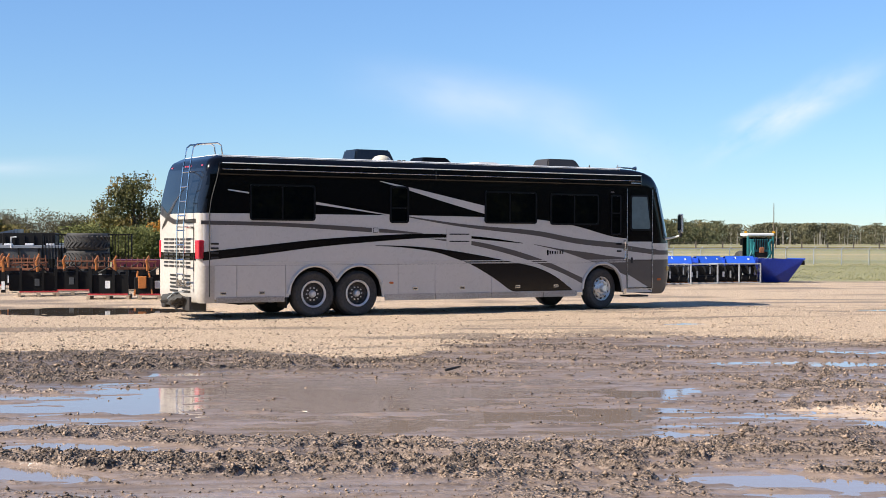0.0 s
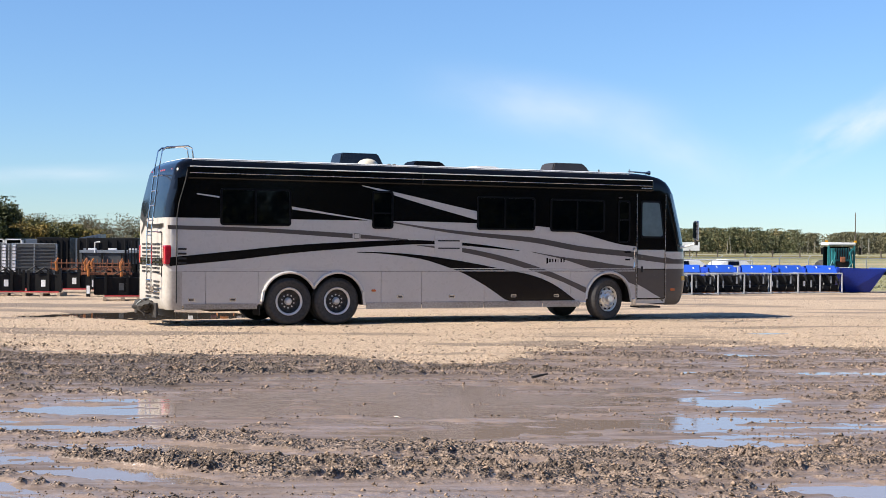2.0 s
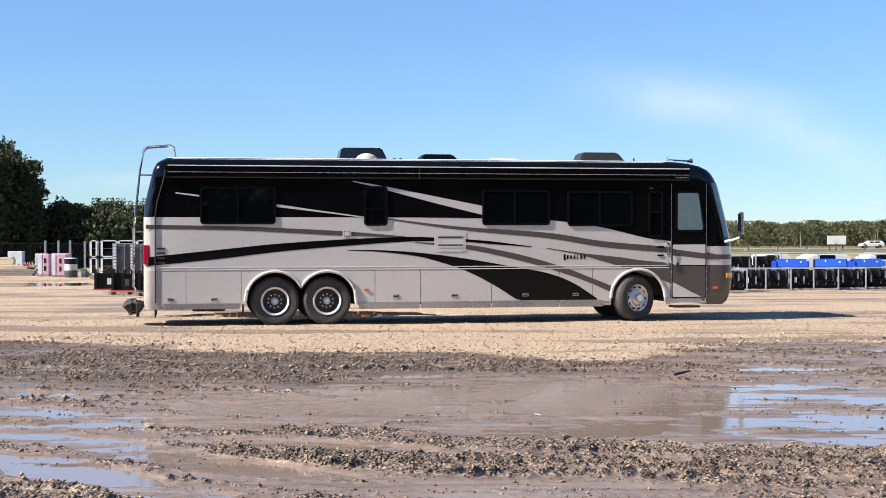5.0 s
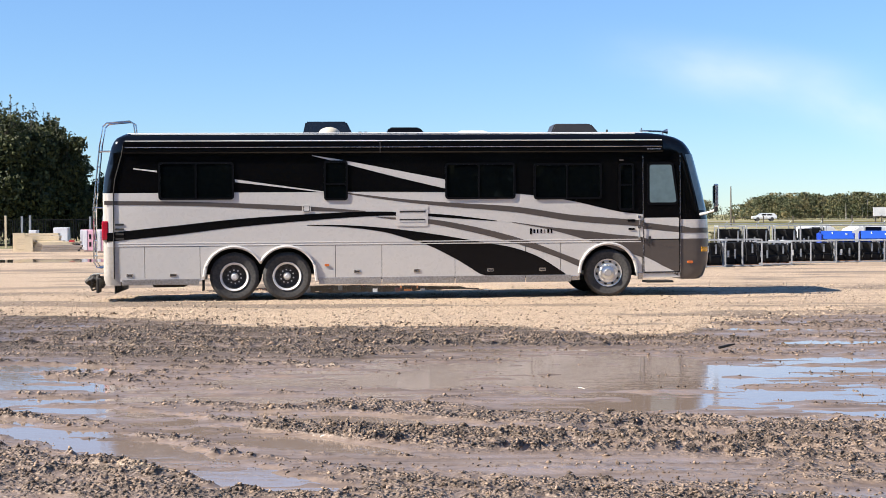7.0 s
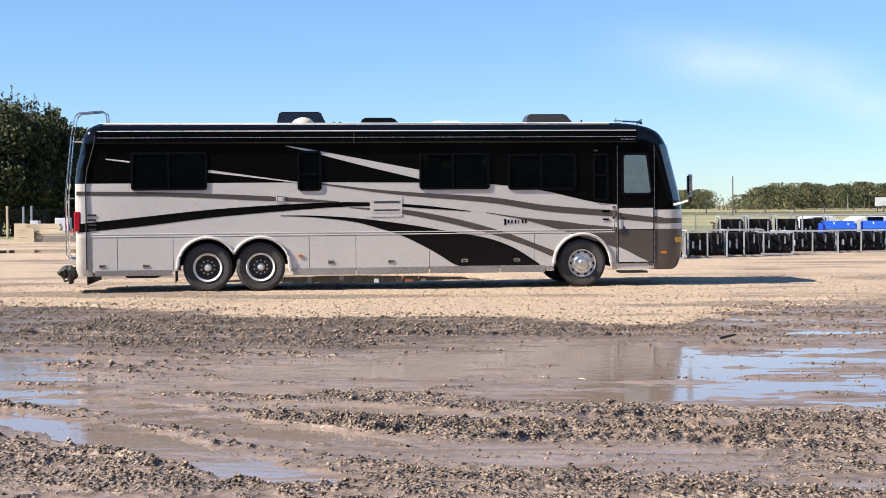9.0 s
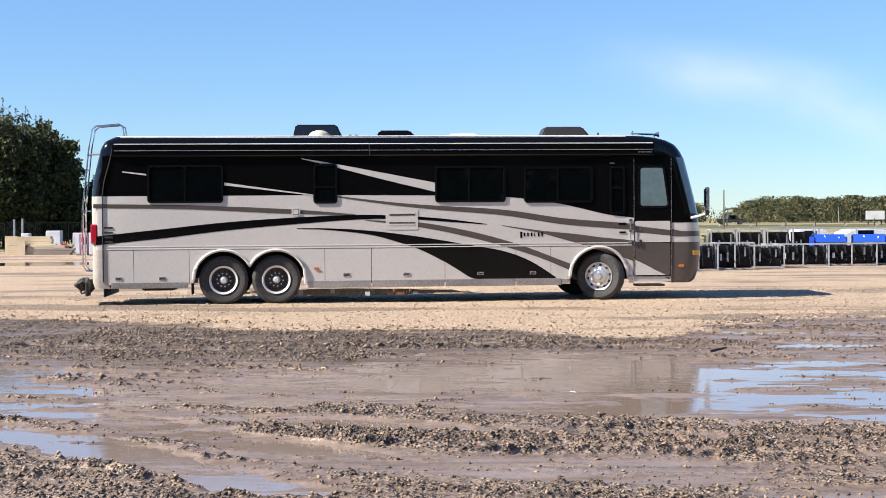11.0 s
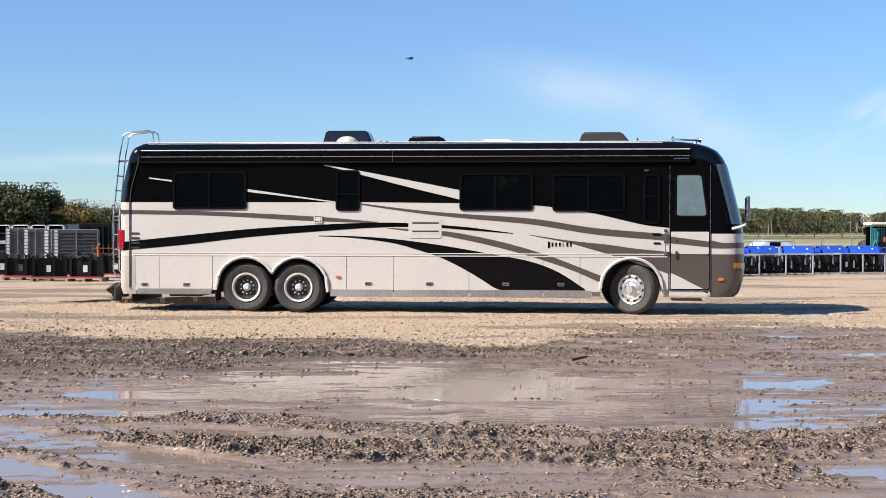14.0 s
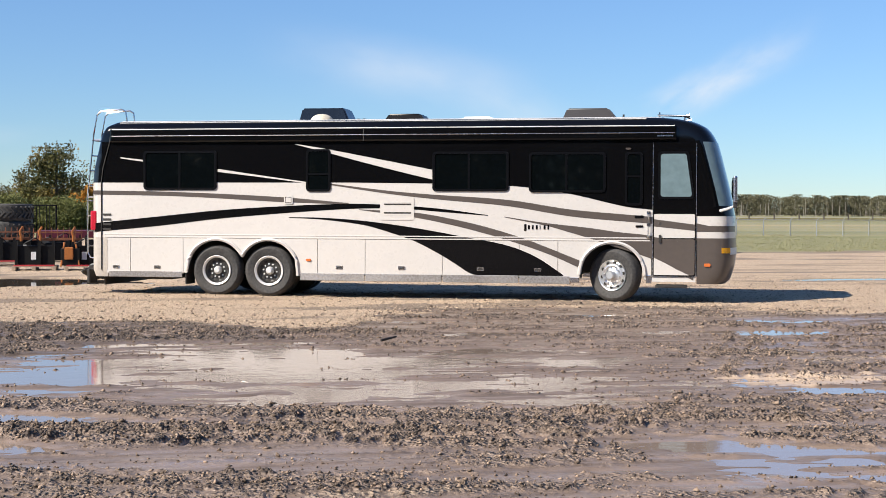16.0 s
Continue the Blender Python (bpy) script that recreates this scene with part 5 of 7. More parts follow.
LEAF = leaf_material("dark green leaves", (0.018, 0.024, 0.010), (0.075, 0.085, 0.030))
LEAF_OLIVE = leaf_material("olive and turning leaves", (0.04, 0.042, 0.014), (0.13, 0.12, 0.035), (0.24, 0.16, 0.04))
LEAF_GOLD = leaf_material("orange autumn leaves", (0.34, 0.14, 0.02), (0.5, 0.26, 0.04))
BRUSH = leaf_material("dull bare brush", (0.06, 0.055, 0.032), (0.15, 0.125, 0.07), (0.09, 0.085, 0.03))
FAR_WOOD = leaf_material("distant mixed woods", (0.085, 0.082, 0.046), (0.132, 0.12, 0.067), (0.16, 0.145, 0.08))
FAR_GREEN = leaf_material("distant dark conifers", (0.052, 0.062, 0.030), (0.088, 0.096, 0.044), (0.19, 0.155, 0.07))
BARK = material("grey-brown bark", (0.13, 0.105, 0.08), 0.9, color2=(0.06, 0.05, 0.04), scale=8, bump=0.4)
PALE_BARK = material("pale poplar bark", (0.36, 0.33, 0.28), 0.85, color2=(0.2, 0.18, 0.15), scale=5)


def leaf_mesh(name, centres, sizes, rng, mat):
    """Leaf clumps: bent pairs of small faces at the points, each turned its own way."""
    n = len(centres)
    a = rng.normal(size=(n, 3))
    a /= np.linalg.norm(a, axis=1)[:, None]
    b = np.cross(a, rng.normal(size=(n, 3)))
    b /= np.linalg.norm(b, axis=1)[:, None]
    c = np.cross(a, b)
    s = sizes[:, None]
    co = np.stack([centres - a * s, centres + b * s * 0.55 + c * s * 0.2, centres + a * s, centres - b * s * 0.55 + c * s * 0.2], 1).reshape(-1, 3)
    i = np.arange(n)[:, None] * 4
    tris = np.concatenate([i + [0, 1, 2], i + [0, 2, 3]], 1).reshape(-1)
    me = bpy.data.meshes.new(name)
    me.vertices.add(len(co)), me.loops.add(len(tris)), me.polygons.add(len(tris) // 3)
    me.vertices.foreach_set("co", co.ravel())
    me.loops.foreach_set("vertex_index", tris)
    me.polygons.foreach_set("loop_start", np.arange(0, len(tris), 3))
    me.update(calc_edges=True)
    me.materials.append(mat)
    return me


def tree(x, y, tall, wide, seed, leaf, label, category="tree", name="tree", dense=1.0, size=0.2, low=0.12, bare=0.0, shoots=0):
    rng = np.random.default_rng(seed)
    root = tagged(new(name), label, category, group="trees at the yard's edge")
    root.location = (x, y, 0)
    bm = bmesh.new()
    lean = rng.normal(size=2) * 0.03 * tall
    tube(bm, [(0, 0, -0.1), (lean[0] * 0.3, lean[1] * 0.3, tall * 0.3), (lean[0], lean[1], tall * 0.62), (lean[0] * 1.3, lean[1] * 1.3, tall * 0.88)], [tall * 0.02 + 0.03, tall * 0.015 + 0.02, tall * 0.008 + 0.01, 0.012], 7)
    pts, sz = [], []
    limbs = int(18 * dense) + 9
    for k in range(limbs):
        z0 = tall * rng.uniform(low, 0.70)
        ang = rng.uniform(0, 2 * math.pi)
        level = (z0 / tall - low) / (1 - low)
        reach = wide / 2 * rng.uniform(0.55, 1.05) * (1.0 - 0.55 * max(0, level - 0.25))
        end = Vector((math.cos(ang) * reach, math.sin(ang) * reach, z0 + tall * rng.uniform(0.06, 0.2)))
        start = Vector((lean[0] * z0 / tall, lean[1] * z0 / tall, z0))
        mid = (start + end) / 2 + Vector((0, 0, tall * 0.02))
        tube(bm, [start, mid, end, end + Vector((math.cos(ang) * 0.25, math.sin(ang) * 0.25, tall * 0.07))], [tall * 0.006 + 0.008, tall * 0.004 + 0.006, 0.012, 0.005], 5)
        if rng.uniform() < bare:
            continue
        for _ in range(int(rng.integers(3, 6))):
            c = np.array(start.lerp(end, float(rng.uniform(0.45, 1.1)))) + rng.normal(size=3) * wide * 0.06
            r = wide * rng.uniform(0.07, 0.14)
            m = int(75 * dense)
            p = np.clip(rng.normal(size=(m, 3)), -1.35, 1.35) * (r, r, r * 0.8)
            pts.append(c + p)
            sz.append(rng.uniform(0.6, 1.25, m) * size)
    # thin upright shoots that break the top of the crown
    for k in range(shoots):
        ang, out = rng.uniform(0, 2 * math.pi), wide * 0.36 * math.sqrt(rng.uniform(0, 1))
        base = Vector((math.cos(ang) * out, math.sin(ang) * out, tall * rng.uniform(0.72, 0.86)))
        tip = base + Vector((rng.normal() * 0.2, rng.normal() * 0.2, tall * rng.uniform(0.10, 0.22)))
        tube(bm, [base, tip], [0.022, 0.006], 4)
        m = 26
        u = rng.uniform(0, 1, m)[:, None]
        pts.append(np.array(base) * (1 - u) + np.array(tip) * u + rng.normal(size=(m, 3)) * 0.16 * (1.15 - u))
        sz.append(rng.uniform(0.5, 1.0, m) * size * 0.8)
    part("trunk", bm, BARK, root, smooth=True)
    P = np.concatenate(pts)
    S = np.concatenate(sz)
    keep = P[:, 2] > 0.05
    crown = new("crown", leaf_mesh("crown", P[keep], S[keep], rng, leaf))
    crown.parent = root
    return root


DARK = "tall leafy dark green tree beyond the yard fence"
for k, (x, y, tall, wide) in enumerate(((-32.5, 97, 10.6, 5.6), (-29.6, 95, 9.6, 5), (-27.2, 96, 8.7, 4.0), (-25.7, 97, 7.7, 3.0), (-31.0, 103, 10.0, 6), (-35.8, 99, 11.0, 6.5), (-23.2, 99, 4.9, 3.0), (-28.4, 99, 9.0, 4.6), (-27.0, 102, 7.6, 3.6), (-21.2, 99, 4.3, 3.4), (-19.4, 98, 3.7, 3.6))):
    tree(x, y, tall, wide, 10 + k, LEAF, DARK, dense=2.4, size=0.15, low=0.05, shoots=14)
for k, (x, y, tall, wide) in enumerate(((-19.6, 108, 4.6, 4.2), (-17.2, 112, 3.0, 4.2), (-24.0, 114, 5.2, 4), (-14.9, 120, 2.9, 4.2), (-19.2, 121, 3.7, 4.0), (-22.6, 130, 5.0, 4.2))):
    tree(x, y, tall, wide, 30 + k, LEAF_OLIVE if k % 2 else LEAF, "round olive green bush among the yard's edge trees", "bush", "bush", dense=2.2, size=0.12, low=0.02)
for k, (x, y, tall, wide) in enumerate(((-15.6, 140, 4.0, 5.5), (-12.2, 144, 4.1, 6), (-9.2, 147, 4.0, 6), (-18.4, 150, 4.3, 6), (-22.0, 150, 4.5, 6), (-6.5, 150, 3.9, 6), (-3.2, 150, 4.2, 6), (0.5, 150, 4.4, 6))):
    tree(x, y, tall, wide, 50 + k, BRUSH, "dull brown brush with thin leaves", "bush", "bush", dense=1.4, size=0.09, low=0.02, bare=0.25, shoots=16)
tree(-4.0, 119, 7.1, 5.2, 71, LEAF_OLIVE, "loose leafy tree with turning yellow-green leaves", dense=1.3, size=0.115, low=0.2, bare=0.2, shoots=12)
tree(-6.3, 120, 5.2, 2.6, 72, LEAF_OLIVE, "thin half-bare tree with few pale leaves", dense=0.8, size=0.1, low=0.2, bare=0.4)
tree(-1.2, 116, 4.4, 2.4, 73, LEAF_GOLD, "small orange autumn tree", dense=1.2, size=0.12, low=0.1)
for k, (x, y) in enumerate(((-8.0, 108), (-5.6, 107), (-3.2, 107), (-0.6, 108), (1.8, 108))):
    tree(x, y, 2.5, 3.6, 80 + k, leaf_material("yellow-green willow leaves", (0.085, 0.10, 0.03), (0.18, 0.18, 0.055)), "low yellow-green willow bush", "bush", "bush", dense=1.6, size=0.09, low=0.02)
# lone round bush in the grass, seen past the crates
tree(13.2, 66, 1.0, 1.5, 90, BRUSH, "small grey-green weed bush in the grass", "bush", "bush", dense=0.4, size=0.09, low=0.02)


def woods(name, x0, x1, y, tall, seed, mat, label, trunks, dip=None, grain=1.0, thick=1.0):
    """A far belt of trees, too many to count: crowns of clumps above thin pale stems."""
    rng = np.random.default_rng(seed)
    pts, sz = [], []
    x = x0
    bm = bmesh.new()
    while x < x1:
        h = tall * rng.uniform(0.86, 1.04) * (dip(x) if dip else 1)
        w = rng.uniform(2.4, 4.5)
        yy = y + rng.uniform(-8, 14)
        m = int(230 * thick * w * h / 7) + 10
        u = rng.uniform(0, 1, m)
        spread = w * 0.75 * np.sqrt(np.clip(1.12 - u * u, 0.2, 1))
        p = np.stack([x + rng.normal(size=m) * spread * 0.9, yy + rng.normal(size=m) * spread * 0.6, h * (0.06 + 0.94 * u)], 1)
        pts.append(p)
        sz.append(rng.uniform(0.16, 0.42, m) * grain)
        if rng.uniform() < trunks:
            for _ in range(2):
                tx = x + rng.uniform(-1.5, 1.5)
                tube(bm, [(tx, yy - 5, 0), (tx + rng.uniform(-0.3, 0.3), yy - 5, h * rng.uniform(0.5, 0.85))], [0.10, 0.04], 4)
        x += w * rng.uniform(0.25, 0.5)
    ob = tagged(new(name, leaf_mesh(name, np.concatenate(pts), np.concatenate(sz), rng, mat)), label, "woods", kind="stuff")
    if len(bm.verts):
        part("stems", bm, PALE_BARK, ob)
    else:
        bm.free()
    return ob


woods("far_woods", 92, 275, 420, 6.7, 1, FAR_WOOD, "distant belt of brown-green poplar woods", 0.8)
woods("far_woods", 83, 150, 396, 7.4, 2, FAR_GREEN, "distant dark green spruce belt with golden tops", 0.1, lambda v: min(1, 0.45 + (v - 83) / 16))
woods("far_woods", 40, 84, 450, 6.4, 3, FAR_GREEN, "distant dark tree belt", 0.0)
woods("far_woods", -420, -60, 300, 9, 4, FAR_GREEN, "distant dark tree belt", 0.0, None, 2.6, 0.2)
# the belt of tall trees and sheds behind the camera shows in the glossy paint
woods("woods_behind", -140, 160, -46, 13, 5, LEAF, "belt of tall dark trees closing the yard", 0.0, None, 1.8, 0.35)


# ---- yard goods on the sunny side: pallets, attachments, crates, lumber ----
PINE = material("weathered pallet wood", (0.42, 0.33, 0.23), 0.85, color2=(0.24, 0.19, 0.14), scale=9, bump=0.2)
PALE_WOOD = material("fresh pale lumber", (0.62, 0.52, 0.36), 0.75, color2=(0.45, 0.36, 0.24), scale=6)
DULL_WOOD = material("grey-brown crate wood", (0.30, 0.25, 0.21), 0.85, color2=(0.2, 0.165, 0.14), scale=7)
MATT_BLACK = material("matt black steel", (0.004, 0.004, 0.0045), 0.55, color2=(0.009, 0.0085, 0.008), scale=5, spec=0.2)
ORANGE = material("orange paint", (0.46, 0.15, 0.025), 0.5, color2=(0.20, 0.075, 0.025), scale=6)
RUST = material("rusty brown steel", (0.28, 0.10, 0.04), 0.75, color2=(0.12, 0.05, 0.03), scale=6)
RED_PAINT = material("red paint", (0.45, 0.035, 0.04), 0.5)
MAROON = material("maroon paint", (0.10, 0.012, 0.022), 0.45)
GALV = material("galvanised steel", (0.34, 0.36, 0.38), 0.45, metal=0.6, color2=(0.28, 0.30, 0.32), scale=8)
GREY_SHEET = material("grey sheet panels", (0.075, 0.08, 0.085), 0.5, color2=(0.035, 0.038, 0.04), scale=4)
BLUE_GREY = material("blue-grey corrugated steel", (0.13, 0.16, 0.20), 0.45, metal=0.3, color2=(0.08, 0.10, 0.13), scale=3)
WHITE_PAINT = material("white paint", (0.74, 0.74, 0.73), 0.45, color2=(0.55, 0.55, 0.54), scale=4)
PINK = material("pink foam board", (0.66, 0.36, 0.44), 0.7, color2=(0.5, 0.30, 0.36), scale=5)
YELLOW = material("pale yellow paint", (0.66, 0.55, 0.14), 0.6, color2=(0.5, 0.42, 0.14), scale=5)
BLUE = material("bright blue paint", (0.012, 0.060, 0.47), 0.35, color2=(0.010, 0.042, 0.33), scale=3, coat=0.3)
LIGHT_BLUE = material("lighter blue paint", (0.018, 0.085, 0.46), 0.45, color2=(0.014, 0.062, 0.36))
TEAL = material("teal paint", (0.02, 0.16, 0.17), 0.4)
WRAP = material("white wrapped goods", (0.72, 0.72, 0.74), 0.35, color2=(0.5, 0.5, 0.53), scale=6)


def piece(name, mat, parent, *boxes, bevel=0.0, label=""):
    bm = bmesh.new()
    for b in boxes:
        box(bm, *b, bevel=bevel)
    return part(name, bm, mat, parent, label)


def thing(name, label, category, group=""):
    return tagged(new(name), label, category, group)


def pallet():
    p = thing("pallet", "weathered wooden pallet on the sand", "pallet", "pallets in the yard")
    for k in range(5):
        piece("board", PINE, p, (-0.6, 0.6, -0.5 + k * 0.22, -0.38 + k * 0.22, 0.10, 0.122))
    for k in range(3):
        piece("runner", PINE, p, (-0.6 + k * 0.55, -0.5 + k * 0.55, -0.5, 0.5, 0.0, 0.1))
    return p


def attachment(kind=0):
    """A black loader attachment: frame posts, mounting plate, hose arms."""
    a = thing("loader_attachment", "matt black steel loader attachment on a pallet", "machine part", "loader attachments in the row")
    piece("plate", MATT_BLACK, a, (-0.5, 0.5, -0.05, 0.0, 0.14, 0.70), bevel=0.01)
    piece("body", MATT_BLACK, a, (-0.46, 0.46, 0.02, 0.5, 0.14, 0.52), bevel=0.04)
    for x in (-0.52, 0.5, 0.12):
        piece("post", MATT_BLACK, a, (x - 0.04, x + 0.04, -0.12, -0.04, 0.13, 0.84))
    part("arm", tube(bmesh.new(), [(-0.3, -0.1, 0.75), (0.0, -0.12, 0.92), (0.28, -0.08, 0.7)], 0.022, 6), MATT_BLACK, a)
    piece("decal", WHITE_PAINT if kind else GREY_SHEET, a, (-0.12, 0.02, -0.062, -0.052, 0.3, 0.52))
    piece("strap", RED_PAINT, a, (-0.56, 0.56, -0.5, -0.46, 0.125, 0.165))
    return a


def harrow():
    """A rust-brown barred rack with bright orange arms on black legs."""
    h = thing("harrow", "rust-brown barred rack with orange arms on black legs", "farm tool", "racks in the row")
    piece("frame", RUST, h, (-0.8, 0.8, -0.03, 0.03, 0.72, 0.78), (-0.8, 0.8, -0.03, 0.03, 0.95, 0.99), (-0.8, 0.8, 0.3, 0.36, 0.72, 0.78), (-0.8, 0.8, -0.02, 0.34, 0.70, 0.73))
    for k in range(9):
        part("bar", tube(bmesh.new(), [(-0.76 + k * 0.19, 0, 0.72), (-0.76 + k * 0.19, 0, 1.12)], 0.016, 5), RUST, h)
    for x in (-0.55, 0.5):
        part("arm", tube(bmesh.new(), [(x, -0.08, 0.62), (x, -0.10, 0.85), (x - 0.04, -0.12, 1.0), (x + 0.05, -0.12, 1.16)], [0.045, 0.05, 0.045, 0.04], 6), ORANGE, h, "bright orange arm")
        piece("leg", MATT_BLACK, h, (x - 0.06, x + 0.06, -0.14, 0.0, 0.0, 0.66))
        piece("boot", WHITE_PAINT, h, (x - 0.05, x + 0.05, -0.155, -0.145, 0.10, 0.36))
    piece("gearbox", MATT_BLACK, h, (-0.4, 0.36, 0.05, 0.5, 0.05, 0.62), bevel=0.05)
    return h


pal, att, att2, har = pallet(), attachment(0), attachment(1), harrow()
pal.matrix_basis, att.matrix_basis, att2.matrix_basis, har.matrix_basis = pose(-3.3, 46.0, 0, 0, 0, 4), pose(-3.3, 46.1, 0), pose(-2.0, 42.4, 0, 0, 0, -3), pose(-5.0, 47.4, 0)
copy_thing(pal, pose(-2.0, 42.4, 0, 0, 0, -3))
for k, (x, y, r) in enumerate(((-8.2, 48.0, 4), (-9.3, 49.1, 2), (-7.0, 47.9, -5), (-4.2, 44.6, 6), (-0.6, 42.2, 3), (0.6, 41.6, -4))):
    copy_thing(pal, pose(x, y, 0, 0, 0, r))
    copy_thing(att if k % 2 else att2, pose(x, y + 0.05, 0, 0, 0, r))
for k, x in enumerate((-10.2, -8.9, -7.7, -6.4, -5.2, -4.0, -2.7, -1.4, -0.2)):
    copy_thing(att if k % 3 else att2, pose(x, 50.6 + 0.4 * (k % 2), 0, 0, 0, 5 - 3 * (k % 4)))
for x, y in ((-7.1, 55.4), (-5.7, 54.6), (-3.3, 49.6), (-1.6, 48.8)):
    copy_thing(har, pose(x, y, 0, 0, 0, 3))
engine = thing("engine_block", "black engine with an orange cover on a pallet", "machine part")
engine.matrix_basis = pose(-1.05, 42.3, 0)
piece("block", MATT_BLACK, engine, (-0.25, 0.3, -0.2, 0.3, 0.13, 0.62), bevel=0.03)
piece("cover", ORANGE, engine, (-0.14, 0.1, -0.24, -0.19, 0.3, 0.66), bevel=0.02, label="orange cover")
for x in (-0.24, 0.27):
    part("stand", tube(bmesh.new(), [(x, -0.2, 0.1), (x * 0.6, -0.1, 0.8)], 0.03, 6), ORANGE, engine)

# long flatbed trailers with pale decks behind the racks
for x0, x1, y, z in ((-7.2, -3.2, 58.4, 1.34), (-7.6, -4.6, 63, 1.4)):
    tr = thing("flatbed_trailer", "flatbed trailer with a pale grey deck rail", "trailer", "trailers behind the racks")
    piece("deck", GALV, tr, (x0, x1, y, y + 2.2, z, z + 0.1))
    piece("side_panel", GREY_SHEET, tr, (x0, x1, y + 0.05, y + 0.1, 0.9, z))
    for k in range(6):
        piece("stake", MATT_BLACK, tr, (x0 + 0.1 + k * (x1 - x0 - 0.2) / 5, x0 + 0.16 + k * (x1 - x0 - 0.2) / 5, y - 0.05, y + 0.02, 0.72, z))
    for k in range(3):
        part("wheel", lathe(bmesh.new(), [(0.1, 0), (0.4, 0), (0.42, 0.04), (0.42, 0.22), (0.1, 0.25)], 18, pose(x0 + 0.7 + k * 1.0, y + 0.1, 0.42)), RUBBER, tr)
    for k in range(4):
        piece("lashing_box", WRAP, tr, (x0 + 0.3 + k * 0.8, x0 + 0.62 + k * 0.8, y + 0.2, y + 0.5, z + 0.1, z + 0.18), bevel=0.02)
    for k in range(1):
        part("lamp_post", tube(bmesh.new(), [(x0 + 0.6 + k * 1.2, y, z), (x0 + 0.6 + k * 1.2, y, z + 0.42), (x0 + 0.8 + k * 1.2, y, z + 0.44)], 0.03, 6), WHITE_PAINT, tr)
# black bins
for x, y, w in ((-6.2, 61, 2.1), (-7.6, 69, 2.0), (-4.2, 66, 1.8), (-9.0, 64, 1.4)):
    bin_ = thing("steel_bin", "large matt black ribbed steel bin", "container", "black bins")
    piece("shell", MATT_BLACK, bin_, (x - w / 2, x + w / 2, y, y + 2, 0, 1.95), bevel=0.03)
    for k in range(6):
        piece("rib", MATT_BLACK, bin_, (x - w / 2 + 0.1 + k * (w - 0.2) / 5 - 0.03, x - w / 2 + 0.1 + k * (w - 0.2) / 5 + 0.03, y - 0.05, y, 0.1, 1.85))


def big_tyre():
    """A tractor tyre lying flat, with slanting lugs round it."""
    t = thing("stacked_tyre", "large black tractor tyre lying flat with chevron lugs", "tyre", "stacked tractor tyres")
    up = pose(0, 0, 0, 90, 0, 0)
    bm = lathe(bmesh.new(), [(0.45, -0.3), (0.72, -0.33), (0.78, -0.28), (0.8, 0), (0.78, 0.28), (0.72, 0.33), (0.45, 0.3), (0.45, -0.3)], 36)
    bmesh.ops.transform(bm, matrix=up, verts=bm.verts)
    part("carcass", bm, RUBBER, t, smooth=True)
    lug = None
    for k in range(28):
        for s in (-1, 1):
            bm = box(bmesh.new(), 0.76, 0.85, -0.035, 0.035, -0.02, 0.30) if lug is None else None
            ob = part("lug", bm, RUBBER, t) if lug is None else new("lug", lug)
            lug = lug or ob.data
            ob.parent = t
            ob.matrix_basis = pose(0, 0, 0, 0, 0, (k + 0.5 * (s > 0)) * 360 / 28) @ pose(0, 0, 0, 45 * s if s > 0 else 135, 0, 0)
    return t


ty = big_tyre()
ty.matrix_basis = pose(-3.6, 56.9, 1.60)
copy_thing(ty, pose(-3.6, 56.9, 0.93, 0, 0, 7))
copy_thing(ty, pose(-3.6, 56.9, 0.3, 0, 0, 3))
for x in (-1.55, -0.75):
    copy_thing(ty, pose(x, 50.4, 0.3, 0, 0, 11) @ Matrix.Rotation(0, 4, "X")).scale = (0.5, 0.5, 0.5)
cart = thing("low_trailer", "maroon low trailer behind the tyres", "trailer")
piece("bed", MAROON, cart, (-2.4, 1.2, 52, 53.6, 0.72, 0.98), bevel=0.02)
for x in (-2.0, 0.6):
    part("wheel", lathe(bmesh.new(), [(0.1, 0), (0.36, 0), (0.38, 0.04), (0.38, 0.2), (0.1, 0.22)], 18, pose(x, 51.95, 0.38)), RUBBER, cart)


def bar_panel(x0, x1, y, z0, z1, n):
    p = thing("barred_fence", "black barred steel fence section", "fence", "barred fences")
    for z in (z0, z1 - 0.05):
        piece("rail", MATT_BLACK, p, (x0, x1, y - 0.02, y + 0.02, z, z + 0.05))
    for k in range(n + 1):
        x = x0 + (x1 - x0) * k / n
        part("bar", tube(bmesh.new(), [(x, y, 0 if k in (0, n) else z0), (x, y, z1)], 0.035 if k in (0, n) else 0.016, 5), MATT_BLACK, p)
    return p


bar_panel(-2.95, -1.95, 58, 0.5, 1.9, 8)
bar_panel(-5.4, -4.45, 58.4, 0.5, 1.9, 8)
for k in range(9):
    bar_panel(-28.5 + k * 1.9, -26.75 + k * 1.9, 89, 0.2, 1.75, 12)


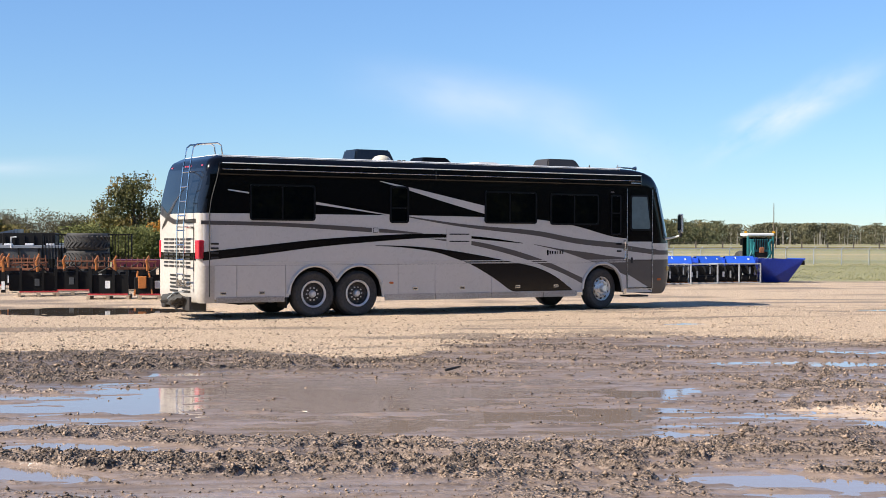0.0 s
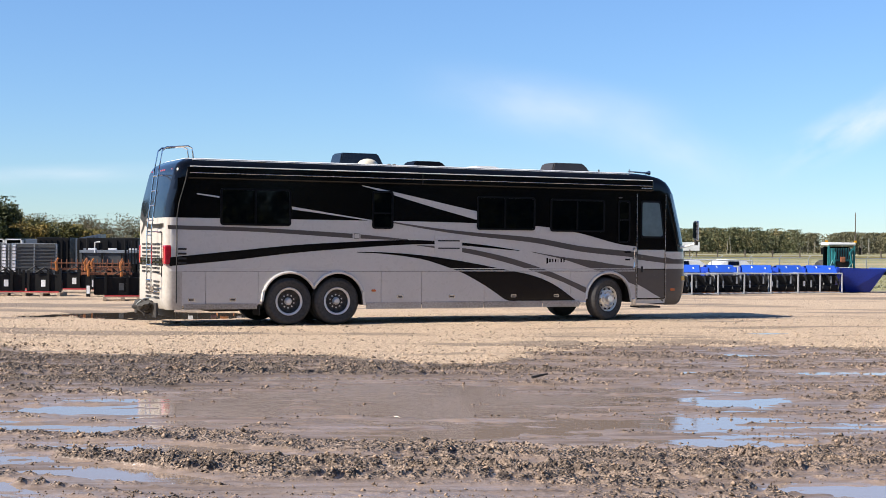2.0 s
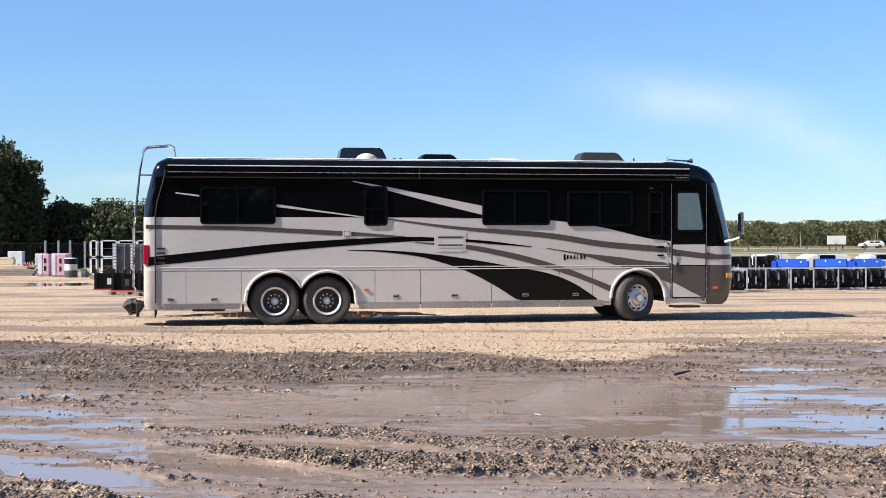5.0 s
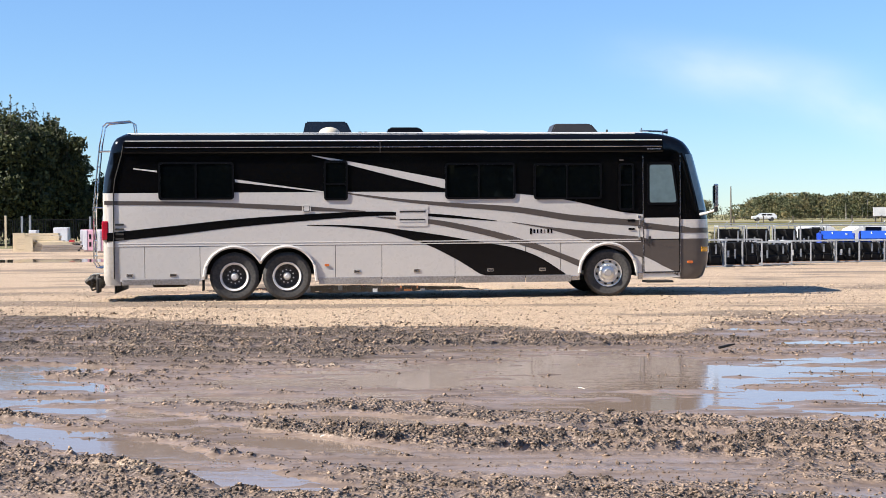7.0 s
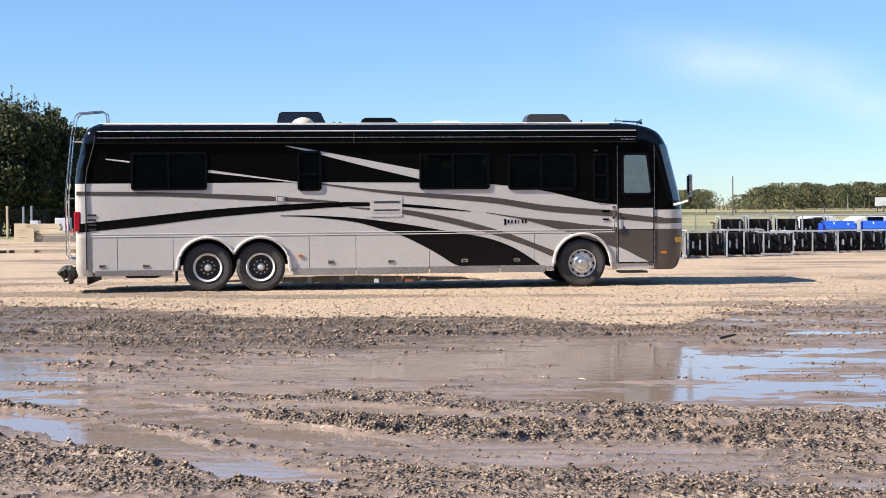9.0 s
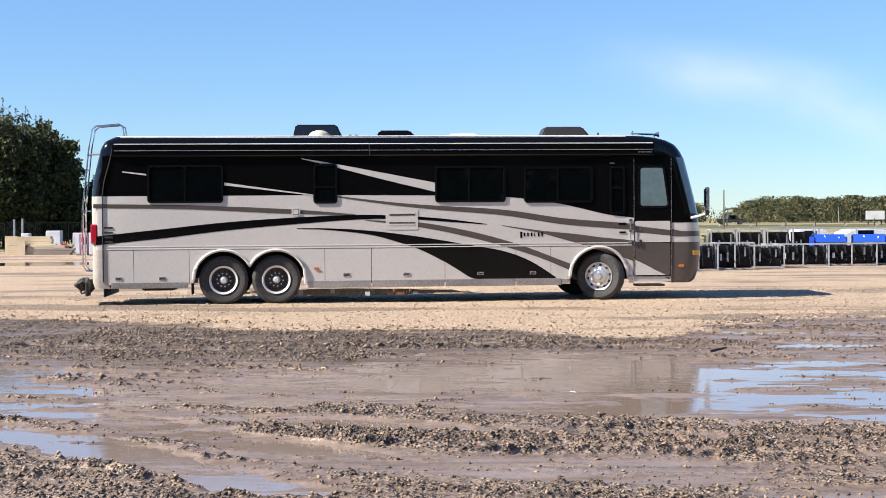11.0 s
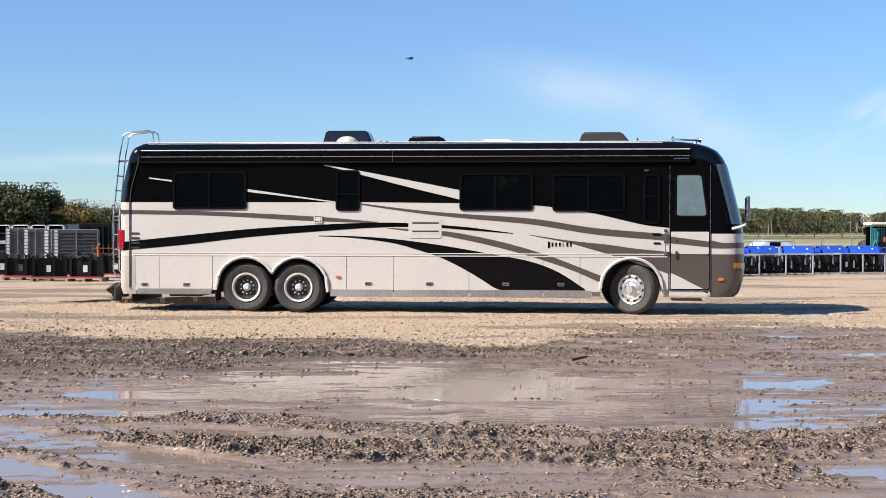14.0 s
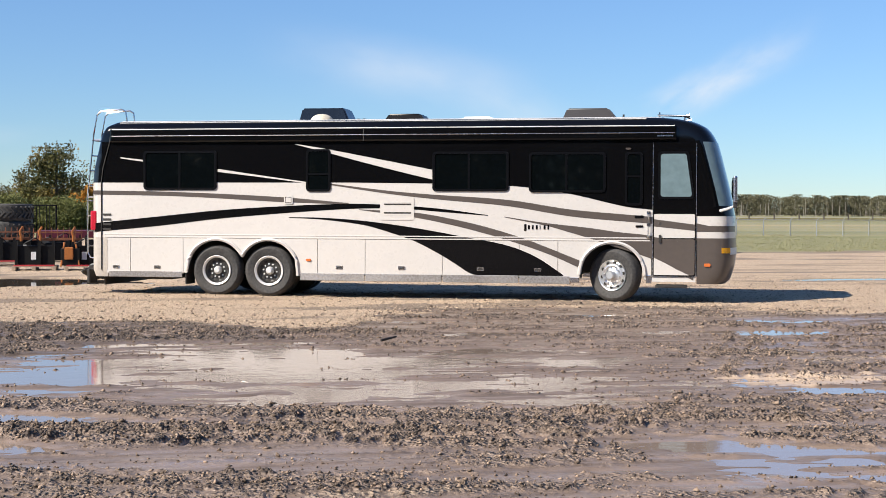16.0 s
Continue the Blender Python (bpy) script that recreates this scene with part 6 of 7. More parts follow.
def cage_stack(x, y, w, tall, label):
    """Goods behind a grid of galvanised bars."""
    c = thing("cage_crate", label, "crate", "caged crates")
    c.matrix_basis = pose(x, y, 0)
    piece("load", GREY_SHEET, c, (-w / 2 + 0.05, w / 2 - 0.05, 0.05, 0.95, 0.14, tall - 0.04))
    piece("base", DULL_WOOD, c, (-w / 2, w / 2, 0, 1, 0, 0.14))
    piece("wrap", WRAP, c, (-w / 2 + 0.0, -w / 2 + 0.16, -0.02, 0.9, 0.14, tall - 0.06), bevel=0.03, label="white plastic wrap")
    n = max(2, int(w / 0.62))
    for k in range(n + 1):
        xx = -w / 2 + w * k / n
        piece("upright", GALV, c, (xx - 0.018, xx + 0.018, -0.02, 0.02, 0.12, tall))
    for k in range(12):
        zz = 0.16 + (tall - 0.18) * k / 11
        piece("cross_bar", GALV if k in (0, 11) else GREY_SHEET, c, (-w / 2, w / 2, -0.03, 0.0, zz - 0.014, zz + 0.014))
    return c


for x, y, w, h in ((-9.2, 60, 1.75, 1.70), (-10.3, 60.6, 0.55, 1.68), (-11.2, 62, 0.9, 1.72), (-12.3, 64, 1.0, 1.75)):
    cage_stack(x, y, w, h, "grey goods in a galvanised bar cage")


def window_crate(x, y, w, tall):
    c = thing("window_crate", "stack of white-framed windows standing on wood", "crate", "window crates")
    c.matrix_basis = pose(x, y, 0)
    piece("base", DULL_WOOD, c, (-w / 2, w / 2, 0, 0.7, 0, 0.2))
    for a, b in ((0.22, tall * 0.55), (tall * 0.57, tall)):
        fr = piece("frame", WHITE_PAINT, c, (-w / 2, -w / 2 + 0.1, 0, 0.5, a, b), (w / 2 - 0.06, w / 2, 0, 0.5, a, b), (-w / 2, w / 2, 0, 0.5, a, a + 0.05), (-w / 2, w / 2, 0, 0.5, b - 0.05, b))
        piece("pane", TINT, fr, (-w / 2 + 0.1, w / 2 - 0.06, 0.04, 0.06, a + 0.05, b - 0.05))
        piece("glazing_bar", GREY_SHEET, fr, (-w / 2 + 0.1, w / 2 - 0.06, 0.02, 0.07, (a + b) / 2 - 0.02, (a + b) / 2 + 0.02))
    return c


for x, w in ((-14.95, 0.35), (-14.2, 0.78), (-13.35, 0.85), (-12.5, 0.75), (-11.7, 0.8)):
    window_crate(x, 70, w, 1.88)
shed = thing("corrugated_container", "blue-grey corrugated container with a sloping top", "container")
bm = prism(bmesh.new(), [(-9.9, 0), (-7.7, 0), (-7.7, 2.15), (-9.9, 1.72)], 70, 73)
part("shell", bm, BLUE_GREY, shed)
for k in range(15):
    x = -9.85 + k * 0.15
    piece("corrugation", BLUE_GREY, shed, (x, x + 0.07, 69.93, 70, 0.1, 1.70 + (x + 9.9) * 0.19))
for x in (-12.6, -11.6, -10.6):
    roof = thing("steel_bin", "low grey steel bin with a flat lid", "container", "black bins")
    piece("shell", BLUE_GREY, roof, (x, x + 0.9, 73, 75, 0, 1.9), bevel=0.03)
# insulation boxes, drum, barriers
for x, y, w in ((-18.7, 75.5, 0.55), (-17.5, 73.8, 0.72), (-19.9, 79.6, 0.55), (-18.9, 80, 1.0)):
    bx = thing("insulation_bale", "wrapped pink and white insulation bale", "bale", "insulation bales")
    piece("bale", PINK, bx, (x - w / 2, x + w / 2, y, y + 0.6, 0.08, 1.17), bevel=0.03)
    piece("pallet_base", DULL_WOOD, bx, (x - w / 2, x + w / 2, y - 0.02, y + 0.6, 0, 0.08))
    piece("wrap", WRAP, bx, (x - w / 2 - 0.01, x - w / 2 + 0.2, y - 0.02, y + 0.5, 0.1, 1.16), bevel=0.02)
    for z in (0.3, 0.7):
        piece("label_bar", MATT_BLACK, bx, (x + 0.02, x + 0.12, y - 0.012, y, z, z + 0.25))
drum = thing("plastic_drum", "white plastic drum with a black band", "drum")
part("shell", lathe(bmesh.new(), [(0.0, 0), (0.3, 0), (0.32, 0.05), (0.32, 0.95), (0.28, 1.0), (0.0, 1.0)], 20, pose(-16.8, 73.4, 0, 90) @ Matrix.Identity(4)), WHITE_PAINT, drum, smooth=True)
part("band", lathe(bmesh.new(), [(0.325, 0.68), (0.33, 0.70), (0.33, 0.93), (0.325, 0.95)], 20, pose(-16.8, 73.4, 0, 90)), MATT_BLACK, drum)
part("band", lathe(bmesh.new(), [(0.325, 0.02), (0.33, 0.04), (0.33, 0.35), (0.325, 0.36)], 20, pose(-16.8, 73.4, 0, 90)), GREY_SHEET, drum)
bar = thing("barrier_block", "row of pale yellow and white barrier blocks", "barrier")
for k in range(9):
    x = -16.5 + k * 0.28
    piece("block", YELLOW if k % 2 else WHITE_PAINT, bar, (x, x + 0.25, 74.4, 74.9, 0, 0.46), bevel=0.02)
log = thing("timber_beam", "long grey-brown squared timber", "timber")
piece("beam", DULL_WOOD, log, (-14.3, -11.6, 73.6, 74.1, 0.0, 0.44), bevel=0.02)
# lumber
lum = thing("lumber_stack", "stacked pale lumber and panels on bearers", "lumber")
rng = random.Random(4)
for a, b, y, z0, z1, mt in ((-23.5, -21.0, 78.6, 0.05, 1.0, PALE_WOOD), (-23.4, -22.4, 78.0, 0.0, 0.78, PALE_WOOD), (-22.3, -20.0, 78.1, 0.0, 0.55, PALE_WOOD), (-21.8, -19.7, 77.4, 0.0, 0.36, DULL_WOOD)):
    n = max(2, int((z1 - z0) / 0.12))
    for k in range(n):
        z = z0 + (z1 - z0) * k / n
        piece("plank", mt, lum, (a + rng.uniform(-0.12, 0.12), b + rng.uniform(-0.2, 0.2), y, y + 0.5, z, z + (z1 - z0) / n - 0.012))
piece("end_panel", PALE_WOOD, lum, (-23.55, -22.9, 78.3, 78.36, 0.0, 1.02), (-22.75, -22.35, 77.9, 77.96, 0, 0.78))
piece("strap", RED_PAINT, lum, (-20.4, -20.1, 78.0, 78.05, 0.5, 0.62))
for x, y, h in ((-26.9, 88, 2.0), (-25.9, 88, 1.95), (-25.4, 88, 2.0), (-21.7, 88, 1.9), (-20.9, 88, 1.9), (-20.2, 88, 1.9), (-19.3, 88, 1.85)):
    post = thing("fence_post", "pale weathered wooden post before the trees", "post", "posts by the trees")
    piece("post", PALE_WOOD if x < -26 else GALV, post, (x - 0.06, x + 0.06, y, y + 0.12, 0, h))
for x, w in ((-25.2, 0.5), (-23.7, 0.9)):
    kiosk = thing("wrapped_goods", "white wrapped goods in the shade", "goods", "wrapped goods")
    piece("bundle", WRAP, kiosk, (x, x + w, 87, 87.6, 0, 1.25 if w > 0.6 else 1.1), bevel=0.05)


# ---- the far side: framed crates of black attachments, blue pushers, tractor, fence, road ----
TUBE_STEEL = material("pale primed tube steel", (0.42, 0.43, 0.44), 0.45, color2=(0.28, 0.29, 0.30), scale=6)


def tube_crate(w, tall, deep):
    """A cage of square tube round a black grapple or bucket."""
    c = thing("shipping_frame", "pale square-tube shipping frame on the sand", "crate", "shipping frames in the row")
    r = 0.022
    for x in (0, w):
        for y in (0, deep):
            piece("upright", TUBE_STEEL, c, (x - r, x + r, y - r, y + r, 0, tall))
    for z in (0.04, tall):
        for y in (0, deep):
            piece("rail", TUBE_STEEL, c, (0, w, y - r, y + r, z - r, z + r))
        for x in (0, w):
            piece("cross_rail", TUBE_STEEL, c, (x - r, x + r, 0, deep, z - r, z + r))
    if w > 1.2:
        piece("upright", TUBE_STEEL, c, (w / 2 - r, w / 2 + r, -r, r, 0, tall))
    return c


def grapple(w, tall):
    g = thing("grapple_bucket", "black curved-tine grapple inside its shipping frame", "machine part", "grapples in the frames")
    piece("back", MATT_BLACK, g, (0.06, w - 0.06, 0.5, 0.75, 0.08, tall * 0.9), bevel=0.03)
    piece("bucket", MATT_BLACK, g, (0.08, w - 0.08, 0.16, 0.5, 0.08, tall * 0.42), bevel=0.05)
    n = max(3, int(w / 0.29))
    for k in range(n):
        x = 0.1 + (w - 0.2) * k / (n - 1)
        pts = [(x, 0.6, 0.12), (x, 0.25, 0.07), (x, 0.1, 0.2), (x, 0.14, tall * 0.55), (x, 0.34, tall * 0.82), (x, 0.6, tall * 0.85)]
        part("tine", tube(bmesh.new(), pts, [0.05, 0.045, 0.035, 0.04, 0.05, 0.055], 5), MATT_BLACK, g)
    for f, z in ((0.3, 0.3), (0.75, 0.5)):
        piece("cylinder", GALV, g, (w * f, w * f + 0.05, 0.05, 0.1, tall * z, tall * (z + 0.35)))
    piece("tag", WHITE_PAINT, g, (w * 0.12, w * 0.17, 0.06, 0.07, tall * 0.35, tall * 0.6))
    piece("edge", ORANGE, g, (0.1, w - 0.1, 0.02, 0.06, 0.05, 0.07))
    return g


models = {}
ROW = [(8.0, 47.3, 1.3, 0.9, 2), (9.35, 48.0, 1.3, 0.9, 0), (10.75, 49.3, 1.2, 0.78, -4), (12.1, 50.8, 1.8, 0.79, -2), (13.95, 51.2, 1.8, 0.79, 0), (15.8, 52.0, 1.2, 0.78, -2), (17.05, 52.6, 1.2, 0.78, 1),
       (18.3, 53.2, 1.2, 0.78, -2), (19.6, 53.7, 1.2, 0.78, 0), (21.0, 54.2, 1.8, 0.79, 0), (7.2, 46.4, 0.55, 0.78, 0), (11.9, 51.6, 0.55, 0.78, 0),
       (11.2, 58.4, 1.05, 1.27, 0), (12.35, 58.4, 1.05, 1.27, 0), (13.5, 58.4, 1.05, 1.27, 2), (14.6, 58.6, 1.05, 1.27, 0)]
for x, y, w, tall, r in ROW:
    at = pose(x, y, 0, 0, 0, r)
    if (w, tall) in models:
        for ob in models[(w, tall)]:
            copy_thing(ob, at)
    else:
        models[(w, tall)] = (tube_crate(w, tall, 0.85), grapple(w, tall))
        for ob in models[(w, tall)]:
            ob.matrix_basis = at


def pusher(w):
    """A blue snow pusher: curved blade between side plates."""
    p = thing("snow_pusher", "bright blue steel snow pusher blade behind the frames", "plough", "blue pushers")
    bm = bmesh.new()
    prof = [(0.0, 0.52), (0.16, 0.62), (0.22, 0.8), (0.16, 0.98), (-0.02, 1.07), (-0.10, 1.07), (0.1, 0.96), (0.16, 0.8), (0.1, 0.65), (-0.05, 0.54)]
    rows = [[bm.verts.new((x, y, z)) for y, z in prof] for x in (0, w)]
    for k in range(len(prof)):
        j = (k + 1) % len(prof)
        bm.faces.new((rows[0][k], rows[0][j], rows[1][j], rows[1][k]))
    bm.faces.new(rows[0]), bm.faces.new(rows[1][::-1])
    part("blade", bm, BLUE, p, smooth=True)
    for x in (0, w):
        piece("side_plate", BLUE, p, (x - 0.02, x + 0.02, -0.35, 0.3, 0.5, 1.0), bevel=0.01)
    bm = bmesh.new()
    rows = [[bm.verts.new((x, y, z)) for y, z in ((-0.50, 0.80), (-0.46, 0.78), (-0.06, 1.05), (-0.08, 1.09))] for x in (0.06, w - 0.04)]
    for k in range(4):
        bm.faces.new((rows[0][k], rows[0][(k + 1) % 4], rows[1][(k + 1) % 4], rows[1][k]))
    bm.faces.new(rows[0]), bm.faces.new(rows[1][::-1])
    part("top_fold", bm, LIGHT_BLUE, p, "sloping lighter blue top plate")
    for x in (w * 0.3, w * 0.66):
        piece("rib", BLUE, p, (x - 0.02, x + 0.02, -0.42, -0.05, 0.62, 0.80), bevel=0.008)
    for x in (0.2, w - 0.3):
        piece("stand", MATT_BLACK, p, (x, x + 0.1, -0.1, 0.2, 0, 0.6))
    part("brace", tube(bmesh.new(), [(w * 0.55, -0.5, 0.35), (w * 0.35, -0.2, 1.05)], 0.022, 5), WHITE_PAINT, p)
    piece("cap", WHITE_PAINT, p, (w * 0.75, w * 0.8, -0.3, -0.24, 0.9, 1.0))
    return p


first = pusher(1.25)
first.matrix_basis = pose(14.3, 54.6, 0)
for k, x in enumerate((15.85, 17.35, 18.85, 20.3, 21.6)):
    copy_thing(first, pose(x, 54.7 + 0.12 * k, 0.0, 0, 0, (-14, 10, -12, 15, -8)[k]))
hop = thing("blue_hopper", "large bright blue steel hopper with slanting sides", "hopper")
bm = bmesh.new()
a = [bm.verts.new(v) for v in ((23.5, 55.4, 0.02), (24.45, 55.3, 0.02), (24.45, 57, 0.02), (23.5, 57, 0.02))]
b = [bm.verts.new(v) for v in ((23.0, 55.2, 1.0), (24.95, 54.8, 0.96), (24.95, 56.4, 0.96), (23.0, 56.4, 1.0))]
bm.faces.new(a[::-1])
for i in range(4):
    bm.faces.new((a[i], a[(i + 1) % 4], b[(i + 1) % 4], b[i]))
bmesh.ops.solidify(bm, geom=bm.faces[:], thickness=0.04)
part("shell", bm, BLUE, hop)
piece("rim", LIGHT_BLUE, hop, (24.9, 24.98, 54.8, 56.4, 0.93, 1.0))
piece("pocket", MATT_BLACK, hop, (24.85, 25.0, 54.9, 55.1, 0.72, 0.9))
piece("wedge", BLUE, hop, (21.9, 23.0, 54.9, 56.2, 0.55, 1.03), bevel=0.02)

# tractor seen from its front
tr = thing("tractor", "teal and white tractor cab with its engine bared", "tractor")
tr.matrix_basis = pose(26.08, 62, 0)
piece("cab", WHITE_PAINT, tr, (-0.66, 0.66, 0.02, 0.9, 1.92, 2.05), bevel=0.05, label="white cab roof")
for x in (-0.64, 0.57):
    piece("cab_post", TEAL, tr, (x, x + 0.07, 0.04, 0.12, 0.8, 1.9))
piece("cab_back", TINT, tr, (-0.6, 0.6, 0.7, 0.75, 0.9, 1.86))
piece("radiator", TEAL, tr, (-0.5, 0.5, 0.0, 0.5, 0.9, 1.78), bevel=0.03)
for k in range(7):
    piece("grille_bar", MATT_BLACK, tr, (-0.36 + k * 0.115, -0.32 + k * 0.115, -0.03, 0.0, 1.3, 1.8))
piece("engine", MATT_BLACK, tr, (-0.3, 0.3, -0.05, 0.0, 0.9, 1.2))
piece("filter", RUST, tr, (-0.12, 0.12, -0.12, -0.05, 1.15, 1.4), bevel=0.04)
for s in (-1, 1):
    part("pipe", tube(bmesh.new(), [(s * 0.2, -0.05, 0.8), (s * 0.42, -0.08, 1.1), (s * 0.34, -0.05, 1.6), (s * 0.5, 0.0, 1.75)], 0.035, 6), TEAL, tr)
    part("strut", tube(bmesh.new(), [(s * 0.66, 0.0, 0.75), (s * 0.45, -0.05, 1.25)], 0.03, 5), TEAL, tr)
    part("wheel", lathe(bmesh.new(), [(0.1, -0.2), (0.7, -0.22), (0.8, -0.1), (0.8, 0.1), (0.7, 0.22), (0.1, 0.2)], 24, pose(s * 0.45, 1.2, 0.62, 0, 0, 90) @ Matrix.Diagonal((0.78, 1, 0.78, 1))), RUBBER, tr)
    piece("work_light", AMBER, tr, (s * 0.68 - 0.05, s * 0.68 + 0.05, 0.1, 0.2, 2.05, 2.14))
    piece("mirror", MATT_BLACK, tr, (s * 0.9 - 0.05, s * 0.9 + 0.05, 0.1, 0.16, 1.5, 1.8))
piece("bumper", WHITE_PAINT, tr, (-0.35, 0.35, -0.3, -0.1, 0.82, 0.92), bevel=0.02)
piece("frame", MATT_BLACK, tr, (-0.35, 0.35, -0.2, 2.4, 0.5, 0.85))
part("whip_aerial", tube(bmesh.new(), [(0.70, 0.2, 2.05), (0.70, 0.2, 3.42)], [0.025, 0.018], 5), BARK, tr, "tall thin aerial")
# white pickup bodies and wrapped goods between the pushers and the fence
for x, w in ((14.9, 1.7), (17.0, 2.2), (19.6, 1.6)):
    cap = thing("truck_cap", "white fibreglass truck cap behind the blue pushers", "truck cap", "white caps")
    y = 60.0
    bm = prism(bmesh.new(), [(x, 0.5), (x + w, 0.5), (x + w, 0.95), (x + w * 0.8, 1.24), (x + w * 0.25, 1.27), (x + 0.05, 1.05)], y, y + 1.6)
    bmesh.ops.bevel(bm, geom=bm.edges[:], offset=0.06, segments=2, affect="EDGES")
    part("shell", bm, WHITE_PAINT, cap, smooth=True)
    piece("side_glass", TINT, cap, (x + w * 0.3, x + w * 0.6, y - 0.012, y, 1.0, 1.18))
    piece("stand", MATT_BLACK, cap, (x + 0.1, x + w - 0.1, y + 0.1, y + 1.5, 0, 0.5))
rack = thing("pipe_rack", "low pale pipe rack", "rack")
for z in (1.28,):
    part("rail", tube(bmesh.new(), [(15.6, 59, z), (20.8, 59, z - 0.06)], 0.03, 6), TUBE_STEEL, rack)
for x in (15.6, 17.3, 19, 20.8):
    part("leg", tube(bmesh.new(), [(x, 59, 0), (x, 59, 1.26)], 0.03, 6), TUBE_STEEL, rack)
pile = thing("tyre_pile", "small stack of black tyres", "tyre")
for z in (0.1, 0.32, 0.54, 0.76, 0.98):
    part("tyre", lathe(bmesh.new(), [(0.2, -0.1), (0.4, -0.1), (0.44, 0), (0.4, 0.1), (0.2, 0.1)], 16, pose(8.6, 56, z, 90)), RUBBER, pile, smooth=True)

# chain-link fence along the grass
MESH_WIRE = bpy.data.materials.new("chain-link wire")
MESH_WIRE.use_nodes = True
n_, l_ = MESH_WIRE.node_tree.nodes, MESH_WIRE.node_tree.links
n_["Principled BSDF"].inputs["Base Color"].default_value = (0.5, 0.5, 0.48, 1)
n_["Principled BSDF"].inputs["Alpha"].default_value = 0.13
fence = tagged(new("chain_link_fence"), "long galvanised chain-link fence in the grass", "fence", kind="structure")
run = [(6.0, 93.0), (90.0, 93.0)]
x = 6.0
post = None
while x < 90:
    bm = tube(bmesh.new(), [(0, 0, 0), (0, 0, 1.12), (0.14, 0, 1.24)], 0.035, 5) if post is None else None
    ob = part("post", bm, GALV, fence) if post is None else new("post", post)
    post = post or ob.data
    ob.parent, ob.location = fence, (x, 93, 0)
    x += 2.05
part("top_rail", tube(bmesh.new(), [(6, 93, 1.12), (90, 93, 1.12)], 0.03, 5), GALV, fence)
bm = bmesh.new()
bm.faces.new([bm.verts.new(v) for v in ((6, 93.03, 0.05), (90, 93.03, 0.05), (90, 93.03, 1.10), (6, 93.03, 1.10))])
part("wire_mesh", bm, MESH_WIRE, fence)
wires = tagged(new("field_fence"), "distant post and wire field fence", "fence", kind="structure")
x, post = 20.0, None
while x < 240:
    bm = box(bmesh.new(), -0.1, 0.1, 0, 0.2, 0, 1.35) if post is None else None
    ob = part("post", bm, BARK, wires) if post is None else new("post", post)
    post = post or ob.data
    ob.parent, ob.location = wires, (x, 252, 0)
    x += 5.2
part("wire", box(bmesh.new(), 20, 240, 252, 252.05, 1.1, 1.14), BARK, wires)

# raised road, sign board, pole
EARTH = material("dry roadside grass", (0.30, 0.25, 0.12), 0.95, color2=(0.17, 0.16, 0.06), scale=0.8)
ROADTOP = material("pale gravel road", (0.34, 0.31, 0.26), 0.9, color2=(0.26, 0.24, 0.2), scale=0.5)
road = tagged(part("road", box(bmesh.new(), -400, 600, 276, 286, -0.5, 0.32), ROADTOP), "distant pale gravel road on a low bank", "road", kind="structure")
bank = tagged(part("road_bank", prism(bmesh.new(), [(-400, -0.5), (600, -0.5), (600, 0.30), (-400, 0.30)], 266, 275.9), EARTH), "dry grass bank of the road", "bank", kind="structure")
board = thing("sign_board", "plain white roadside sign board on posts", "sign")
piece("panel", WHITE_PAINT, board, (78.1, 81.5, 260, 260.15, 1.15, 2.75))
for x in (78.5, 80.9):
    piece("post", BARK, board, (x, x + 0.2, 260.2, 260.4, 0, 2.6))
pole = thing("utility_pole", "thin dark wooden utility pole by the field", "pole")
part("shaft", tube(bmesh.new(), [(40.2, 200, 0), (40.2, 200, 5.6)], [0.11, 0.08], 6), BARK, pole)

# grass tufts of the verge
rng = np.random.default_rng(8)
m = 24000
px, py = rng.uniform(9, 48, m), 55.5 + 40 * rng.uniform(0, 1, m) ** 1.6
keep = py > 57 + 1.5 * np.sin(px)
P = np.stack([px, py, rng.uniform(0, 0.07, m)], 1)[keep]
GRASS = leaf_material("dry green grass", (0.18, 0.18, 0.08), (0.26, 0.235, 0.12), (0.22, 0.205, 0.095))
tagged(new("grass_tufts", leaf_mesh("grass_tufts", P, rng.uniform(0.02, 0.05, len(P)), rng, GRASS)), "rough dry grass tufts along the yard", "grass", kind="stuff")


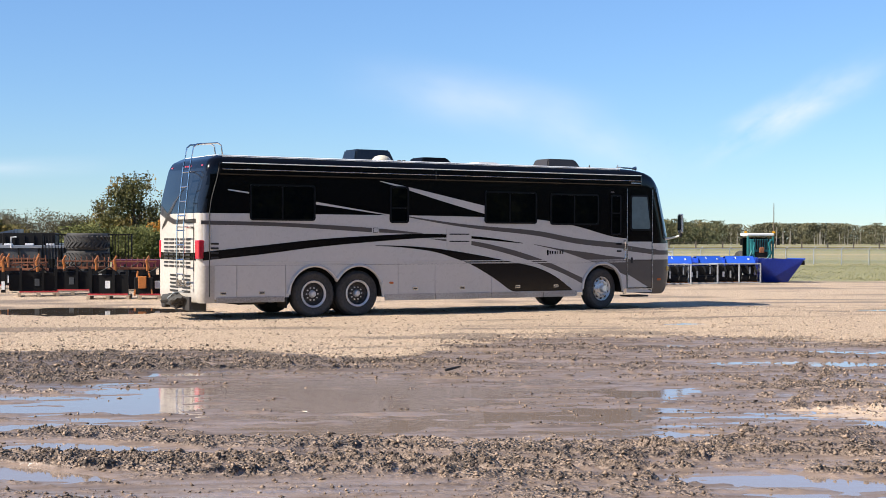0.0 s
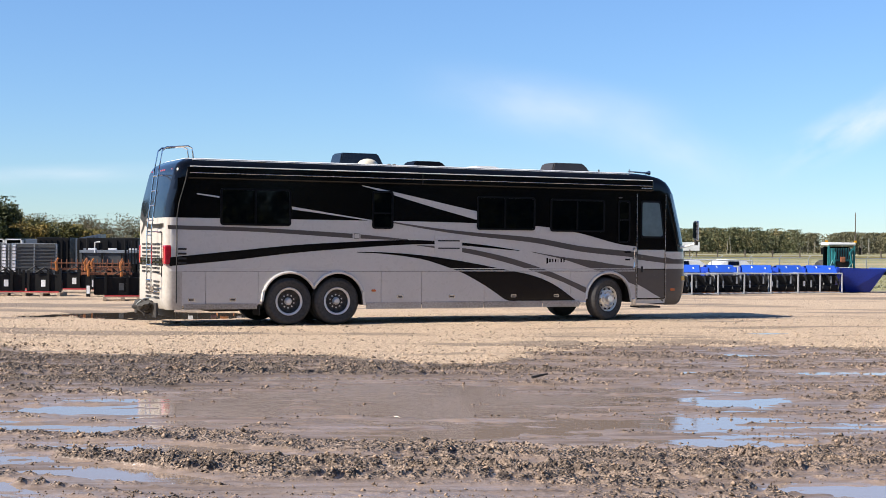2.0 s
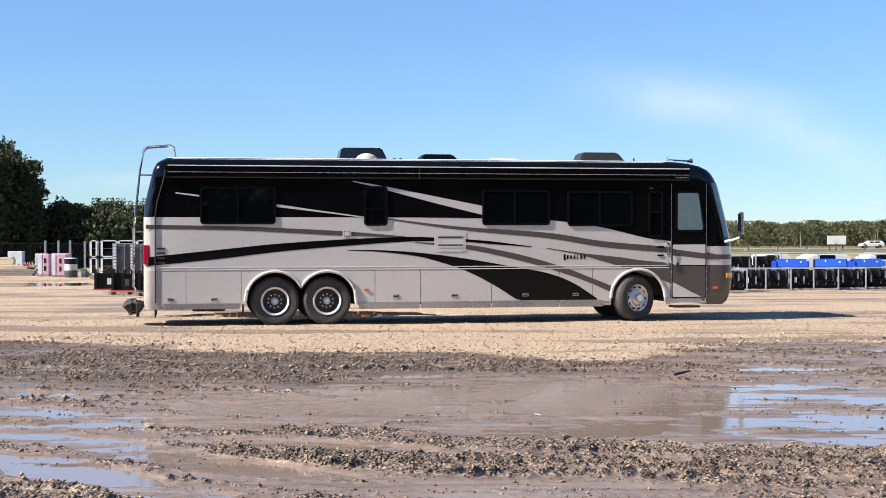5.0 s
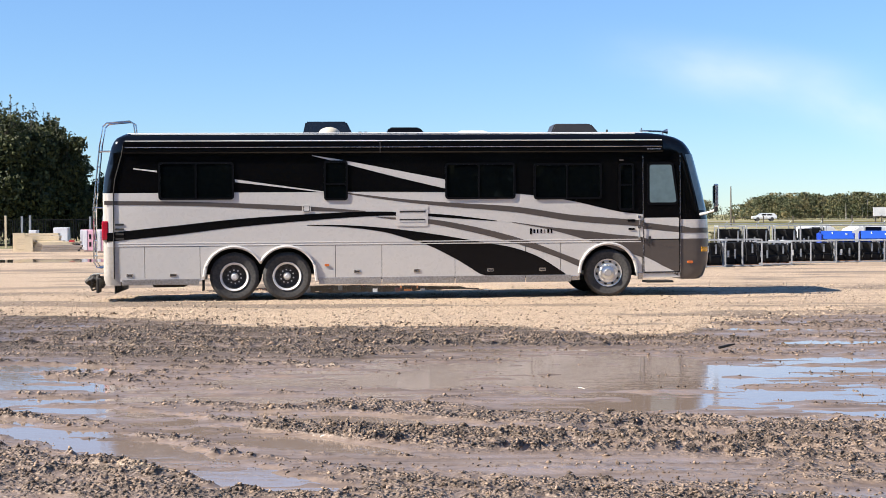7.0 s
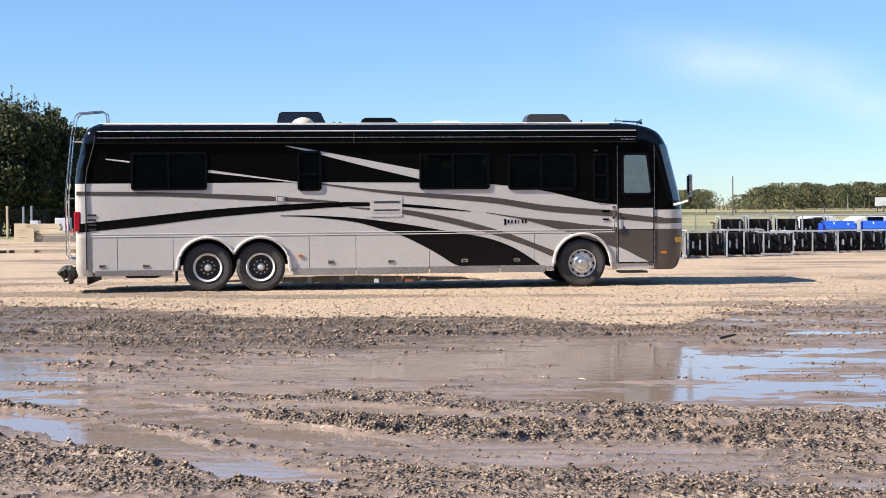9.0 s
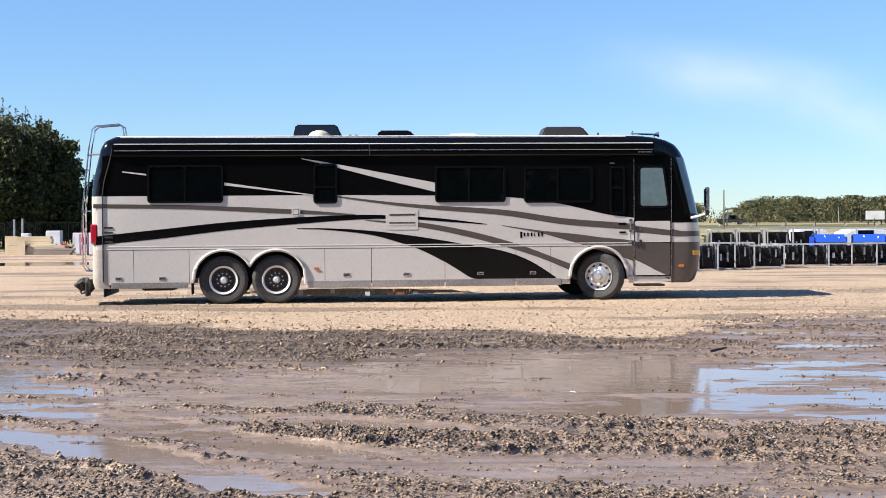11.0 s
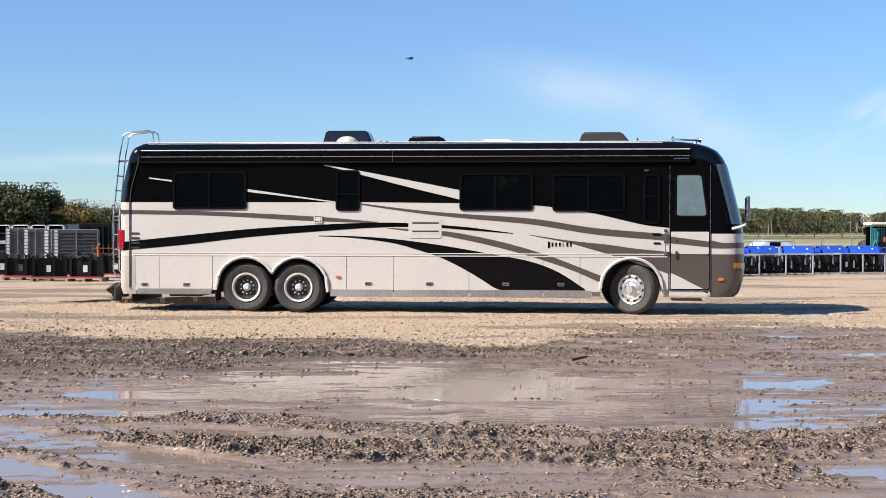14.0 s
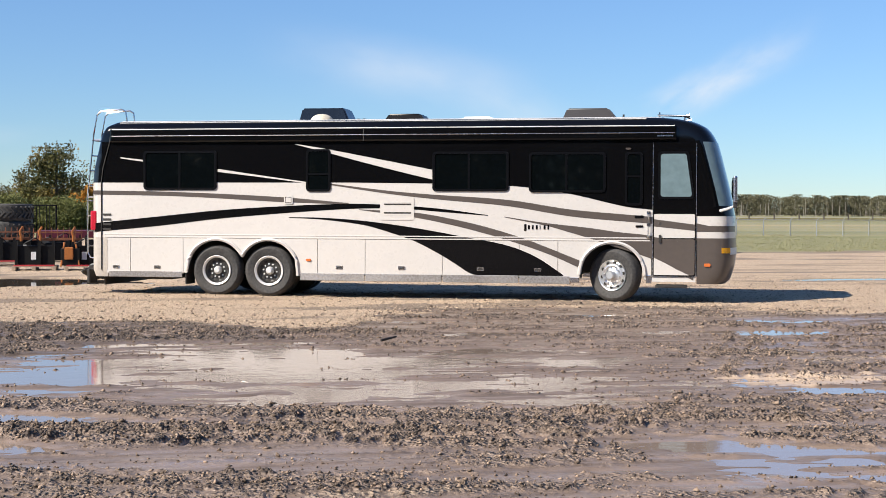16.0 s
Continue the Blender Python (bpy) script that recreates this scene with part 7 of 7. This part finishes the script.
# ---- traffic on the far road ----
def car(name, label, category, long, tall, paint, kind):
    c = thing(name, label, category)
    bm = bmesh.new()
    if kind == "coach":
        pts = [(0, 0.6), (long * 0.97, 0.6), (long, 1.1), (long * 0.86, 1.45), (long * 0.80, 1.95), (long * 0.98, 2.1), (long * 0.95, tall), (0, tall), (-0.02, tall * 0.6)]
    elif kind == "pickup":
        pts = [(0, 0.45), (long, 0.45), (long, 0.95), (long * 0.75, 1.05), (long * 0.64, tall), (long * 0.40, tall), (long * 0.36, 1.05), (0, 1.05)]
    else:
        pts = [(0, 0.45), (long, 0.45), (long, 0.9), (long * 0.78, 1.05), (long * 0.64, tall), (long * 0.12, tall), (0, 1.0)]
    prism(bm, [(x - long / 2, z) for x, z in pts], -0.95, 0.95)
    bmesh.ops.bevel(bm, geom=bm.edges[:], offset=0.06, segments=2, affect="EDGES")
    part("body", bm, paint, c, smooth=True)
    for f in (0.2, 0.8):
        for y in (-0.97, 0.77):
            part("wheel", lathe(bmesh.new(), [(0.05, 0), (0.34, 0), (0.36, 0.05), (0.36, 0.2), (0.05, 0.2)], 14, pose((f - 0.5) * long, y, 0.36)), RUBBER, c)
    if kind == "coach":
        glass = ((-0.05, 0.08, 1.6, 2.1), (0.2, 0.29, 1.5, 2.0), (0.37, 0.46, 1.5, 2.0))
    else:
        glass = ((-0.3, -0.08, 1.08, tall - 0.15), (-0.05, 0.14, 1.08, tall - 0.15)) if kind == "suv" else ((-0.06, 0.12, 1.08, tall - 0.12),)
    for a, b, z0, z1 in glass:
        piece("side_glass", TINT, c, (a * long, b * long, -0.962, 0.962, z0, z1))
    if kind == "coach":
        piece("stripe", TAUPE, c, (-0.45 * long, 0.2 * long, -0.96, 0.96, 1.25, 1.33))
    return c


WHITE_CAR = material("white car paint", (0.75, 0.75, 0.74), 0.25, grain=0.05, coat=0.5)
DARK_CAR = material("dark car paint", (0.02, 0.022, 0.026), 0.25, coat=0.5)


def drives(x, at, speed):
    return [(t, x + speed * (t - at)) for t in range(0, 17, 2)]


TRAFFIC = [(car("suv", "white sport utility car on the far road", "car", 4.9, 1.7, WHITE_CAR, "suv"), 279.0, 0, drives(91.7, 2.80, 28.8)),
           (car("camper", "white camper van with a sleeping alcove on the far road", "camper", 7.8, 3.1, WHITE_CAR, "coach"), 279.0, 0, drives(82.3, 6.50, 20.0)),
           (car("car", "white car on the far road", "car", 4.7, 1.5, WHITE_CAR, "suv"), 283.0, 180, drives(61.9, 7.10, -15.2)),
           (car("pickup", "dark pickup truck on the far road", "pickup", 5.8, 1.85, DARK_CAR, "pickup"), 279.0, 0, drives(73.0, 11.60, 25.9)),
           (car("suv", "dark sport utility car on the far road", "car", 4.9, 1.75, DARK_CAR, "suv"), 283.0, 180, drives(78.7, 11.70, -17.3))]


# ---- a small fly that crosses the view once ----
fly = thing("fly", "small dark fly in mid flight", "insect")
bm = bmesh.new()
bmesh.ops.create_icosphere(bm, subdivisions=2, radius=1.0, matrix=Matrix.Diagonal((0.0045, 0.0016, 0.0016, 1)))
FLY = material("fly shell", (0.10, 0.095, 0.10), 0.35)
part("body", bm, FLY, fly, smooth=True)
bm = bmesh.new()
bmesh.ops.create_icosphere(bm, subdivisions=1, radius=1.0, matrix=pose(-0.005, 0, 0.0002) @ Matrix.Diagonal((0.0012, 0.0013, 0.0013, 1)))
part("head", bm, FLY, fly, smooth=True)
for side in (-1, 1):
    bm = bmesh.new()
    bmesh.ops.create_icosphere(bm, subdivisions=1, radius=1.0, matrix=pose(0.002, side * 0.002, 0.0015, 0, 0, side * 20) @ Matrix.Diagonal((0.0042, 0.0013, 0.00015, 1)))
    part("wing", bm, FLY, fly)


# ---- motion: the motorhome backs up, stops and pulls forward in a turn ----
# rows of its walk: seconds, place x and y, heading in degrees
DRIVE = [
    (0, 5.975, 34.505, 20.73),
    (0.5, 5.463, 34.290, 20.29),
    (1, 4.904, 34.037, 19.41),
    (1.5, 4.329, 33.775, 18.30),
    (2, 3.721, 33.521, 17.23),
    (2.5, 3.133, 33.280, 16.08),
    (3, 2.602, 33.060, 14.78),
    (3.5, 2.047, 32.842, 13.39),
    (4, 1.623, 32.666, 11.97),
    (4.5, 1.187, 32.489, 10.36),
    (5, 0.738, 32.310, 8.58),
    (5.5, 0.289, 32.148, 6.92),
    (6, -0.144, 32.019, 5.69),
    (6.5, -0.550, 31.941, 5.18),
    (7, -0.926, 31.915, 5.39),
    (7.5, -1.188, 31.902, 5.67),
    (8, -1.384, 31.897, 5.98),
    (8.5, -1.473, 31.894, 6.14),
    (9, -1.520, 31.892, 6.25),
    (9.5, -1.546, 31.892, 6.35),
    (10, -1.475, 31.900, 6.40),
    (10.5, -1.293, 31.904, 6.14),
    (11, -0.965, 31.863, 4.74),
    (11.5, -0.518, 31.811, 3.11),
    (12, 0.002, 31.731, 1.13),
    (12.5, 0.586, 31.610, -1.28),
    (13, 1.233, 31.432, -4.14),
    (13.5, 1.937, 31.195, -7.34),
    (14, 2.667, 30.898, -10.75),
    (14.5, 3.486, 30.527, -14.25),
    (15, 4.347, 30.089, -17.69),
    (15.5, 5.233, 29.586, -21.02),
    (16, 6.025, 29.062, -24.33),
]


# the fly: seconds and place, resting on the sand before and after
FLIGHT = [(0, 4, -3, 0.02), (13.2, 4, -3, 0.02), (13.7, 2.8, 1.7, 1.9), (13.9, 0.88, 1.92, 2.02), (14, 0.125, 1.995, 2.007), (14.1, -0.6, 2.07, 2.0), (14.3, -2.3, 1.9, 1.9), (14.8, -4, -3, 0.02), (16, -4, -3, 0.02)]


def motions():
    rows, roll, spins, turns = [], 0.0, [], []
    for i, (t, x, y, a) in enumerate(DRIVE):
        rows.append((t, pose(x, y, 0, 0, 0, a)))
        ahead = Vector((math.cos(radians(a)), math.sin(radians(a))))
        rear = Vector((x, y)) - 3.1 * ahead
        if i:
            step = (rear - last).dot(ahead)
            roll += step / WHEEL_R
            bend = math.degrees(math.atan2(7.5 * radians(a - DRIVE[i - 1][3]) * (1 if step > 0 else -1), max(abs(step), 0.2)))
            turns.append(max(-30, min(30, bend)))
        spins.append((t, roll))
        last = rear
    turns.append(turns[-1])
    walk(motorhome, rows)
    for wheel_ob, place, steered in WHEELS:
        keyed = []
        for i, (t, r) in enumerate(spins):
            near = turns[max(0, i - 1):i + 2]
            steer = sum(near) / len(near) if steered else 0
            if i:
                half = ((t + keyed[-1][0]) / 2, (r + spins[i - 1][1]) / 2, (steer + before) / 2)
                keyed.append((half[0], pose(*place, 0, 0, half[2]) @ pose(0, 0, 0, 0, math.degrees(half[1]), 0)))
            keyed.append((t, pose(*place, 0, 0, steer) @ pose(0, 0, 0, 0, math.degrees(r), 0)))
            before = steer
        walk(wheel_ob, keyed)
    for car_ob, lane, ahead, times in TRAFFIC:
        walk(car_ob, [(t, pose(x, lane, 0.32, 0, 0, ahead)) for t, x in times])
    walk(fly, [(t, pose(x, y, z)) for t, x, y, z in FLIGHT])


motions()
